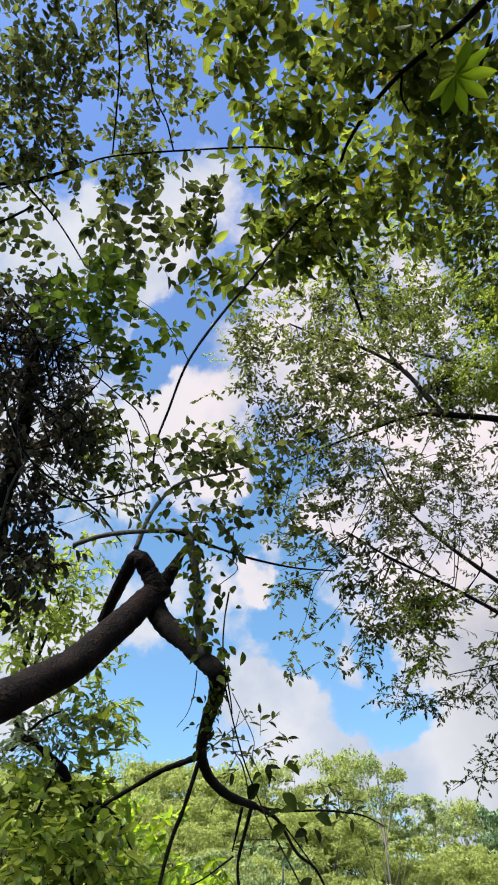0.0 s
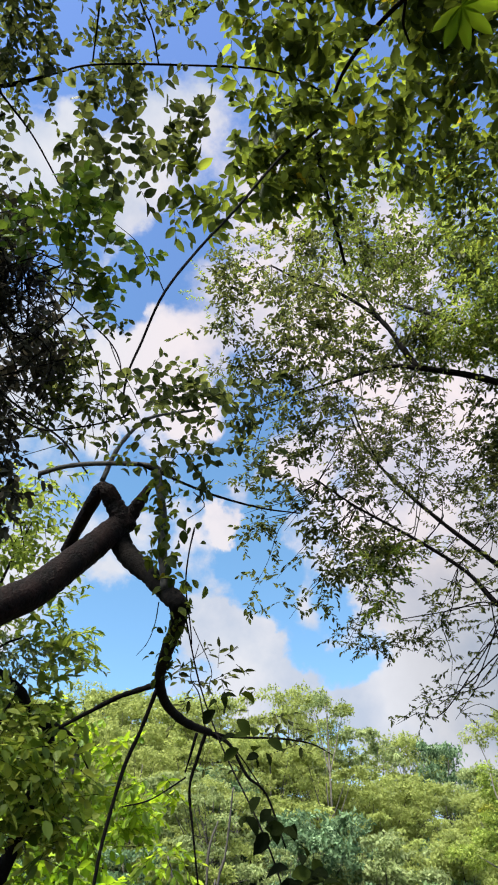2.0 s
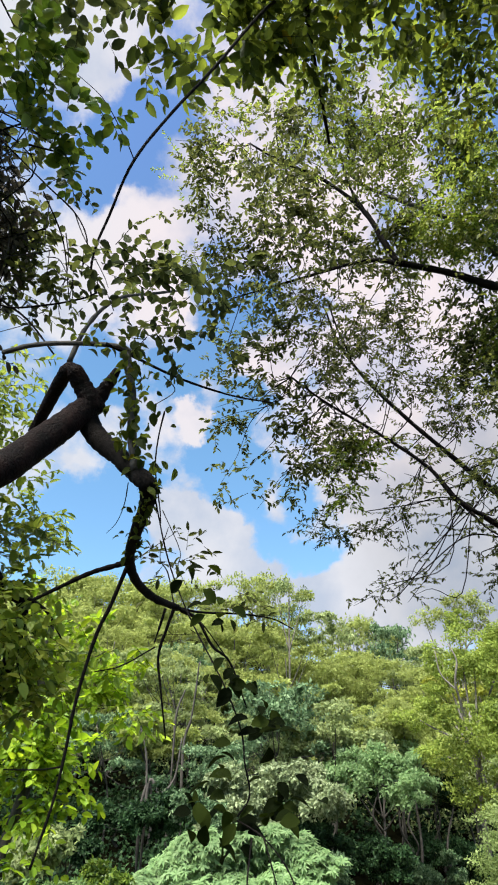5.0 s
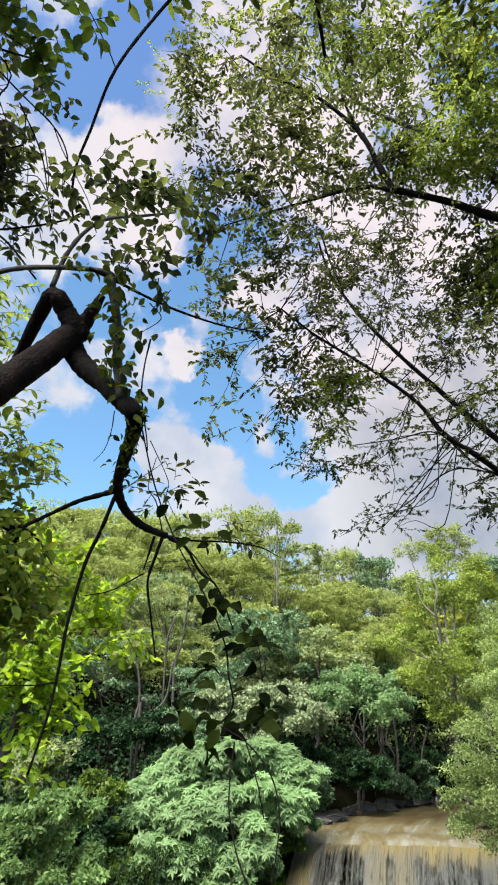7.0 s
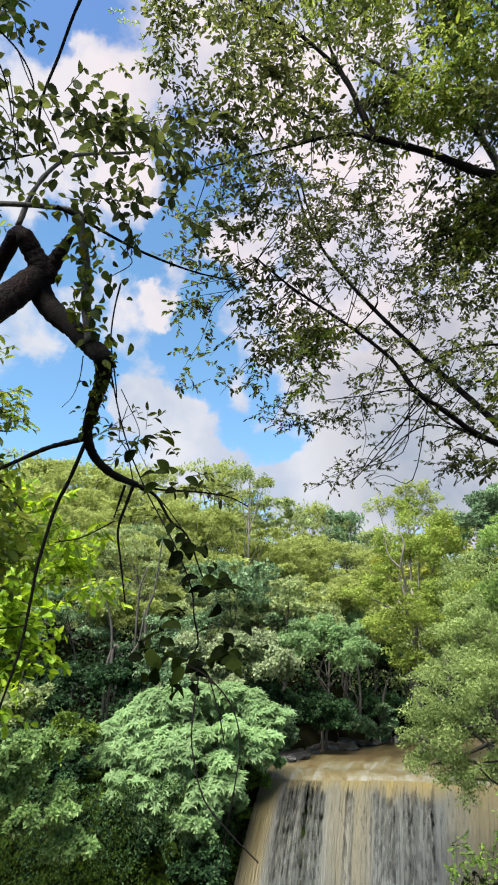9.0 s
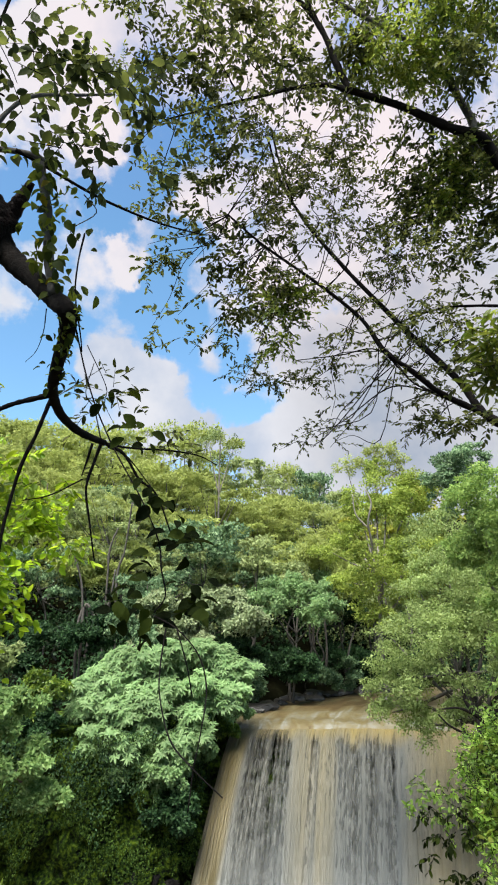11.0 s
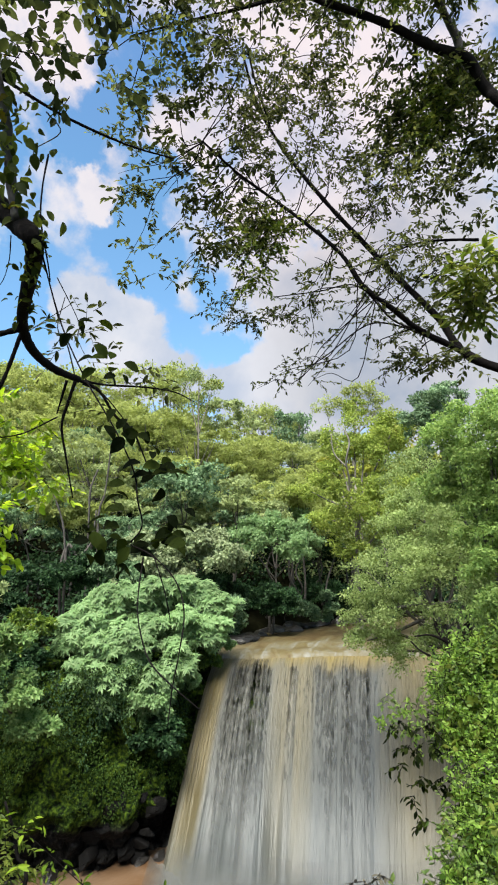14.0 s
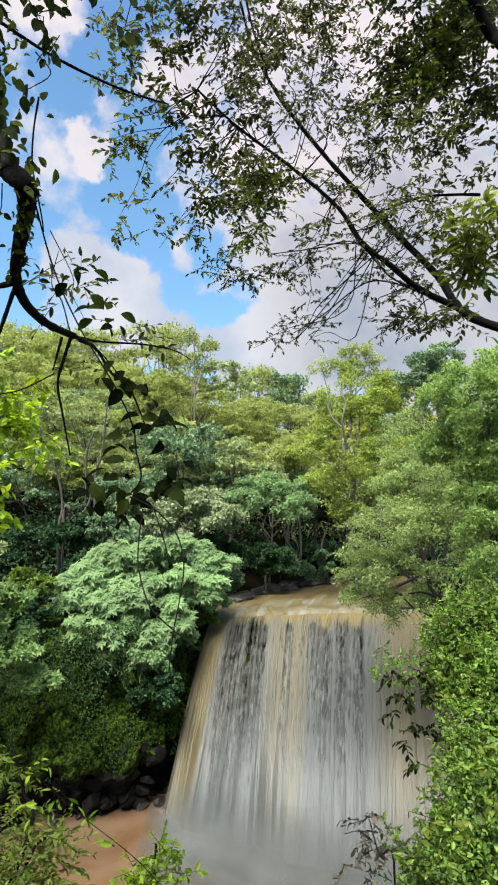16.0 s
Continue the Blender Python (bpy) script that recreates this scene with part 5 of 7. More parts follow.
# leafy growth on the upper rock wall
for seed, count, mat, size, label in ((300, 22000, LEAF_DARK_SHADED, 0.1, "dark green creepers draped over the mossy rock wall"), (301, 14000, LEAF_CREEPER, 0.07, "yellow-green creeping plants on the mossy rock wall"), (302, 24000, LEAF_CREEPER, 0.09, "small-leaved green creepers hanging down the rock wall")):
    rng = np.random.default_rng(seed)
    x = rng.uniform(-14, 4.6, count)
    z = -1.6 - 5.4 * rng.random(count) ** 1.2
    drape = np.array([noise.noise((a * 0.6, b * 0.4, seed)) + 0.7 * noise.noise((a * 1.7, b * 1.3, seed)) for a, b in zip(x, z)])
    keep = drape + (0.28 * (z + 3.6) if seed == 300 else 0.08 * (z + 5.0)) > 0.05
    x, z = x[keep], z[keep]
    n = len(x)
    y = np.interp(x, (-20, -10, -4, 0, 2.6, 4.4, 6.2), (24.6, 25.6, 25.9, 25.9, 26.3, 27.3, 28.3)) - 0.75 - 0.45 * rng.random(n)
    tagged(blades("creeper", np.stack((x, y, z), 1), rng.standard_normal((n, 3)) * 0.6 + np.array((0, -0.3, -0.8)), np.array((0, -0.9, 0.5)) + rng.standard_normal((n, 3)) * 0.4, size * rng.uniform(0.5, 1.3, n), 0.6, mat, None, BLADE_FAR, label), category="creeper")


# middle trees in front of the dark hollow
MIDDLE = [
    ((9.14, 36.85, 5.60), 2.6, LEAF_OLIVE, "grey-green tree at the foot of the hill"),
    ((10.93, 34.44, 3.60), 2.3, LEAF_PALE, "pale green tree on the river bank"),
    ((6.12, 32.57, 3.26), 2.2, LEAF_GREY, "pale grey-green tree at the foot of the hill"),
    ((-0.83, 37.92, 5.78), 2.6, LEAF_HILL_HAZY, "olive green tree at the foot of the hill"),
    ((2.80, 33.05, 2.45), 1.9, LEAF_GREY, "grey-green tree behind the large-leaved tree"),
    ((14.65, 39.23, 6.63), 2.6, LEAF_HILL_HAZY, "olive green tree on the river bank"),
    ((17.20, 41.74, 3.57), 2.6, LEAF_DARK_SHADED, "dark green tree over the river"),
    ((19.98, 42.65, 4.44), 2.8, LEAF_OLIVE, "grey-green tree over the river"),
    ((13.89, 39.67, 5.10), 2.2, LEAF_PALE, "pale green tree over the river"),
]
for k, (place, size, mat, label) in enumerate(MIDDLE):
    c = Vector(place)
    rng = np.random.default_rng(160 + k)
    lumps = [(tuple(c + Vector((rng.normal(), rng.normal(), rng.normal() * 0.5)) * size * 0.55), size * rng.uniform(0.4, 0.65)) for _ in range(7)]
    clump_tree("understorey_tree", soil_under(c + Vector((0.3, 1.0, 0))), lumps, mat, BARK_GREY, 11000, 0.22, label, 180 + k, 0.5, BLADE_FAR, 0.12, "tree", "trees at the foot of the hill")


# grey leaning trunks in the hollows under the trees
LEANING = [
    [(11.22, 35.39, -0.77), (11.46, 35.38, 0.73), (11.19, 35.47, 2.11), (11.50, 35.30, 3.65)],
    [(14.18, 40.74, -0.78), (14.66, 39.56, 0.58), (14.54, 39.61, 1.94), (15.34, 39.23, 3.85)],
    [(14.63, 40.09, 0.19), (14.08, 39.78, 1.57), (14.04, 39.75, 3.32)],
    [(15.65, 41.27, -0.87), (15.90, 41.22, 0.12), (16.75, 40.90, 1.90), (16.52, 40.93, 3.74)],
    [(16.55, 39.81, -1.25), (16.75, 39.81, 0.69), (17.29, 39.57, 2.64)],
    [(-0.80, 33.13, 2.28), (-0.60, 33.09, 3.36), (-0.94, 32.97, 4.73), (-1.17, 32.80, 6.13)],
    [(-0.66, 33.09, 3.36), (0.05, 33.12, 2.96), (0.51, 33.08, 3.64), (1.04, 32.91, 5.33)],
    [(1.23, 37.94, 5.26), (1.40, 37.74, 6.90), (1.70, 37.45, 8.57), (1.72, 37.17, 9.92)],
    [(0.46, 36.93, 5.46), (0.74, 36.72, 7.07), (1.00, 36.53, 8.21)],
]
for k, line in enumerate(LEANING):
    foot = Vector(line[0])
    foot.z = float(land(foot.x, foot.y)) - 0.2
    thin = thing("leaning_trunk", foot, "thin grey trunk leaning in the dark hollow under the trees", "tree", "leaning trunks")
    line = [Vector(p) + Vector((0.16 * math.sin(2.1 * p[2] + k), 0, 0)) for p in line]
    limb("trunk", [tuple(foot), *line], 0.085, 0.04, BARK_GREY, thin, sides=7, per=6, rough=0.16)


# ------------------------------------------------- the forked tree at the lookout
forked = thing("forked_tree", (-4.0, 1.3, -0.6), "leaning forked tree with dark reddish bark and climbing leaves", "tree")
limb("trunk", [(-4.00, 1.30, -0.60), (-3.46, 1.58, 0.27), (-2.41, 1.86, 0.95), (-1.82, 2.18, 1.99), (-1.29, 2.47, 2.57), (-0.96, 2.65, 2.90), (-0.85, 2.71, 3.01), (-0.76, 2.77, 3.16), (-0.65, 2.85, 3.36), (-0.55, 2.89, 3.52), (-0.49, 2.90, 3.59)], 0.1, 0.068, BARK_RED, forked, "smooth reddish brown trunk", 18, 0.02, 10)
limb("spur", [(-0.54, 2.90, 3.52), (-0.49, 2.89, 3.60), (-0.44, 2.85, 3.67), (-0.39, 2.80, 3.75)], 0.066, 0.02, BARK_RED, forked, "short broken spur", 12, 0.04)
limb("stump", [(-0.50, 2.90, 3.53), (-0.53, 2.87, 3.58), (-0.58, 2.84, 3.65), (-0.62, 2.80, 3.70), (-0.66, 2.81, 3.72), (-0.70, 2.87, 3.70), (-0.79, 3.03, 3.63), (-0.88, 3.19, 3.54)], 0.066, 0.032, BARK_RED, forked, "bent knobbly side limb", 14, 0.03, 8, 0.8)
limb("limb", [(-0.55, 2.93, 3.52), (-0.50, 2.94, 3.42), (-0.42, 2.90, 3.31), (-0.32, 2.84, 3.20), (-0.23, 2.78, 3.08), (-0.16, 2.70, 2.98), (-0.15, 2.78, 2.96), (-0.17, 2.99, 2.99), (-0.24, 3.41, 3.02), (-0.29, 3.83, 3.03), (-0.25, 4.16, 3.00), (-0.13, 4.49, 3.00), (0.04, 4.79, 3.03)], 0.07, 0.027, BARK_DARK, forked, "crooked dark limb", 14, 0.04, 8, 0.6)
limb("branch", [(0.04, 4.79, 3.03), (0.20, 4.81, 2.95), (0.33, 4.85, 2.76), (0.48, 4.97, 2.67), (0.62, 5.02, 2.35)], 0.016, 0.006, BARK_DARK, forked)
limb("branch", [(0.04, 4.79, 3.03), (0.24, 4.89, 3.03), (0.58, 4.96, 3.05), (0.84, 5.03, 3.04), (1.02, 5.12, 2.99)], 0.012, 0.004, BARK_DARK, forked)
limb("branch", [(-0.29, 3.84, 3.02), (-0.40, 3.84, 2.98), (-0.53, 3.84, 2.93), (-0.69, 3.89, 2.86), (-0.86, 3.94, 2.78)], 0.02, 0.01, BARK_DARK, forked)
limb("branch", [(-0.31, 3.95, 3.03), (-0.39, 4.03, 2.80), (-0.47, 4.08, 2.59), (-0.54, 4.15, 2.24), (-0.56, 4.18, 2.01), (-0.59, 4.20, 1.72), (-0.66, 4.19, 1.39)], 0.014, 0.007, BARK_DARK, forked)
limb("branch", [(0.02, 4.91, 3.07), (-0.03, 4.96, 2.91), (-0.08, 5.01, 2.71), (-0.04, 5.06, 2.46), (0.02, 5.11, 2.14)], 0.015, 0.006, BARK_DARK, forked)
limb("branch", [(-0.05, 4.91, 3.06), (-0.09, 4.96, 2.91), (-0.12, 4.99, 2.80)], 0.012, 0.005, BARK_DARK, forked)
limb("branch", [(-0.51, 4.62, 2.50), (-0.33, 4.72, 2.57), (-0.11, 4.90, 2.75)], 0.004, 0.006, BARK_DARK, forked)
limb("branch", [(-0.95, 4.43, 1.88), (-0.71, 4.27, 1.87), (-0.57, 4.19, 1.88)], 0.004, 0.006, BARK_DARK, forked)
limb("branch", [(0.07, 4.92, 3.04), (0.24, 4.94, 2.96), (0.48, 5.00, 2.68)], 0.008, 0.004, BARK_DARK, forked)
limb("branch", [(0.01, 4.89, 3.10), (-0.05, 4.72, 3.28), (-0.12, 4.58, 3.36), (-0.07, 4.48, 3.57)], 0.006, 0.003, BARK_GREY, forked)
upright = limb("grey_limb", [(-0.22, 2.73, 3.06), (-0.26, 2.72, 3.26), (-0.28, 2.70, 3.48), (-0.33, 2.63, 3.73)], 0.026, 0.02, BARK_GREY, forked, "upright grey limb", 9)
limb("grey_limb", [(-0.30, 2.63, 3.73), (-0.39, 2.64, 3.78), (-0.67, 2.73, 3.85), (-0.89, 2.83, 3.90), (-1.08, 2.94, 3.92)], 0.013, 0.015, BARK_GREY, forked, "level grey limb", 9)
limb("branch", [(-0.45, 2.63, 3.78), (-0.30, 2.72, 3.78), (-0.04, 3.03, 3.90), (0.30, 3.30, 4.01), (0.61, 3.53, 4.15)], 0.01, 0.005, BARK_DARK, forked)
limb("branch", [(-0.68, 2.87, 3.83), (-0.63, 2.84, 4.04), (-0.55, 2.83, 4.22), (-0.44, 2.85, 4.37), (-0.24, 2.97, 4.56), (-0.04, 3.08, 4.74)], 0.016, 0.007, BARK_GREY, forked)
limb("branch", [(-1.41, 2.90, 4.44), (-1.18, 2.97, 4.32), (-0.91, 2.93, 4.32), (-0.67, 2.85, 4.33), (-0.59, 2.83, 4.37)], 0.007, 0.006, BARK_DARK, forked)
limb("branch", [(-0.11, 2.81, 3.49), (-0.13, 2.81, 3.31), (-0.13, 2.81, 3.13), (-0.09, 2.82, 2.91), (-0.08, 2.85, 2.84)], 0.005, 0.003, BARK_DARK, forked)
limb("branch", [(-0.26, 2.84, 3.05), (-0.28, 2.98, 3.00), (-0.32, 3.10, 2.95), (-0.37, 3.12, 2.89)], 0.003, 0.0015, BARK_DARK, forked)
# thin bare twiglets in the crook of the limbs
rng = np.random.default_rng(70)
for a, b in (((-0.93, 2.79, 4.60), (-0.67, 2.84, 4.33)), ((-1.04, 2.99, 4.37), (-0.73, 2.85, 4.45)), ((-0.82, 2.69, 4.72), (-0.82, 3.00, 4.27)), ((-0.77, 2.60, 4.81), (-0.54, 2.88, 4.47)), ((-1.11, 3.02, 4.30), (-0.83, 3.04, 4.07)), ((-0.94, 2.61, 4.88), (-0.93, 2.87, 4.52)), ((-0.32, 4.40, 3.23), (-0.01, 4.50, 3.54)), ((-0.12, 4.25, 3.60), (0.12, 4.76, 3.16)), ((-0.14, 2.94, 3.84), (-0.15, 3.00, 3.58))):
    a, b = Vector(a), Vector(b)
    bend = Vector(rng.standard_normal(3)) * 0.05
    limb("twig", [tuple(a), tuple(a.lerp(b, 0.4) + bend), tuple(a.lerp(b, 0.75) - bend * 0.6), tuple(b)], 0.004, 0.002, BARK_GREY, forked, sides=5, per=5)

# climbing leaves on it, the larger ones each for itself
rng = np.random.default_rng(77)


def leaf_shapes(name, mat, count, seed, wide=(0.45, 0.68)):
    """A few differently curled single leaves, 1 long, to be placed one by one."""
    r = np.random.default_rng(seed)
    shapes = []
    for _ in range(count):
        tpl, polys = BLADE_NEAR
        v = tpl * np.array((r.uniform(*wide), 1, 1)) + 0
        v[:, 2] += -r.uniform(0.0, 0.35) * v[:, 1] ** 2 + abs(v[:, 0]) * r.uniform(-0.1, 0.35)
        v[:, 0] += r.uniform(-0.12, 0.12) * v[:, 1] ** 2
        me = bpy.data.meshes.new(name)
        me.from_pydata(v.tolist(), [], [tuple(p) for p in polys])
        me.polygons.foreach_set("use_smooth", [True] * len(me.polygons))
        me.materials.append(mat)
        shapes.append(me)
    return shapes


def single_leaf(shapes, parent, at, way, up, size, r):
    way, up = Vector(way).normalized(), Vector(up)
    side = way.cross(up).normalized()
    top = side.cross(way)
    ob = new("leaf", shapes[int(r.integers(len(shapes)))])
    ob.parent = parent
    m = Matrix((side, way, top)).transposed().to_4x4()
    root = parent.location + (parent.parent.location if parent.parent else Vector())
    ob.matrix_basis = Matrix.Translation(Vector(at) - root) @ m @ Matrix.Scale(size, 4)
    return ob


VINE_SHAPES = leaf_shapes("leaf", LEAF_VINE_SHADED, 5, 3, (0.6, 0.85))
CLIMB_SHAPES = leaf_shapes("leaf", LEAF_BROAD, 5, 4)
for base, tip, count, reach, size in (
        ((-0.21, 2.68, 3.04), (-0.32, 2.59, 3.70), 110, 0.09, 0.055), ((-0.11, 2.63, 2.94), (-0.20, 3.00, 2.95), 46, 0.055, 0.042), ((-0.17, 3.0, 3.0), (-0.29, 3.83, 3.04), 60, 0.06, 0.045),
        ((-0.41, 2.89, 4.18), (-0.20, 2.88, 3.57), 34, 0.11, 0.045), ((-0.68, 2.72, 3.86), (-0.36, 2.66, 3.84), 16, 0.08, 0.06),
        ((-0.11, 2.81, 3.49), (-0.13, 2.81, 3.13), 10, 0.07, 0.05)):
    a, b = Vector(base), Vector(tip)
    for _ in range(count):
        q = a.lerp(b, rng.random()) + Vector(rng.standard_normal(3)) * reach * 0.6
        single_leaf(CLIMB_SHAPES, upright, q, rng.standard_normal(3) + np.array((0, 0, -0.5)), np.array((0, -0.4, 0.8)) + rng.standard_normal(3) * 0.5, size * rng.uniform(0.7, 1.3), rng)
foliage(forked, [((-0.44, 2.28, 4.12), 0.08, 4), ((-0.35, 2.31, 4.11), 0.06, 3), ((-0.20, 2.41, 4.18), 0.13, 9), ((-0.29, 2.43, 4.02), 0.10, 6), ((-0.15, 2.47, 4.13), 0.12, 10), ((-0.23, 2.53, 3.78), 0.10, 8), ((0.03, 2.57, 4.18), 0.14, 9), ((0.14, 2.73, 4.17), 0.14, 8), ((-0.07, 2.63, 3.99), 0.12, 7), ((-0.37, 2.45, 3.84), 0.08, 4), ((-0.59, 2.28, 3.95), 0.10, 6), ((-0.61, 2.39, 3.85), 0.10, 5), ((-0.76, 2.37, 4.75), 0.12, 5), ((-0.06, 2.76, 3.84), 0.08, 4), ((0.18, 2.60, 4.42), 0.12, 6), ((0.28, 3.01, 4.16), 0.12, 6)], LEAF_ROUND, 304, 0.14, 5, 0.062, 0.62, BLADE, crown="broad_foliage")
foliage(forked, [((0.04, 4.66, 3.46), 0.2, 9), ((0.45, 5.05, 3.23), 0.25, 10), ((0.22, 4.97, 2.85), 0.15, 4), ((-0.08, 4.62, 3.29), 0.2, 8), ((0.78, 5.25, 3.15), 0.12, 3)], LEAF_CANOPY, 302, 0.2, 4, 0.08, 0.4, BLADE, crown="outer_foliage")
foliage(forked, [((-0.65, 4.99, 2.60), 0.3, 14), ((-0.40, 4.99, 2.70), 0.25, 9), ((-0.23, 5.09, 2.28), 0.16, 5)], LEAF_LIME, 303, 0.22, 6, 0.1, 0.4, BLADE, crown="fresh_foliage", sag=0.5)

# the hanging vine
vine = thing("hanging_vine", (-0.03, 2.81, 2.64), "thin dark vine with drooping leathery leaves hanging from the forked tree", "vine")
vine_stem = limb("stem", [(-0.12, 2.76, 2.95), (-0.03, 2.81, 2.64), (0.08, 2.72, 2.35), (0.21, 2.54, 2.06), (0.28, 2.48, 1.88), (0.29, 2.44, 1.77), (0.31, 2.46, 1.67), (0.27, 2.47, 1.61)], 0.004, 0.003, BARK_DARK, vine, sides=6)
limb("stem", [(0.27, 2.47, 1.60), (0.35, 2.41, 1.55), (0.42, 2.35, 1.46), (0.44, 2.30, 1.35), (0.41, 2.24, 1.22), (0.39, 2.24, 1.13), (0.37, 2.22, 1.01)], 0.003, 0.002, BARK_DARK, vine, sides=6)
limb("stem", [(0.31, 2.41, 1.55), (0.29, 2.37, 1.43), (0.28, 2.27, 1.34), (0.29, 2.06, 1.24), (0.33, 1.90, 1.19), (0.39, 1.78, 1.14)], 0.003, 0.002, BARK_DARK, vine, sides=6)
limb("stem", [(0.35, 2.41, 1.55), (0.38, 2.36, 1.43), (0.40, 2.36, 1.33)], 0.0025, 0.002, BARK_DARK, vine, sides=6)
for cluster, count, reach, size in (((0.19, 2.43, 2.02), 6, 0.030, 0.062), ((0.28, 2.42, 2.03), 4, 0.020, 0.055), ((0.34, 2.44, 1.90), 6, 0.035, 0.066), ((0.40, 2.44, 1.89), 7, 0.035, 0.070), ((0.21, 2.47, 1.81), 6, 0.040, 0.070), ((0.15, 2.49, 1.64), 10, 0.050, 0.070), ((0.26, 2.49, 1.62), 8, 0.040, 0.066), ((0.39, 2.47, 1.65), 11, 0.040, 0.070), ((0.47, 2.46, 1.64), 8, 0.040, 0.066), ((0.22, 2.50, 1.53), 4, 0.020, 0.060), ((0.11, 2.31, 2.36), 6, 0.035, 0.060), ((0.15, 2.33, 2.31), 5, 0.035, 0.060), ((0.21, 2.36, 2.23), 5, 0.030, 0.055)):
    for _ in range(count):
        q = Vector(cluster) + Vector(rng.standard_normal(3)) * reach
        single_leaf(VINE_SHAPES, vine_stem, q, rng.standard_normal(3) * np.array((1, 0.5, 0.3)) + np.array((0, 0, -0.2)), np.array((0, -0.75, 0.65)) + rng.standard_normal(3) * 0.35, size * rng.uniform(0.75, 1.25), rng)

# the long arching liana and the overhead branches of the large-leaved tree
overhead = thing("overhanging_tree", (5.6, -1.0, -0.4), "tree with broad backlit leaves arching over the lookout", "tree")
limb("trunk", [(5.6, -1.0, -0.4), (5.5, -0.8, 2.5), (4.9, -0.2, 5.0), (2.44, 0.09, 7.73), (2.03, 0.60, 7.96)], 0.16, 0.048, BARK_DARK, overhead, sides=10)
limb("branch", [(2.03, 0.60, 7.96), (1.81, 0.84, 8.00), (1.44, 1.18, 8.14), (1.16, 1.51, 8.13), (0.99, 1.85, 8.17), (0.85, 2.22, 7.97), (0.44, 2.35, 7.43), (0.04, 2.40, 6.43), (-0.23, 2.45, 5.84), (-0.44, 2.46, 5.22), (-0.56, 2.61, 4.84), (-0.62, 2.66, 4.52), (-0.63, 2.82, 4.36), (-0.59, 2.86, 4.34)], 0.04, 0.005, BARK_DARK, overhead, "long arching limb", 9, 0.05, 6, 0.38)
limb("branch", [(0.96, 2.04, 8.12), (0.67, 1.86, 7.90), (0.21, 1.70, 7.66), (-0.47, 1.66, 7.45), (-1.25, 1.71, 7.43), (-1.63, 1.81, 7.41), (-2.33, 1.97, 7.34)], 0.009, 0.008, BARK_DARK, overhead)
limb("branch", [(0.82, 2.36, 8.03), (0.96, 2.79, 8.17), (1.18, 3.30, 8.23), (1.43, 3.88, 8.21)], 0.026, 0.018, BARK_DARK, overhead)
limb("branch", [(1.44, 1.16, 8.14), (1.23, 1.16, 8.19), (0.98, 1.12, 8.34)], 0.016, 0.008, BARK_DARK, overhead)
limb("branch", [(1.84, 0.92, 8.50), (1.57, 0.91, 8.77), (1.15, 0.80, 9.07)], 0.02, 0.012, BARK_GREY, overhead)
limb("branch", [(1.45, 1.20, 8.13), (1.49, 1.38, 8.19), (1.62, 1.56, 8.23)], 0.016, 0.008, BARK_DARK, overhead)
limb("branch", [(2.19, 0.86, 8.09), (2.17, 1.18, 8.15), (2.11, 1.56, 8.20)], 0.02, 0.01, BARK_DARK, overhead)
limb("branch", [(-1.13, 0.59, 7.87), (-1.14, 1.06, 7.71), (-1.25, 1.69, 7.43)], 0.009, 0.007, BARK_DARK, overhead)
limb("branch", [(-0.90, 0.83, 7.88), (-0.87, 1.24, 7.72), (-0.75, 1.46, 7.58), (-0.69, 1.66, 7.43)], 0.009, 0.007, BARK_DARK, overhead)
limb("branch", [(-0.44, 2.46, 5.22), (-0.50, 2.36, 5.28), (-0.63, 2.18, 5.37), (-0.80, 2.11, 5.49)], 0.004, 0.002, BARK_DARK, overhead)
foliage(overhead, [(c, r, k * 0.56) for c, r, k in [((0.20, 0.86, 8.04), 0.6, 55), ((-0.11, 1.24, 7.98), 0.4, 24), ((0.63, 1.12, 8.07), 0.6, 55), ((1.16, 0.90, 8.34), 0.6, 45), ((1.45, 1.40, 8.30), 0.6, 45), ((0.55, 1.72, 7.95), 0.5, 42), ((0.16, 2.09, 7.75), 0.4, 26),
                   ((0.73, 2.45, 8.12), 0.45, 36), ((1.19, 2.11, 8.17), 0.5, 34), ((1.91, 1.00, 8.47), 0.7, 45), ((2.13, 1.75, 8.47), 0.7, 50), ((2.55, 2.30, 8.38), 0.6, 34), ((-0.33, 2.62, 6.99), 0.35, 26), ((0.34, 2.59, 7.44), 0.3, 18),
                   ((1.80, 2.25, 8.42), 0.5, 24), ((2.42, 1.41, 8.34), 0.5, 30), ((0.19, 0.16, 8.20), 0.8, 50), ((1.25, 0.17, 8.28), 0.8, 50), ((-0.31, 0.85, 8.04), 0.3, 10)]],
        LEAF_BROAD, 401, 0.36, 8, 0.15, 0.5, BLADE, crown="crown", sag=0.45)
# Unseen crown behind the lookout, added only to keep sun off vine and trunk
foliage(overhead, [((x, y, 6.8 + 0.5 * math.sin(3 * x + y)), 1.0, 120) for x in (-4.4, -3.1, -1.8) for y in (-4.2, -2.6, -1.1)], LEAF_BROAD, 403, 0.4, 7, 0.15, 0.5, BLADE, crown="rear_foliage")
# limbs that carry this unseen shading crown
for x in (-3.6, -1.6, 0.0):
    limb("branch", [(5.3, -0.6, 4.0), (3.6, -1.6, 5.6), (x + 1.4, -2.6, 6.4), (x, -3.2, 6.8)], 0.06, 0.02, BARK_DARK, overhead)
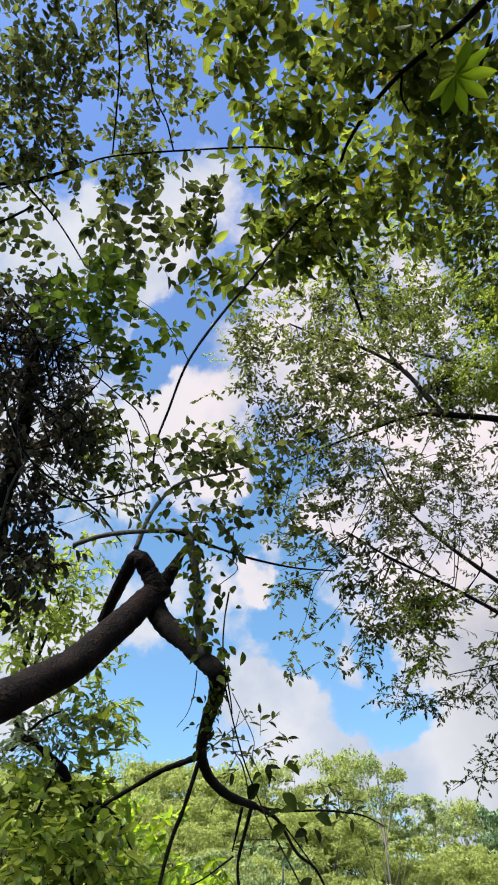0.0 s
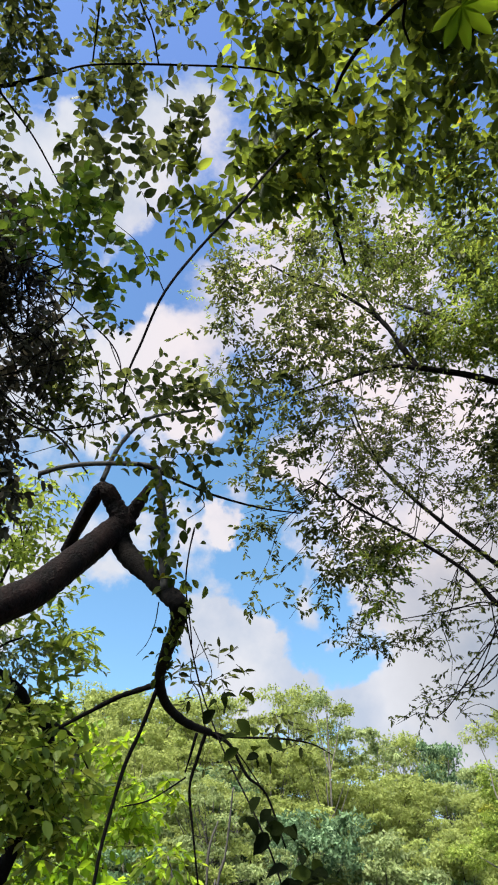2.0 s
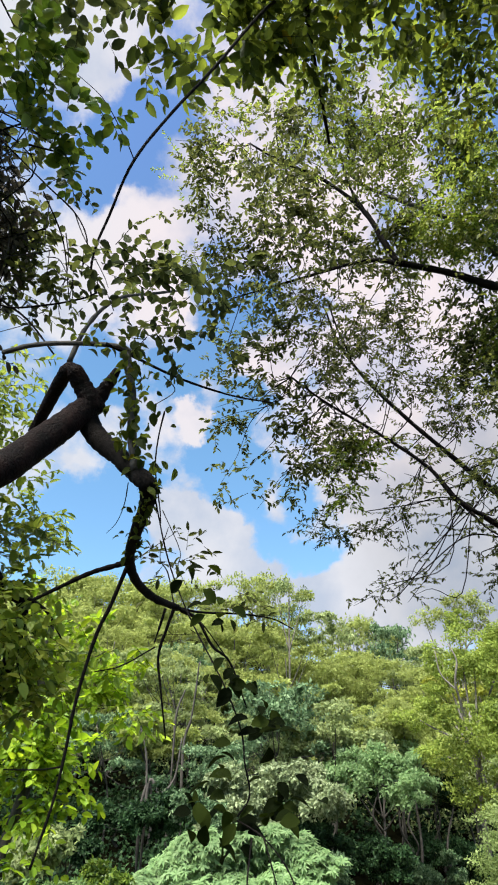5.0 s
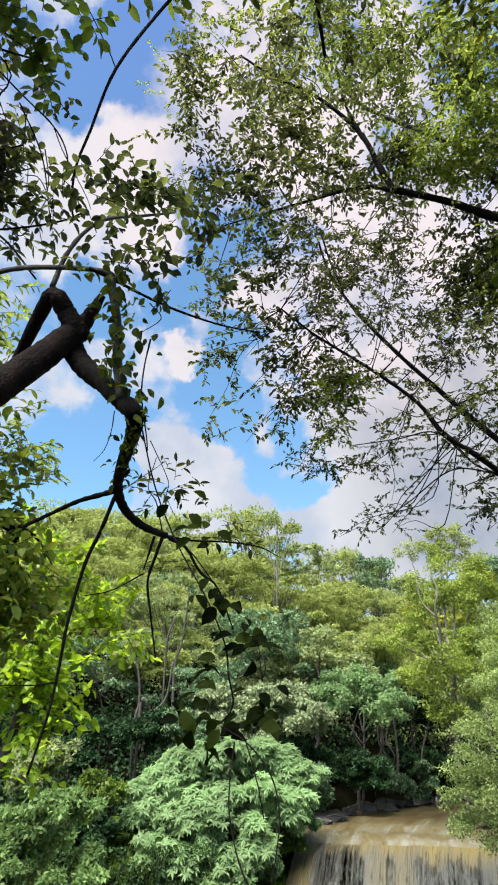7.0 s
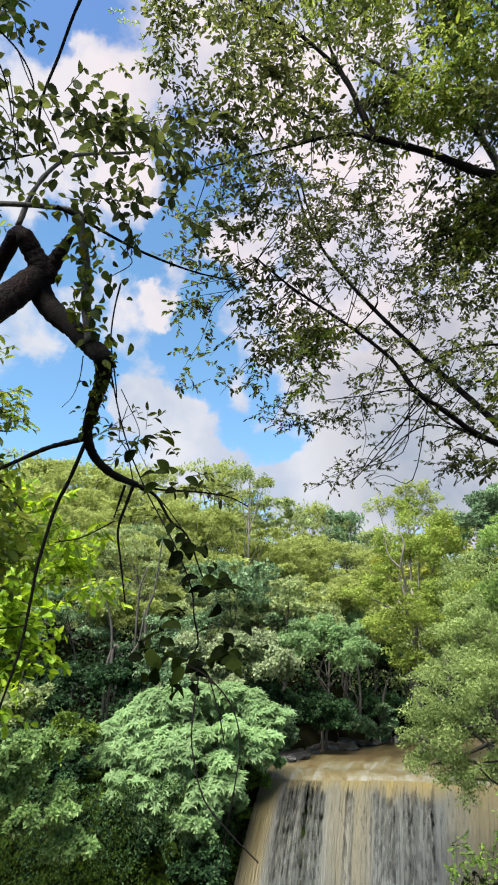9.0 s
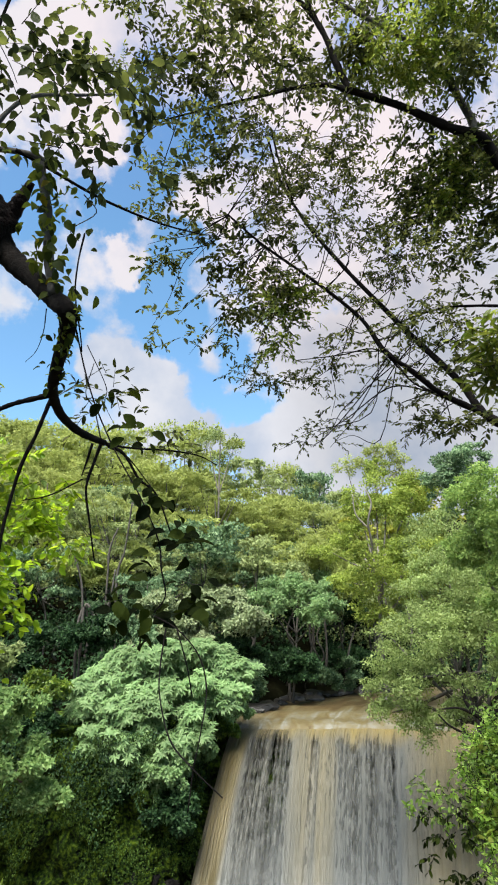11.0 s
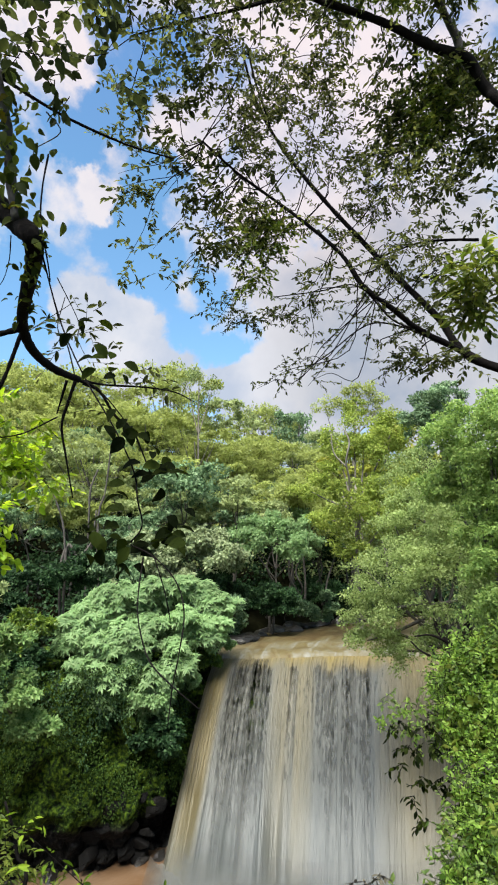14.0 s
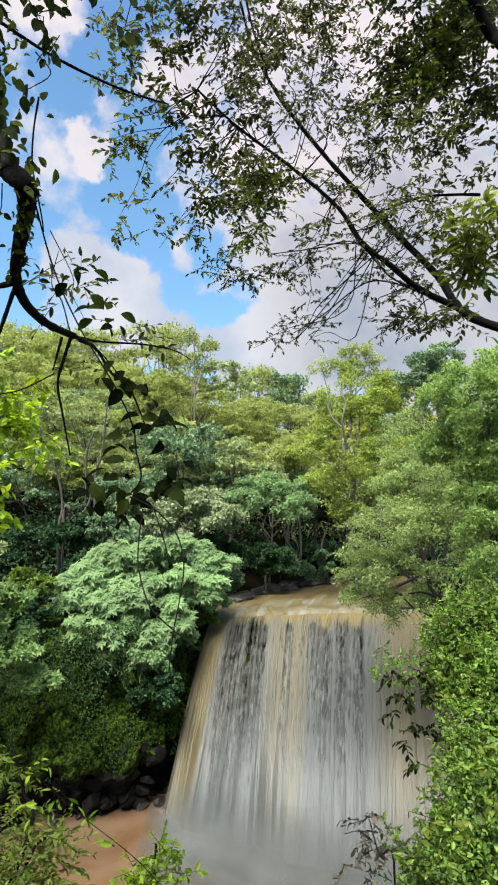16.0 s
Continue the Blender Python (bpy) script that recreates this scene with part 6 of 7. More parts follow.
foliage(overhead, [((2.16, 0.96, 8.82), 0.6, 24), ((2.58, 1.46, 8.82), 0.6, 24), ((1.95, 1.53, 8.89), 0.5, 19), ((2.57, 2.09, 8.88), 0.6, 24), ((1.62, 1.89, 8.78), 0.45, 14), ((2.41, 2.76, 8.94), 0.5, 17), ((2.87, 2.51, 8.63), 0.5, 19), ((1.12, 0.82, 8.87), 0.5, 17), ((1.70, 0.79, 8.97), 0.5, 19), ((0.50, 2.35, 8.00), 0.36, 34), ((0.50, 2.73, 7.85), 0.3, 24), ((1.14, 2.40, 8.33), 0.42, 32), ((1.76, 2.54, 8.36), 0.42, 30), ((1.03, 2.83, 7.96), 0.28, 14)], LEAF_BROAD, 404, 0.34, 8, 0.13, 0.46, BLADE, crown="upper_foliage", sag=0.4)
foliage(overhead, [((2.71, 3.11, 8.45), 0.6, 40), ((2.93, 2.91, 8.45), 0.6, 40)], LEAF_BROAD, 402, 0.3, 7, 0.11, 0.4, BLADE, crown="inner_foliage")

left_tree = thing("leafy_tree", (-5.2, 3.0, -0.8), "tree with rounded green leaves over the lookout", "tree")
limb("trunk", [(-5.2, 3.0, -0.8), (-5.0, 3.2, 2.5), (-4.4, 3.6, 4.6), (-2.56, 1.88, 7.16)], 0.14, 0.05, BARK_DARK, left_tree, sides=10)
limb("branch", [(-2.56, 1.88, 7.16), (-2.01, 1.91, 7.37), (-1.63, 1.81, 7.41)], 0.02, 0.01, BARK_DARK, left_tree)
limb("branch", [(-2.54, 2.21, 6.81), (-2.18, 2.09, 6.90), (-1.94, 2.01, 7.02)], 0.014, 0.01, BARK_DARK, left_tree)
limb("branch", [(-2.00, 1.89, 7.16), (-1.75, 2.17, 7.03), (-1.53, 2.49, 6.84)], 0.01, 0.006, BARK_DARK, left_tree)
# one large hand-shaped leaf held below the others
PALM_SHAPES = leaf_shapes("leaflet", LEAF_LIME, 3, 8, (0.3, 0.38))
for k in range(7):
    a = radians(-105 + 35 * k)
    side, lift = Vector((0.520, -0.854, 0.000)), Vector((-0.806, -0.491, 0.332))
    single_leaf(PALM_SHAPES, overhead, (1.84, 1.12, 7.73), side * math.sin(a) - lift * math.cos(a), side.cross(lift), 0.3 + 0.06 * math.cos(a), np.random.default_rng(k))
LEAFY = [((-1.88, 0.83, 7.87), 0.55, 46), ((-2.12, 1.26, 7.61), 0.5, 34), ((-1.60, 1.09, 7.91), 0.4, 26), ((-1.04, 1.03, 8.04), 0.38, 30), ((-0.80, 0.89, 8.29), 0.3, 20), ((-1.73, 1.66, 7.53), 0.45, 34), ((-1.17, 1.65, 7.67), 0.4, 30),
                    ((-2.12, 2.22, 7.10), 0.4, 11), ((-1.40, 1.97, 7.42), 0.4, 22), ((-0.82, 2.16, 7.35), 0.36, 30), ((-0.50, 2.27, 7.35), 0.25, 16), ((-1.29, 2.37, 7.07), 0.4, 16), ((-1.74, 2.42, 6.69), 0.4, 8), ((-1.02, 2.45, 6.98), 0.25, 10)]
LEAFY += [((-1.79, 0.23, 8.05), 0.7, 40), ((-0.97, 0.24, 8.23), 0.6, 34), ((-0.50, 1.49, 8.01), 0.2, 6), ((-2.57, 1.59, 7.47), 0.7, 40), ((-2.15, 1.70, 7.50), 0.4, 24), ((-0.21, 4.14, 5.94), 0.3, 14), ((-0.48, 3.99, 6.04), 0.3, 8)]
foliage(left_tree, [(c, r, k * 0.64) for c, r, k in LEAFY if c[1] >= 1.75], LEAF_ROUND, 411, 0.28, 7, 0.115, 0.62, BLADE, crown="crown")
foliage(left_tree, clumpy([(c, r * 1.1, k * 1.4) for c, r, k in LEAFY if c[1] < 1.75], 24, 7, 0.5), LEAF_ROUND, 413, 0.28, 9, 0.078, 0.52, BLADE, crown="treetop")
foliage(left_tree, [((-1.00, 2.14, 5.55), 0.2, 18), ((-0.89, 2.36, 5.44), 0.2, 20), ((-1.13, 2.07, 5.67), 0.2, 14), ((-0.84, 2.56, 5.21), 0.12, 6), ((-0.57, 2.27, 5.33), 0.06, 4), ((-1.36, 2.23, 5.63), 0.2, 12)],
        LEAF_FRESH, 412, 0.16, 5, 0.095, 0.62, BLADE, crown="lower_foliage")

# the dark mass of dead climbers
tangle = thing("liana_tangle", (-3.6, 2.6, -0.4), "dark hanging tangle of dead climbers and dry leaves", "climber")
limb("trunk", [(-3.6, 2.6, -0.4), (-3.5, 2.9, 2.0), (-2.11, 3.65, 4.29), (-1.92, 3.45, 4.67), (-1.85, 3.17, 5.29), (-1.78, 2.73, 5.78)], 0.09, 0.05, BARK_DARK, tangle)
rng = np.random.default_rng(88)
core = [Vector(q) for q in ((-1.74, 2.60, 5.75), (-1.63, 2.93, 5.57), (-1.81, 3.11, 5.21), (-1.69, 3.39, 4.86), (-1.80, 3.51, 4.51), (-2.15, 2.88, 5.36), (-1.38, 3.12, 5.52), (-1.53, 3.28, 5.20), (-1.88, 2.37, 5.83), (-1.40, 2.62, 5.87), (-1.58, 2.71, 5.75), (-1.75, 2.79, 5.62))]
for k in range(72):
    a, b = core[int(rng.integers(len(core)))], core[int(rng.integers(len(core)))]
    j = [Vector(rng.standard_normal(3)) * 0.22 for _ in range(4)]
    limb("stem", [tuple(a + j[0]), tuple(a.lerp(b, 0.35) + j[1]), tuple(a.lerp(b, 0.7) + j[2] + Vector((0, 0, -0.1))), tuple(b + j[3])], rng.uniform(0.003, 0.009), 0.003, BARK_GREY if k % 2 == 0 else BARK_DARK, tangle, sides=5, per=5)
limb("stem", [(-1.84, 2.69, 5.12), (-1.63, 3.03, 4.80), (-1.30, 3.13, 4.56), (-1.06, 3.12, 4.36), (-0.83, 3.06, 4.04)], 0.01, 0.006, BARK_DARK, tangle)
limb("stem", [(-1.80, 3.33, 4.38), (-1.74, 3.15, 4.63), (-1.60, 3.01, 4.84)], 0.009, 0.007, BARK_GREY, tangle)
limb("stem", [(-1.34, 2.56, 5.43), (-1.00, 2.64, 5.11), (-0.77, 2.60, 4.81), (-0.66, 2.60, 4.57), (-0.68, 2.71, 4.46)], 0.006, 0.004, BARK_DARK, tangle)
limb("stem", [(-1.02, 2.67, 5.08), (-0.86, 2.78, 4.77), (-0.80, 2.94, 4.49), (-0.76, 2.93, 4.36)], 0.005, 0.003, BARK_DARK, tangle)
foliage(tangle, [((-1.78, 2.81, 5.73), 0.42, 36), ((-1.92, 3.08, 5.46), 0.5, 75), ((-1.58, 3.08, 5.62), 0.35, 42), ((-1.80, 3.38, 5.11), 0.45, 70), ((-1.59, 3.37, 5.37), 0.3, 45), ((-1.91, 3.62, 4.65), 0.4, 70), ((-1.76, 3.73, 4.25), 0.32, 60), ((-1.64, 3.70, 4.54), 0.25, 36), ((-2.27, 3.26, 5.11), 0.5, 80), ((-2.18, 2.70, 5.74), 0.4, 50)],
        LEAF_DRY, 421, 0.16, 5, 0.085, 0.5, BLADE, crown="dry_foliage", sag=0.6)
foliage(tangle, [((-1.88, 2.37, 5.83), 0.24, 15), ((-1.65, 2.47, 5.87), 0.24, 15), ((-1.86, 2.58, 5.71), 0.24, 15), ((-1.75, 2.79, 5.62), 0.24, 15)], LEAF_DRY, 423, 0.16, 5, 0.075, 0.5, BLADE, crown="upper_dry_foliage", sag=0.6)
foliage(tangle, [((-1.86, 2.56, 6.22), 0.35, 30), ((-1.42, 2.81, 5.99), 0.25, 18), ((-1.34, 3.41, 5.57), 0.25, 30), ((-1.36, 3.69, 5.15), 0.25, 30), ((-2.02, 2.45, 6.21), 0.35, 15), ((-1.16, 3.45, 5.32), 0.2, 14)], LEAF_CANOPY, 422, 0.2, 6, 0.09, 0.5, BLADE, crown="green_foliage")

# young trees on the slope below, left of the path
young = thing("young_tree", (-2.6, 4.4, -3.4), "young tree with glossy green leaves on the slope", "tree")
limb("trunk", [(-2.6, 4.4, -3.4), (-1.23, 4.91, 2.30), (-1.35, 4.87, 3.20), (-1.79, 4.69, 3.58), (-1.89, 4.68, 4.45)], 0.06, 0.02, BARK_DARK, young)
for a, b in (((-1.50, 4.63, 2.74), (-1.36, 4.70, 3.37)), ((-1.74, 4.59, 3.33), (-1.46, 4.66, 3.65)), ((-1.07, 4.67, 3.02), (-0.79, 4.80, 2.75)), ((-1.79, 4.71, 4.05), (-1.64, 4.62, 4.70))):
    limb("branch", [tuple(a), tuple(Vector(a).lerp(Vector(b), 0.5) + Vector((0, 0, 0.06))), tuple(b)], 0.014, 0.006, BARK_DARK, young, sides=6)
foliage(young, [(c, r, n * 0.8) for c, r, n in [((-1.42, 4.71, 3.2), 0.3, 30), ((-1.53, 4.57, 2.92), 0.35, 60), ((-1.17, 4.52, 2.72), 0.35, 60), ((-1.39, 4.28, 2.54), 0.3, 44), 
                ((-1.23, 4.83, 3.68), 0.2, 22), ((-1.01, 4.84, 3.22), 0.12, 8), ((-0.99, 4.70, 2.69), 0.22, 24), ((-0.88, 4.78, 2.42), 0.16, 14), ((-1.10, 4.75, 2.33), 0.2, 20)]], LEAF_YOUNG, 431, 0.26, 7, 0.098, 0.6, BLADE, crown="crown")
foliage(young, [(c, r, n * 0.42) for c, r, n in [((-1.97, 4.79, 4.63), 0.4, 60), ((-1.64, 5.12, 4.26), 0.4, 60), ((-2.05, 5.00, 4.20), 0.35, 40), ((-1.32, 5.34, 4.00), 0.3, 40), ((-1.70, 4.72, 4.89), 0.25, 26), ((-2.26, 4.65, 5.03), 0.3, 12), ((-1.57, 4.60, 5.12), 0.25, 20), ((-1.33, 5.47, 3.66), 0.2, 20)]], LEAF_GOLD, 432, 0.26, 8, 0.085, 0.42, BLADE, crown="upper_foliage")
# Golden leaf colour stands in for sun on these clumps
foliage(young, [(c, r, n * 0.6) for c, r, n in [((-1.99, 4.27, 4.63), 0.30, 34), ((-1.76, 4.39, 4.78), 0.25, 26), ((-1.81, 4.39, 4.38), 0.30, 34), ((-1.53, 4.50, 4.56), 0.22, 20), ((-1.91, 4.38, 4.11), 0.28, 26), ((-1.61, 4.56, 4.22), 0.22, 18), ((-1.49, 4.43, 4.87), 0.20, 14)]], LEAF_GOLD, 433, 0.26, 8, 0.075, 0.5, BLADE, crown="sunlit_foliage")
# Small pale grey leaves paint the glints of sky between the leaves
foliage(young, [((-1.76, 4.71, 3.58), 0.3, 22), ((-1.63, 4.69, 3.45), 0.25, 22), ((-1.69, 4.63, 3.27), 0.25, 22), ((-1.40, 4.79, 3.66), 0.18, 10), ((-1.13, 4.88, 3.61), 0.14, 6)], LEAF_GREY, 434, 0.26, 8, 0.065, 0.45, BLADE, crown="lower_foliage")
lime = thing("lime_green_tree", (-3.6, 8.5, -7.0), "tree with bright lime green leaves on the slope", "tree")
limb("trunk", [(-3.6, 8.5, -7.0), (-3.2, 8.8, -4.0), (-1.66, 8.98, 1.99), (-1.74, 8.97, 3.45), (-1.63, 8.99, 4.29)], 0.1, 0.03, BARK_GREY, lime)
foliage(lime, clumpy([(c, r, n * 0.75) for c, r, n in [((-1.62, 8.92, 2.68), 0.6, 70), ((-1.23, 9.01, 2.48), 0.4, 40), ((-1.73, 8.96, 1.99), 0.5, 40), ((-1.03, 9.12, 3.26), 0.5, 44), ((-0.59, 9.33, 3.48), 0.4, 30), ((-0.30, 9.44, 2.93), 0.3, 16), ((-1.95, 8.95, 3.36), 0.6, 60), ((-1.08, 8.86, 2.05), 0.3, 24), ((-1.63, 8.59, 1.41), 0.3, 16),
               ((-1.82, 9.17, 4.25), 0.45, 36), ((-1.28, 9.15, 3.92), 0.4, 24), ((-1.55, 8.75, 2.43), 0.45, 30), ((-1.53, 8.59, 1.75), 0.4, 26), ((-1.51, 8.89, 2.96), 0.4, 24), ((-1.84, 8.60, 3.05), 0.4, 24), ((-2.43, 8.74, 2.65), 0.7, 50), ((-1.92, 9.27, 4.15), 0.3, 10)]], 17, 5, 0.5), LEAF_LIME, 441, 0.4, 7, 0.13, 0.66, BLADE, crown="crown")

# the fine-leaved canopy that reaches in over the gorge
canopy = thing("fine_leaved_tree", (13.0, 6.0, -4.0), "tall tree with fine backlit foliage reaching over the gorge", "tree")
limb("trunk", [(13.0, 6.0, -4.0), (12.6, 6.2, 1.0), (12.0, 6.6, 4.5), (11.2, 6.8, 7.5)], 0.224, 0.112, BARK_DARK, canopy, sides=12)
limb("limb", [(12.0, 6.6, 4.5), (6.60, 6.34, 7.80), (5.94, 6.58, 8.68), (5.63, 6.53, 9.12), (5.19, 6.71, 9.42), (4.42, 6.87, 9.87), (3.68, 7.12, 10.29)], 0.104, 0.056, BARK_DARK, canopy, sides=9)
limb("limb", [(3.63, 7.02, 10.15), (3.42, 7.03, 10.76), (3.20, 6.99, 11.37), (2.88, 7.02, 11.95), (2.27, 7.03, 12.56), (1.58, 7.04, 12.91), (0.92, 6.95, 13.27)], 0.062, 0.020, BARK_DARK, canopy)
limb("limb", [(3.63, 7.02, 10.15), (3.29, 7.20, 10.41), (2.78, 7.54, 10.57), (2.16, 8.03, 10.72), (1.48, 8.51, 10.84), (0.75, 8.91, 10.83)], 0.047, 0.015, BARK_DARK, canopy)
limb("limb", [(3.20, 6.99, 11.37), (2.88, 6.94, 12.24), (2.72, 6.77, 13.10), (2.50, 6.40, 13.81)], 0.031, 0.015, BARK_DARK, canopy)
limb("limb", [(11.2, 6.8, 7.5), (6.60, 7.29, 9.42), (6.04, 7.20, 10.36), (5.29, 6.96, 11.27), (4.62, 7.04, 11.80), (3.94, 7.15, 12.27), (3.39, 7.21, 12.66), (2.92, 7.16, 13.06)], 0.094, 0.022, BARK_GREY, canopy)
limb("limb", [(5.29, 6.96, 11.27), (5.19, 6.67, 11.66), (4.85, 6.29, 12.30), (4.60, 6.09, 12.64), (4.34, 5.72, 13.62)], 0.052, 0.022, BARK_GREY, canopy)
limb("limb", [(12.0, 6.6, 4.5), (7.15, 7.38, 4.32), (6.52, 7.83, 4.63), (6.09, 8.14, 5.02), (5.93, 8.44, 5.72), (5.50, 8.95, 6.74), (5.06, 9.23, 7.53), (4.39, 9.42, 8.48), (3.68, 9.48, 9.45), (3.10, 9.27, 10.21), (2.78, 8.97, 10.89)], 0.088, 0.020, BARK_DARK, canopy, "long dark limb", 9)
limb("limb", [(6.11, 8.13, 5.00), (5.28, 8.06, 5.29), (4.71, 7.90, 5.55), (4.23, 7.87, 5.85), (3.93, 7.94, 6.42), (3.32, 8.21, 7.18), (2.49, 8.44, 7.95), (1.85, 8.43, 8.48)], 0.052, 0.015, BARK_DARK, canopy)
limb("branch", [(6.24, 7.57, 6.74), (5.99, 7.94, 6.93), (5.64, 8.37, 7.08), (5.19, 9.15, 7.15)], 0.026, 0.014, BARK_DARK, canopy)
limb("branch", [(5.28, 8.06, 5.27), (4.97, 8.36, 5.59), (4.49, 8.54, 6.23), (3.97, 8.99, 6.30), (3.31, 9.46, 6.36)], 0.017, 0.008, BARK_DARK, canopy)
limb("branch", [(5.55, 8.17, 5.22), (5.07, 8.55, 5.59), (4.75, 8.94, 5.68), (4.26, 9.57, 5.33), (3.81, 9.86, 5.08)], 0.017, 0.007, BARK_DARK, canopy)
limb("branch", [(2.59, 8.10, 10.14), (2.72, 8.13, 9.50), (3.05, 8.46, 9.03)], 0.018, 0.014, BARK_DARK, canopy)
OUTER = [((-0.02, 6.76, 12.72), 0.80, 60), ((-0.38, 7.46, 12.26), 0.70, 50), ((0.93, 6.97, 12.79), 1.00, 90), ((1.73, 6.71, 13.09), 1.00, 90), ((2.79, 6.60, 13.18), 1.10, 90), ((3.75, 6.50, 12.25), 0.90, 60), ((2.46, 7.33, 11.59), 0.90, 70),
        ((1.33, 7.52, 11.91), 0.80, 60), ((0.43, 8.05, 11.33), 0.80, 70), ((1.51, 7.99, 11.01), 0.90, 80), ((1.15, 8.51, 10.05), 1.00, 68)]
UPPER = [((0.90, 8.95, 9.03), 0.90, 62), ((1.79, 8.47, 9.41), 1.00, 64), ((1.37, 9.24, 8.26), 0.80, 62), ((2.27, 8.91, 8.12), 0.90, 68), ((1.88, 9.22, 7.07), 0.70, 60), ((0.90, 9.52, 6.80), 0.50, 22), ((1.43, 9.60, 6.54), 0.40, 16),
        ((0.63, 9.12, 7.85), 0.40, 20), ((1.62, 6.22, 10.56), 0.70, 50), ((1.06, 6.08, 10.97), 0.60, 40), ((1.89, 6.71, 9.50), 0.70, 46)]
LOWER = [((2.36, 8.01, 10.29), 1.00, 68), ((2.85, 8.39, 9.48), 1.00, 80), ((3.32, 8.72, 8.61), 1.00, 70), ((4.14, 8.37, 9.23), 1.10, 65), ((4.89, 7.74, 9.44), 1.20, 70), ((4.34, 8.64, 8.15), 1.00, 65), ((5.21, 8.15, 8.14), 1.10, 70)]
LOWER += [((2.61, 8.78, 7.10), 0.90, 90), ((2.96, 8.58, 7.24), 0.40, 70), ((2.59, 9.28, 6.24), 0.70, 50), ((3.38, 8.91, 6.01), 0.80, 45), ((4.27, 8.92, 6.63), 0.90, 40), ((4.93, 8.80, 5.74), 0.90, 60), ((5.32, 8.58, 5.16), 0.70, 60),
        ((5.42, 8.23, 6.68), 0.90, 50), ((3.43, 9.32, 5.03), 0.40, 20), ((3.08, 9.51, 4.87), 0.30, 12), ((3.95, 9.03, 5.25), 0.40, 18), ((3.88, 9.23, 4.82), 0.30, 12), ((2.69, 6.46, 8.25), 0.70, 46), ((3.09, 6.53, 8.01), 0.70, 44)]
LOWER += [((3.50, 6.40, 8.23), 0.70, 40), ((4.21, 6.52, 6.32), 0.70, 34), ((3.90, 6.66, 6.76), 0.70, 40), ((4.20, 6.69, 5.69), 0.60, 30), ((3.15, 7.03, 7.45), 0.70, 40), ((2.51, 7.18, 7.89), 0.70, 46), ((4.40, 6.54, 5.28), 0.50, 26),
        ((3.60, 7.16, 5.90), 0.60, 30)]
FINE = OUTER + UPPER + LOWER
wood = [v.co + canopy.location for o in canopy.children if o.name.startswith("limb") for v in o.data.vertices]
wood = np.array([tuple(p) for p in wood])
rng = np.random.default_rng(66)
for c, r, n in FINE:
    c = np.array(c)
    for _ in range(2):
        goal = c + in_ball(rng, 1)[0] * r * 0.9
        d = np.linalg.norm(wood - goal, axis=1)
        root = wood[int(np.argmin(d + 0.25 * rng.random(len(d))))]
        a, b = Vector(root), Vector(goal)
        bend = Vector(rng.standard_normal(3)) * 0.2 * (b - a).length
        limb("branch", [tuple(a), tuple(a.lerp(b, 0.4) + bend), tuple(a.lerp(b, 0.75) + bend * 0.3), tuple(b)], 0.01, 0.003, BARK_DARK, canopy, sides=5, per=4)
# Main crown in dark leaf colour; sun on it is painted as lighter leaves
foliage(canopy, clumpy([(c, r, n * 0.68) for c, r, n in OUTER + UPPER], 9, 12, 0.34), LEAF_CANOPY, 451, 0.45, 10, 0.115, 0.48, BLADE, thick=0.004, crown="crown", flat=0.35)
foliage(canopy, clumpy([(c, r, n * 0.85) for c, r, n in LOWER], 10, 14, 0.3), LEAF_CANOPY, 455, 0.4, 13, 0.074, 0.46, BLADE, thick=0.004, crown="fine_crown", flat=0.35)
# sunlight on these sprays is put into their lighter leaf colour
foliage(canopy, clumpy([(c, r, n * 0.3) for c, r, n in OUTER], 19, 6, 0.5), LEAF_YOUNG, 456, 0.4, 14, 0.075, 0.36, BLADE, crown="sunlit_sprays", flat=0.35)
foliage(canopy, clumpy([((1.95, 5.09, 11.41), 0.65, 22), ((2.40, 4.90, 11.41), 0.65, 22), ((2.28, 5.55, 11.10), 0.65, 22), ((2.74, 5.51, 11.00), 0.65, 22), ((2.07, 6.04, 10.85), 0.65, 22)], 21, 8, 0.4), LEAF_CANOPY, 458, 0.42, 10, 0.1, 0.46, BLADE, crown="high_foliage", flat=0.35)
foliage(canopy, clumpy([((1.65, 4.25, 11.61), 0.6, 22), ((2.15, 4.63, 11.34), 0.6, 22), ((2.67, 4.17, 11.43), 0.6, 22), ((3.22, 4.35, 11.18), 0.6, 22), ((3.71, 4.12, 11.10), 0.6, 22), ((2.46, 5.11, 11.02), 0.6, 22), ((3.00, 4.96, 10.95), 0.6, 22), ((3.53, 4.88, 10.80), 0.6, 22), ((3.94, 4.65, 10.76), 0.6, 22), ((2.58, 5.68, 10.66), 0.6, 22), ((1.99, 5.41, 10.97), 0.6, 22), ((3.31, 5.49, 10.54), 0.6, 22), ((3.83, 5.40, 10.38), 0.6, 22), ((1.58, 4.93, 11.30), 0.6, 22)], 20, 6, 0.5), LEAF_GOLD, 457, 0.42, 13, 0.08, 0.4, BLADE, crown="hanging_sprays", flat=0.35)
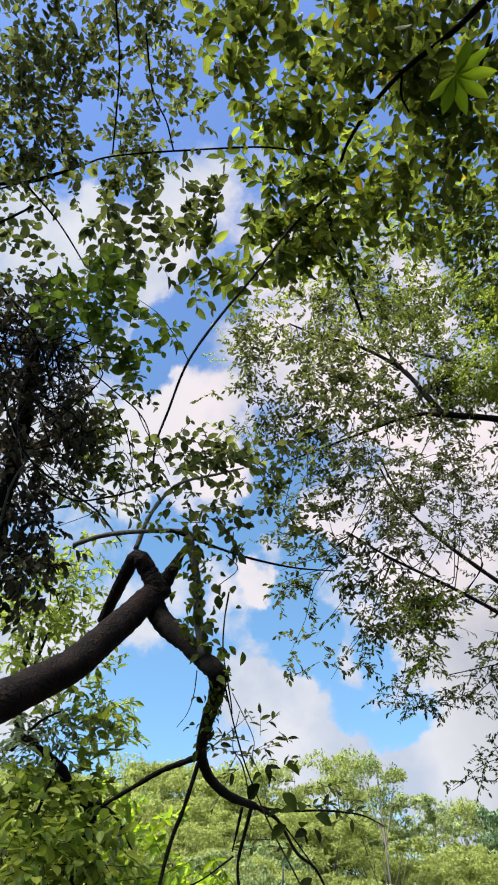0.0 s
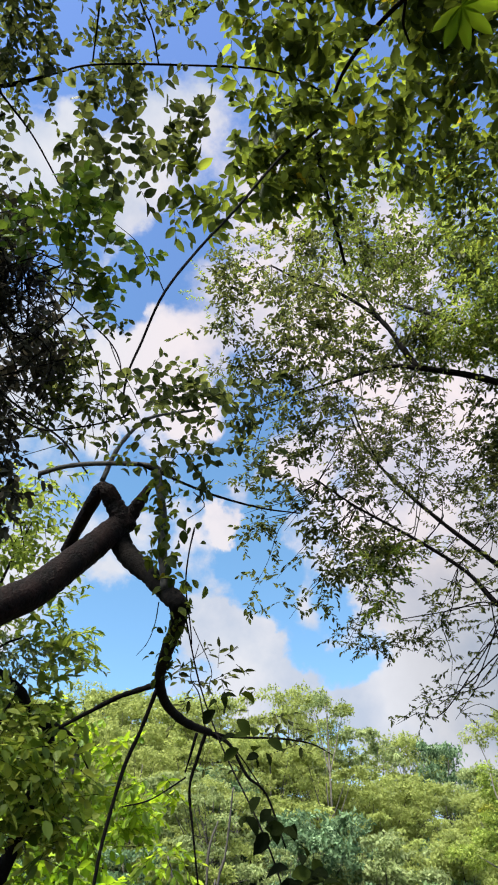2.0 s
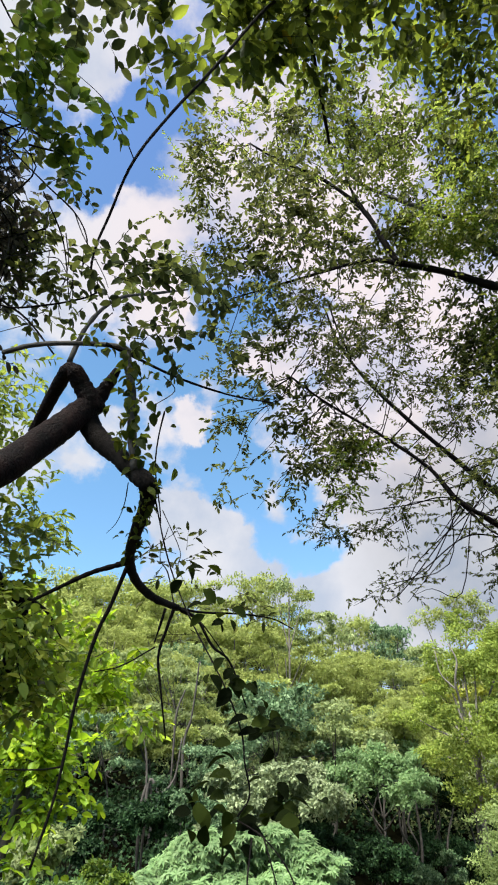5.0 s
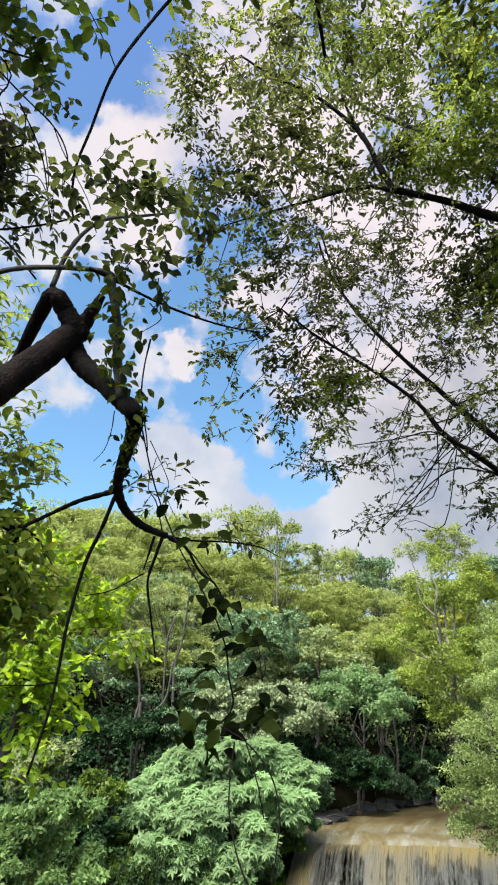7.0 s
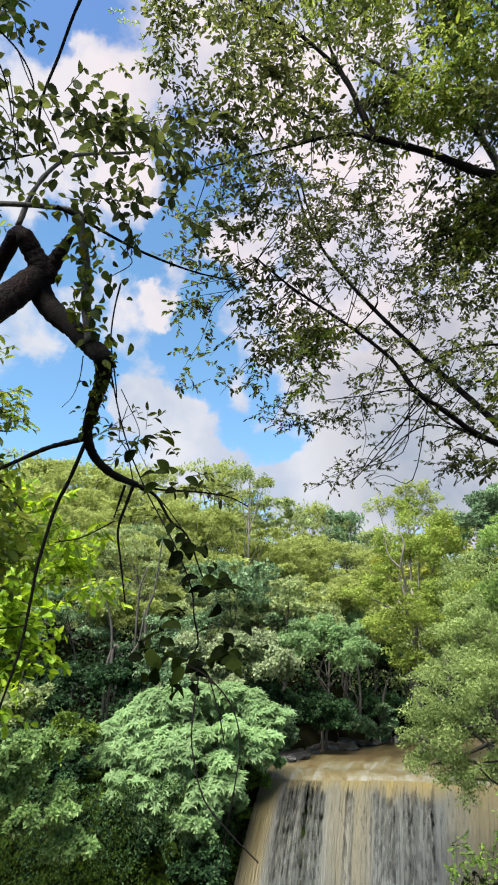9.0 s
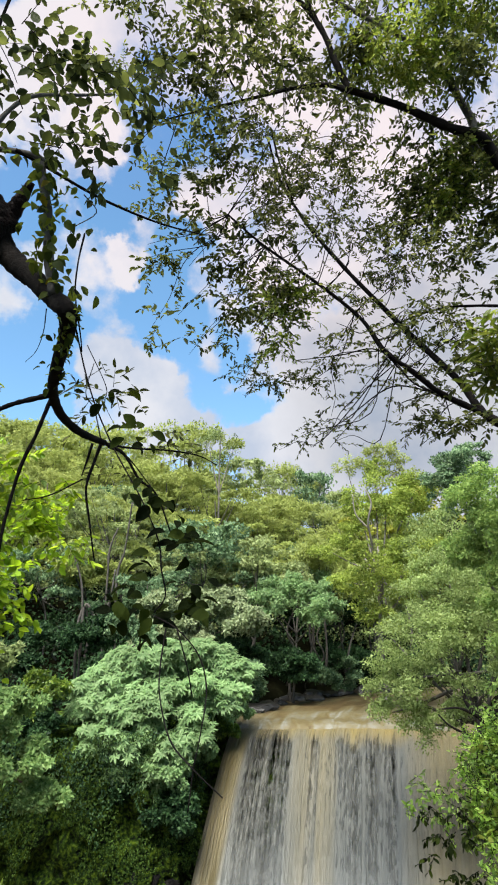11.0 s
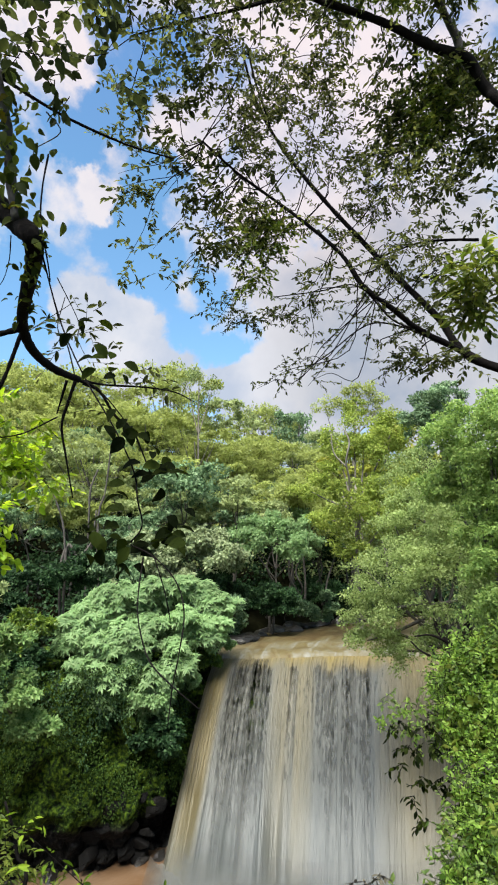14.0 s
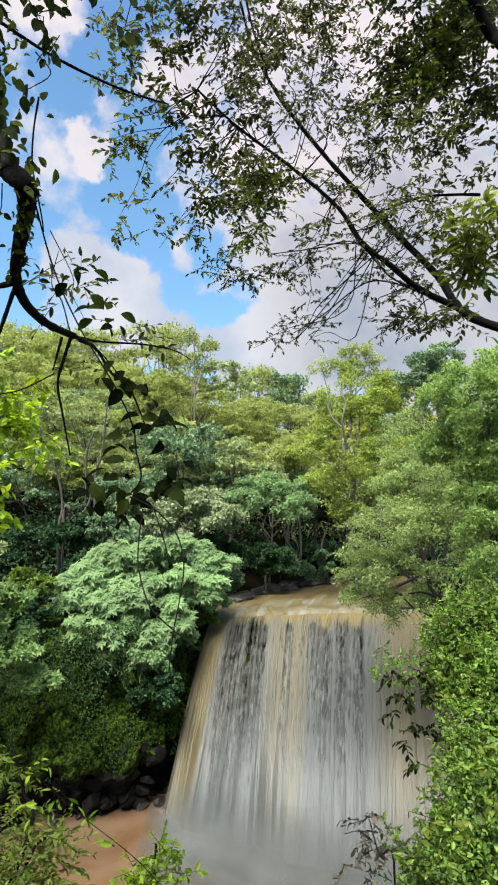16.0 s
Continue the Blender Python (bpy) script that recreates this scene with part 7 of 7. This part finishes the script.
# clumps painted as sunlit by a brighter leaf colour
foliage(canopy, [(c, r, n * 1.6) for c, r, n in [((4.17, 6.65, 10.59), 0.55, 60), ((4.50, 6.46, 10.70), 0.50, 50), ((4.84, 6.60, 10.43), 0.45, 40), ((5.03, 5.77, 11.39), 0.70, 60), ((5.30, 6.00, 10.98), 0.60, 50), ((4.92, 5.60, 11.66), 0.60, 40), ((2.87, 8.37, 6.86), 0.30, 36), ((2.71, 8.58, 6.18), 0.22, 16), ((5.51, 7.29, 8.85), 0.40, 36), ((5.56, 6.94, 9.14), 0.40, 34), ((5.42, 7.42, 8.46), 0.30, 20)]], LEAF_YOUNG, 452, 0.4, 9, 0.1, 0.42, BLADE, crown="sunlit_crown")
foliage(canopy, clumpy([((4.99, 7.62, 9.45), 0.9, 70), ((5.89, 7.47, 8.98), 0.9, 80), ((6.34, 7.35, 8.05), 0.8, 70), ((5.86, 7.99, 8.46), 0.8, 60), ((6.08, 6.96, 9.29), 0.9, 80), ((6.21, 7.72, 7.38), 0.6, 40), ((4.84, 6.20, 11.98), 1.0, 80), ((5.38, 6.45, 11.04), 0.8, 70), ((5.60, 7.04, 9.63), 0.8, 60), ((4.10, 5.74, 12.54), 0.9, 60), ((3.73, 7.41, 10.96), 0.6, 95), ((2.81, 7.70, 11.44), 0.65, 55), ((5.27, 5.96, 9.92), 0.5, 40), ((5.13, 6.67, 5.05), 0.4, 34), ((5.64, 7.75, 4.83), 0.4, 26), ((5.33, 7.55, 5.68), 0.3, 16)], 15, 6, 0.45),
        LEAF_CANOPY, 454, 0.45, 9, 0.12, 0.46, BLADE, crown="outer_foliage")
foliage(canopy, [((4.95, 6.02, 5.21), 0.35, 26), ((4.93, 6.33, 4.71), 0.2, 10), ((5.03, 5.98, 5.19), 0.35, 24), ((4.96, 6.38, 4.85), 0.25, 12)], LEAF_YOUNG, 453, 0.3, 6, 0.16, 0.4, BLADE, crown="low_foliage")

# the leafy bank beside the lookout
bank = thing("climbing_shrub", (3.3, 3.6, -1.6), "bright green shrub overgrown with climbers beside the lookout", "shrub")
limb("trunk", [(3.3, 3.6, -1.6), (3.2, 3.7, -0.6), (2.88, 3.83, 0.07), (3.03, 4.12, 0.56)], 0.05, 0.02, BARK_DARK, bank)
BANK = [((3.01, 4.19, 0.84), 0.16, 26), ((2.98, 4.05, 0.61), 0.20, 40), ((2.87, 4.37, 0.62), 0.16, 26), ((2.81, 4.50, 0.45), 0.11, 4), ((2.65, 4.70, 0.37), 0.07, 2), ((2.84, 3.96, 0.37), 0.20, 44), ((2.69, 3.75, 0.15), 0.20, 44), ((2.66, 3.87, 0.08), 0.12, 20)]
BANK += [((2.56, 3.63, -0.07), 0.20, 44), ((2.44, 3.66, -0.16), 0.14, 26), ((2.37, 3.43, -0.22), 0.20, 44), ((2.28, 3.57, -0.32), 0.14, 28), ((2.22, 3.31, -0.38), 0.22, 44), ((2.06, 3.52, -0.42), 0.16, 26), ((2.03, 3.37, -0.48), 0.20, 34), ((3.02, 3.84, 0.42), 0.30, 50), ((2.67, 3.51, -0.14), 0.30, 50), ((2.17, 3.23, -0.57), 0.30, 50), ((2.28, 3.71, -0.29), 0.08, 8), ((1.98, 3.52, -0.52), 0.12, 16), ((2.96, 4.34, 0.78), 0.14, 20), ((2.69, 4.16, 0.27), 0.10, 12), ((2.53, 3.89, -0.08), 0.09, 10)]
BANK += [((2.83, 4.31, 0.79), 0.15, 26), ((2.98, 4.22, 0.87), 0.15, 26), ((3.09, 4.15, 0.91), 0.15, 26), ((2.76, 4.32, 0.58), 0.15, 26), ((2.91, 4.23, 0.64), 0.15, 26), ((3.04, 4.14, 0.68), 0.15, 26), ((2.65, 4.35, 0.42), 0.14, 8), ((2.78, 4.26, 0.40), 0.15, 26), ((2.49, 4.44, 0.38), 0.14, 8), ((2.94, 4.17, 0.45), 0.15, 26), ((2.38, 4.51, 0.44), 0.14, 8)]
foliage(bank, clumpy([(c, r * 1.15, n * 1.1) for c, r, n in BANK], 12, 8, 0.45), LEAF_BANK, 461, 0.14, 9, 0.043, 0.44, BLADE, crown="crown", jitter=0.9, flat=0.9, squash=0.95)
foliage(bank, clumpy([(c, r * 1.3, n * 0.8) for c, r, n in BANK], 13, 8, 0.45), LEAF_SUNNY, 464, 0.14, 7, 0.042, 0.44, BLADE, crown="young_foliage", jitter=0.9, flat=0.9, squash=0.95)
foliage(bank, clumpy([(c, r * 1.35, n * 0.8) for c, r, n in BANK], 14, 8, 0.45), LEAF_BANK, 465, 0.12, 12, 0.026, 0.5, BLADE, crown="small_foliage", jitter=0.9, flat=0.9, squash=0.95)
foliage(bank, clumpy([(c, r * 1.2, n * 0.25) for c, r, n in BANK], 16, 5, 0.5), LEAF_YOUNG, 466, 0.16, 5, 0.075, 0.6, BLADE, crown="large_foliage", jitter=0.8, flat=0.9)
foliage(bank, clumpy([((c[0] * 1.06, c[1] * 1.06, c[2] - 0.04), r * 1.3, n * 0.7) for c, r, n in BANK], 18, 8, 0.55), LEAF_SUNNY, 467, 0.15, 9, 0.045, 0.5, BLADE, crown="back_foliage", jitter=0.9, flat=0.9)
foliage(bank, [((3.35, 4.43, 0.79), 0.25, 30), ((3.01, 4.33, 0.32), 0.25, 40), ((2.86, 4.02, -0.17), 0.25, 40), ((2.53, 3.70, -0.51), 0.25, 40)], LEAF_YOUNG, 462, 0.18, 6, 0.09, 0.5, BLADE, crown="inner_foliage")
foliage(bank, [((2.37, 4.24, 0.28), 0.07, 6), ((2.33, 4.09, 0.10), 0.06, 5), ((2.28, 4.26, 0.17), 0.04, 3), ((2.30, 4.03, -0.10), 0.05, 3), ((2.34, 4.41, 0.41), 0.06, 5), ((2.49, 4.17, 0.29), 0.08, 8), ((2.53, 4.30, 0.41), 0.08, 8), ((2.49, 4.10, 0.08), 0.07, 6), ((2.26, 4.09, -0.00), 0.04, 3)], LEAF_VINE_SHADED, 463, 0.1, 6, 0.045, 0.5, BLADE, crown="hanging_foliage", sag=0.9)

# plants at the edge of the lookout
fern = thing("roadside_shrub", (-1.0, 2.4, -1.4), "dark feathery shrub at the edge of the lookout", "shrub")
limb("stem", [(-1.0, 2.4, -1.4), (-0.16, 2.98, 0.12), (-0.14, 3.19, 0.37), (-0.20, 3.25, 0.55)], 0.012, 0.005, BARK_DARK, fern)
limb("stem", [(-0.14, 2.98, 0.11), (-0.06, 3.04, 0.22), (0.05, 3.03, 0.21)], 0.008, 0.004, BARK_DARK, fern)
foliage(fern, [((-0.14, 3.00, 0.15), 0.12, 40), ((-0.04, 3.03, 0.20), 0.1, 26), ((-0.18, 3.15, 0.26), 0.1, 26), ((-0.07, 2.89, 0.15), 0.14, 40), ((-0.19, 3.21, 0.42), 0.07, 7), ((-0.22, 3.24, 0.53), 0.05, 4)], LEAF_YOUNG, 471, 0.15, 16, 0.032, 0.36, BLADE, crown="crown", thick=0.0013)
foliage(fern, [((-0.14, 3.12, 0.47), 0.05, 4), ((0.03, 3.09, 0.36), 0.03, 2), ((-0.16, 3.08, 0.35), 0.05, 3)], LEAF_LIME, 472, 0.08, 3, 0.05, 0.35, BLADE, crown="fresh_foliage")
sprig = thing("bare_sprig", (0.25, 2.92, 0.21), "thin curved sprig with a few fresh leaves", "plant")
limb("stem", [(0.50, 2.73, 0.00), (0.35, 2.87, 0.13), (0.25, 2.92, 0.21), (0.12, 3.01, 0.29), (-0.09, 3.12, 0.45)], 0.0025, 0.0015, BARK_DARK, sprig, sides=5)
foliage(sprig, [((0.13, 3.01, 0.29), 0.02, 2), ((0.00, 3.09, 0.36), 0.03, 2), ((0.24, 2.92, 0.20), 0.01, 1)], LEAF_LIME, 473, 0.05, 3, 0.05, 0.4, BLADE, crown="foliage")
bush = thing("small_bush", (0.6, 5.0, -3.6), "small light green bush below the lookout", "shrub")
limb("stem", [(0.6, 5.0, -3.6), (0.64, 4.98, -0.99), (0.67, 5.05, -0.83)], 0.012, 0.004, BARK_DARK, bush)
foliage(bush, [((0.59, 5.00, -0.95), 0.2, 22), ((0.71, 5.03, -0.85), 0.13, 12), ((0.74, 4.96, -0.99), 0.16, 16), ((0.46, 5.01, -0.97), 0.1, 8)], LEAF_LIME, 474, 0.16, 7, 0.065, 0.45, BLADE, crown="crown")
sapling = thing("thin_sapling", (1.7, 3.8, -2.4), "thin dark sapling in front of the falls", "plant")
limb("stem", [(1.7, 3.8, -2.4), (1.79, 3.50, -0.50), (1.75, 3.59, -0.37), (1.74, 3.67, -0.22)], 0.008, 0.003, BARK_DARK, sapling)
limb("stem", [(1.75, 3.61, -0.34), (1.68, 3.67, -0.28), (1.59, 3.70, -0.29)], 0.004, 0.002, BARK_DARK, sapling)
foliage(sapling, [((1.74, 3.67, -0.22), 0.06, 6), ((1.68, 3.66, -0.30), 0.08, 6), ((1.75, 3.60, -0.34), 0.08, 7), ((1.60, 3.65, -0.40), 0.06, 3), ((1.81, 3.57, -0.35), 0.05, 4), ((1.67, 3.59, -0.44), 0.08, 5)], LEAF_DRY, 475, 0.1, 6, 0.042, 0.42, BLADE, crown="foliage")
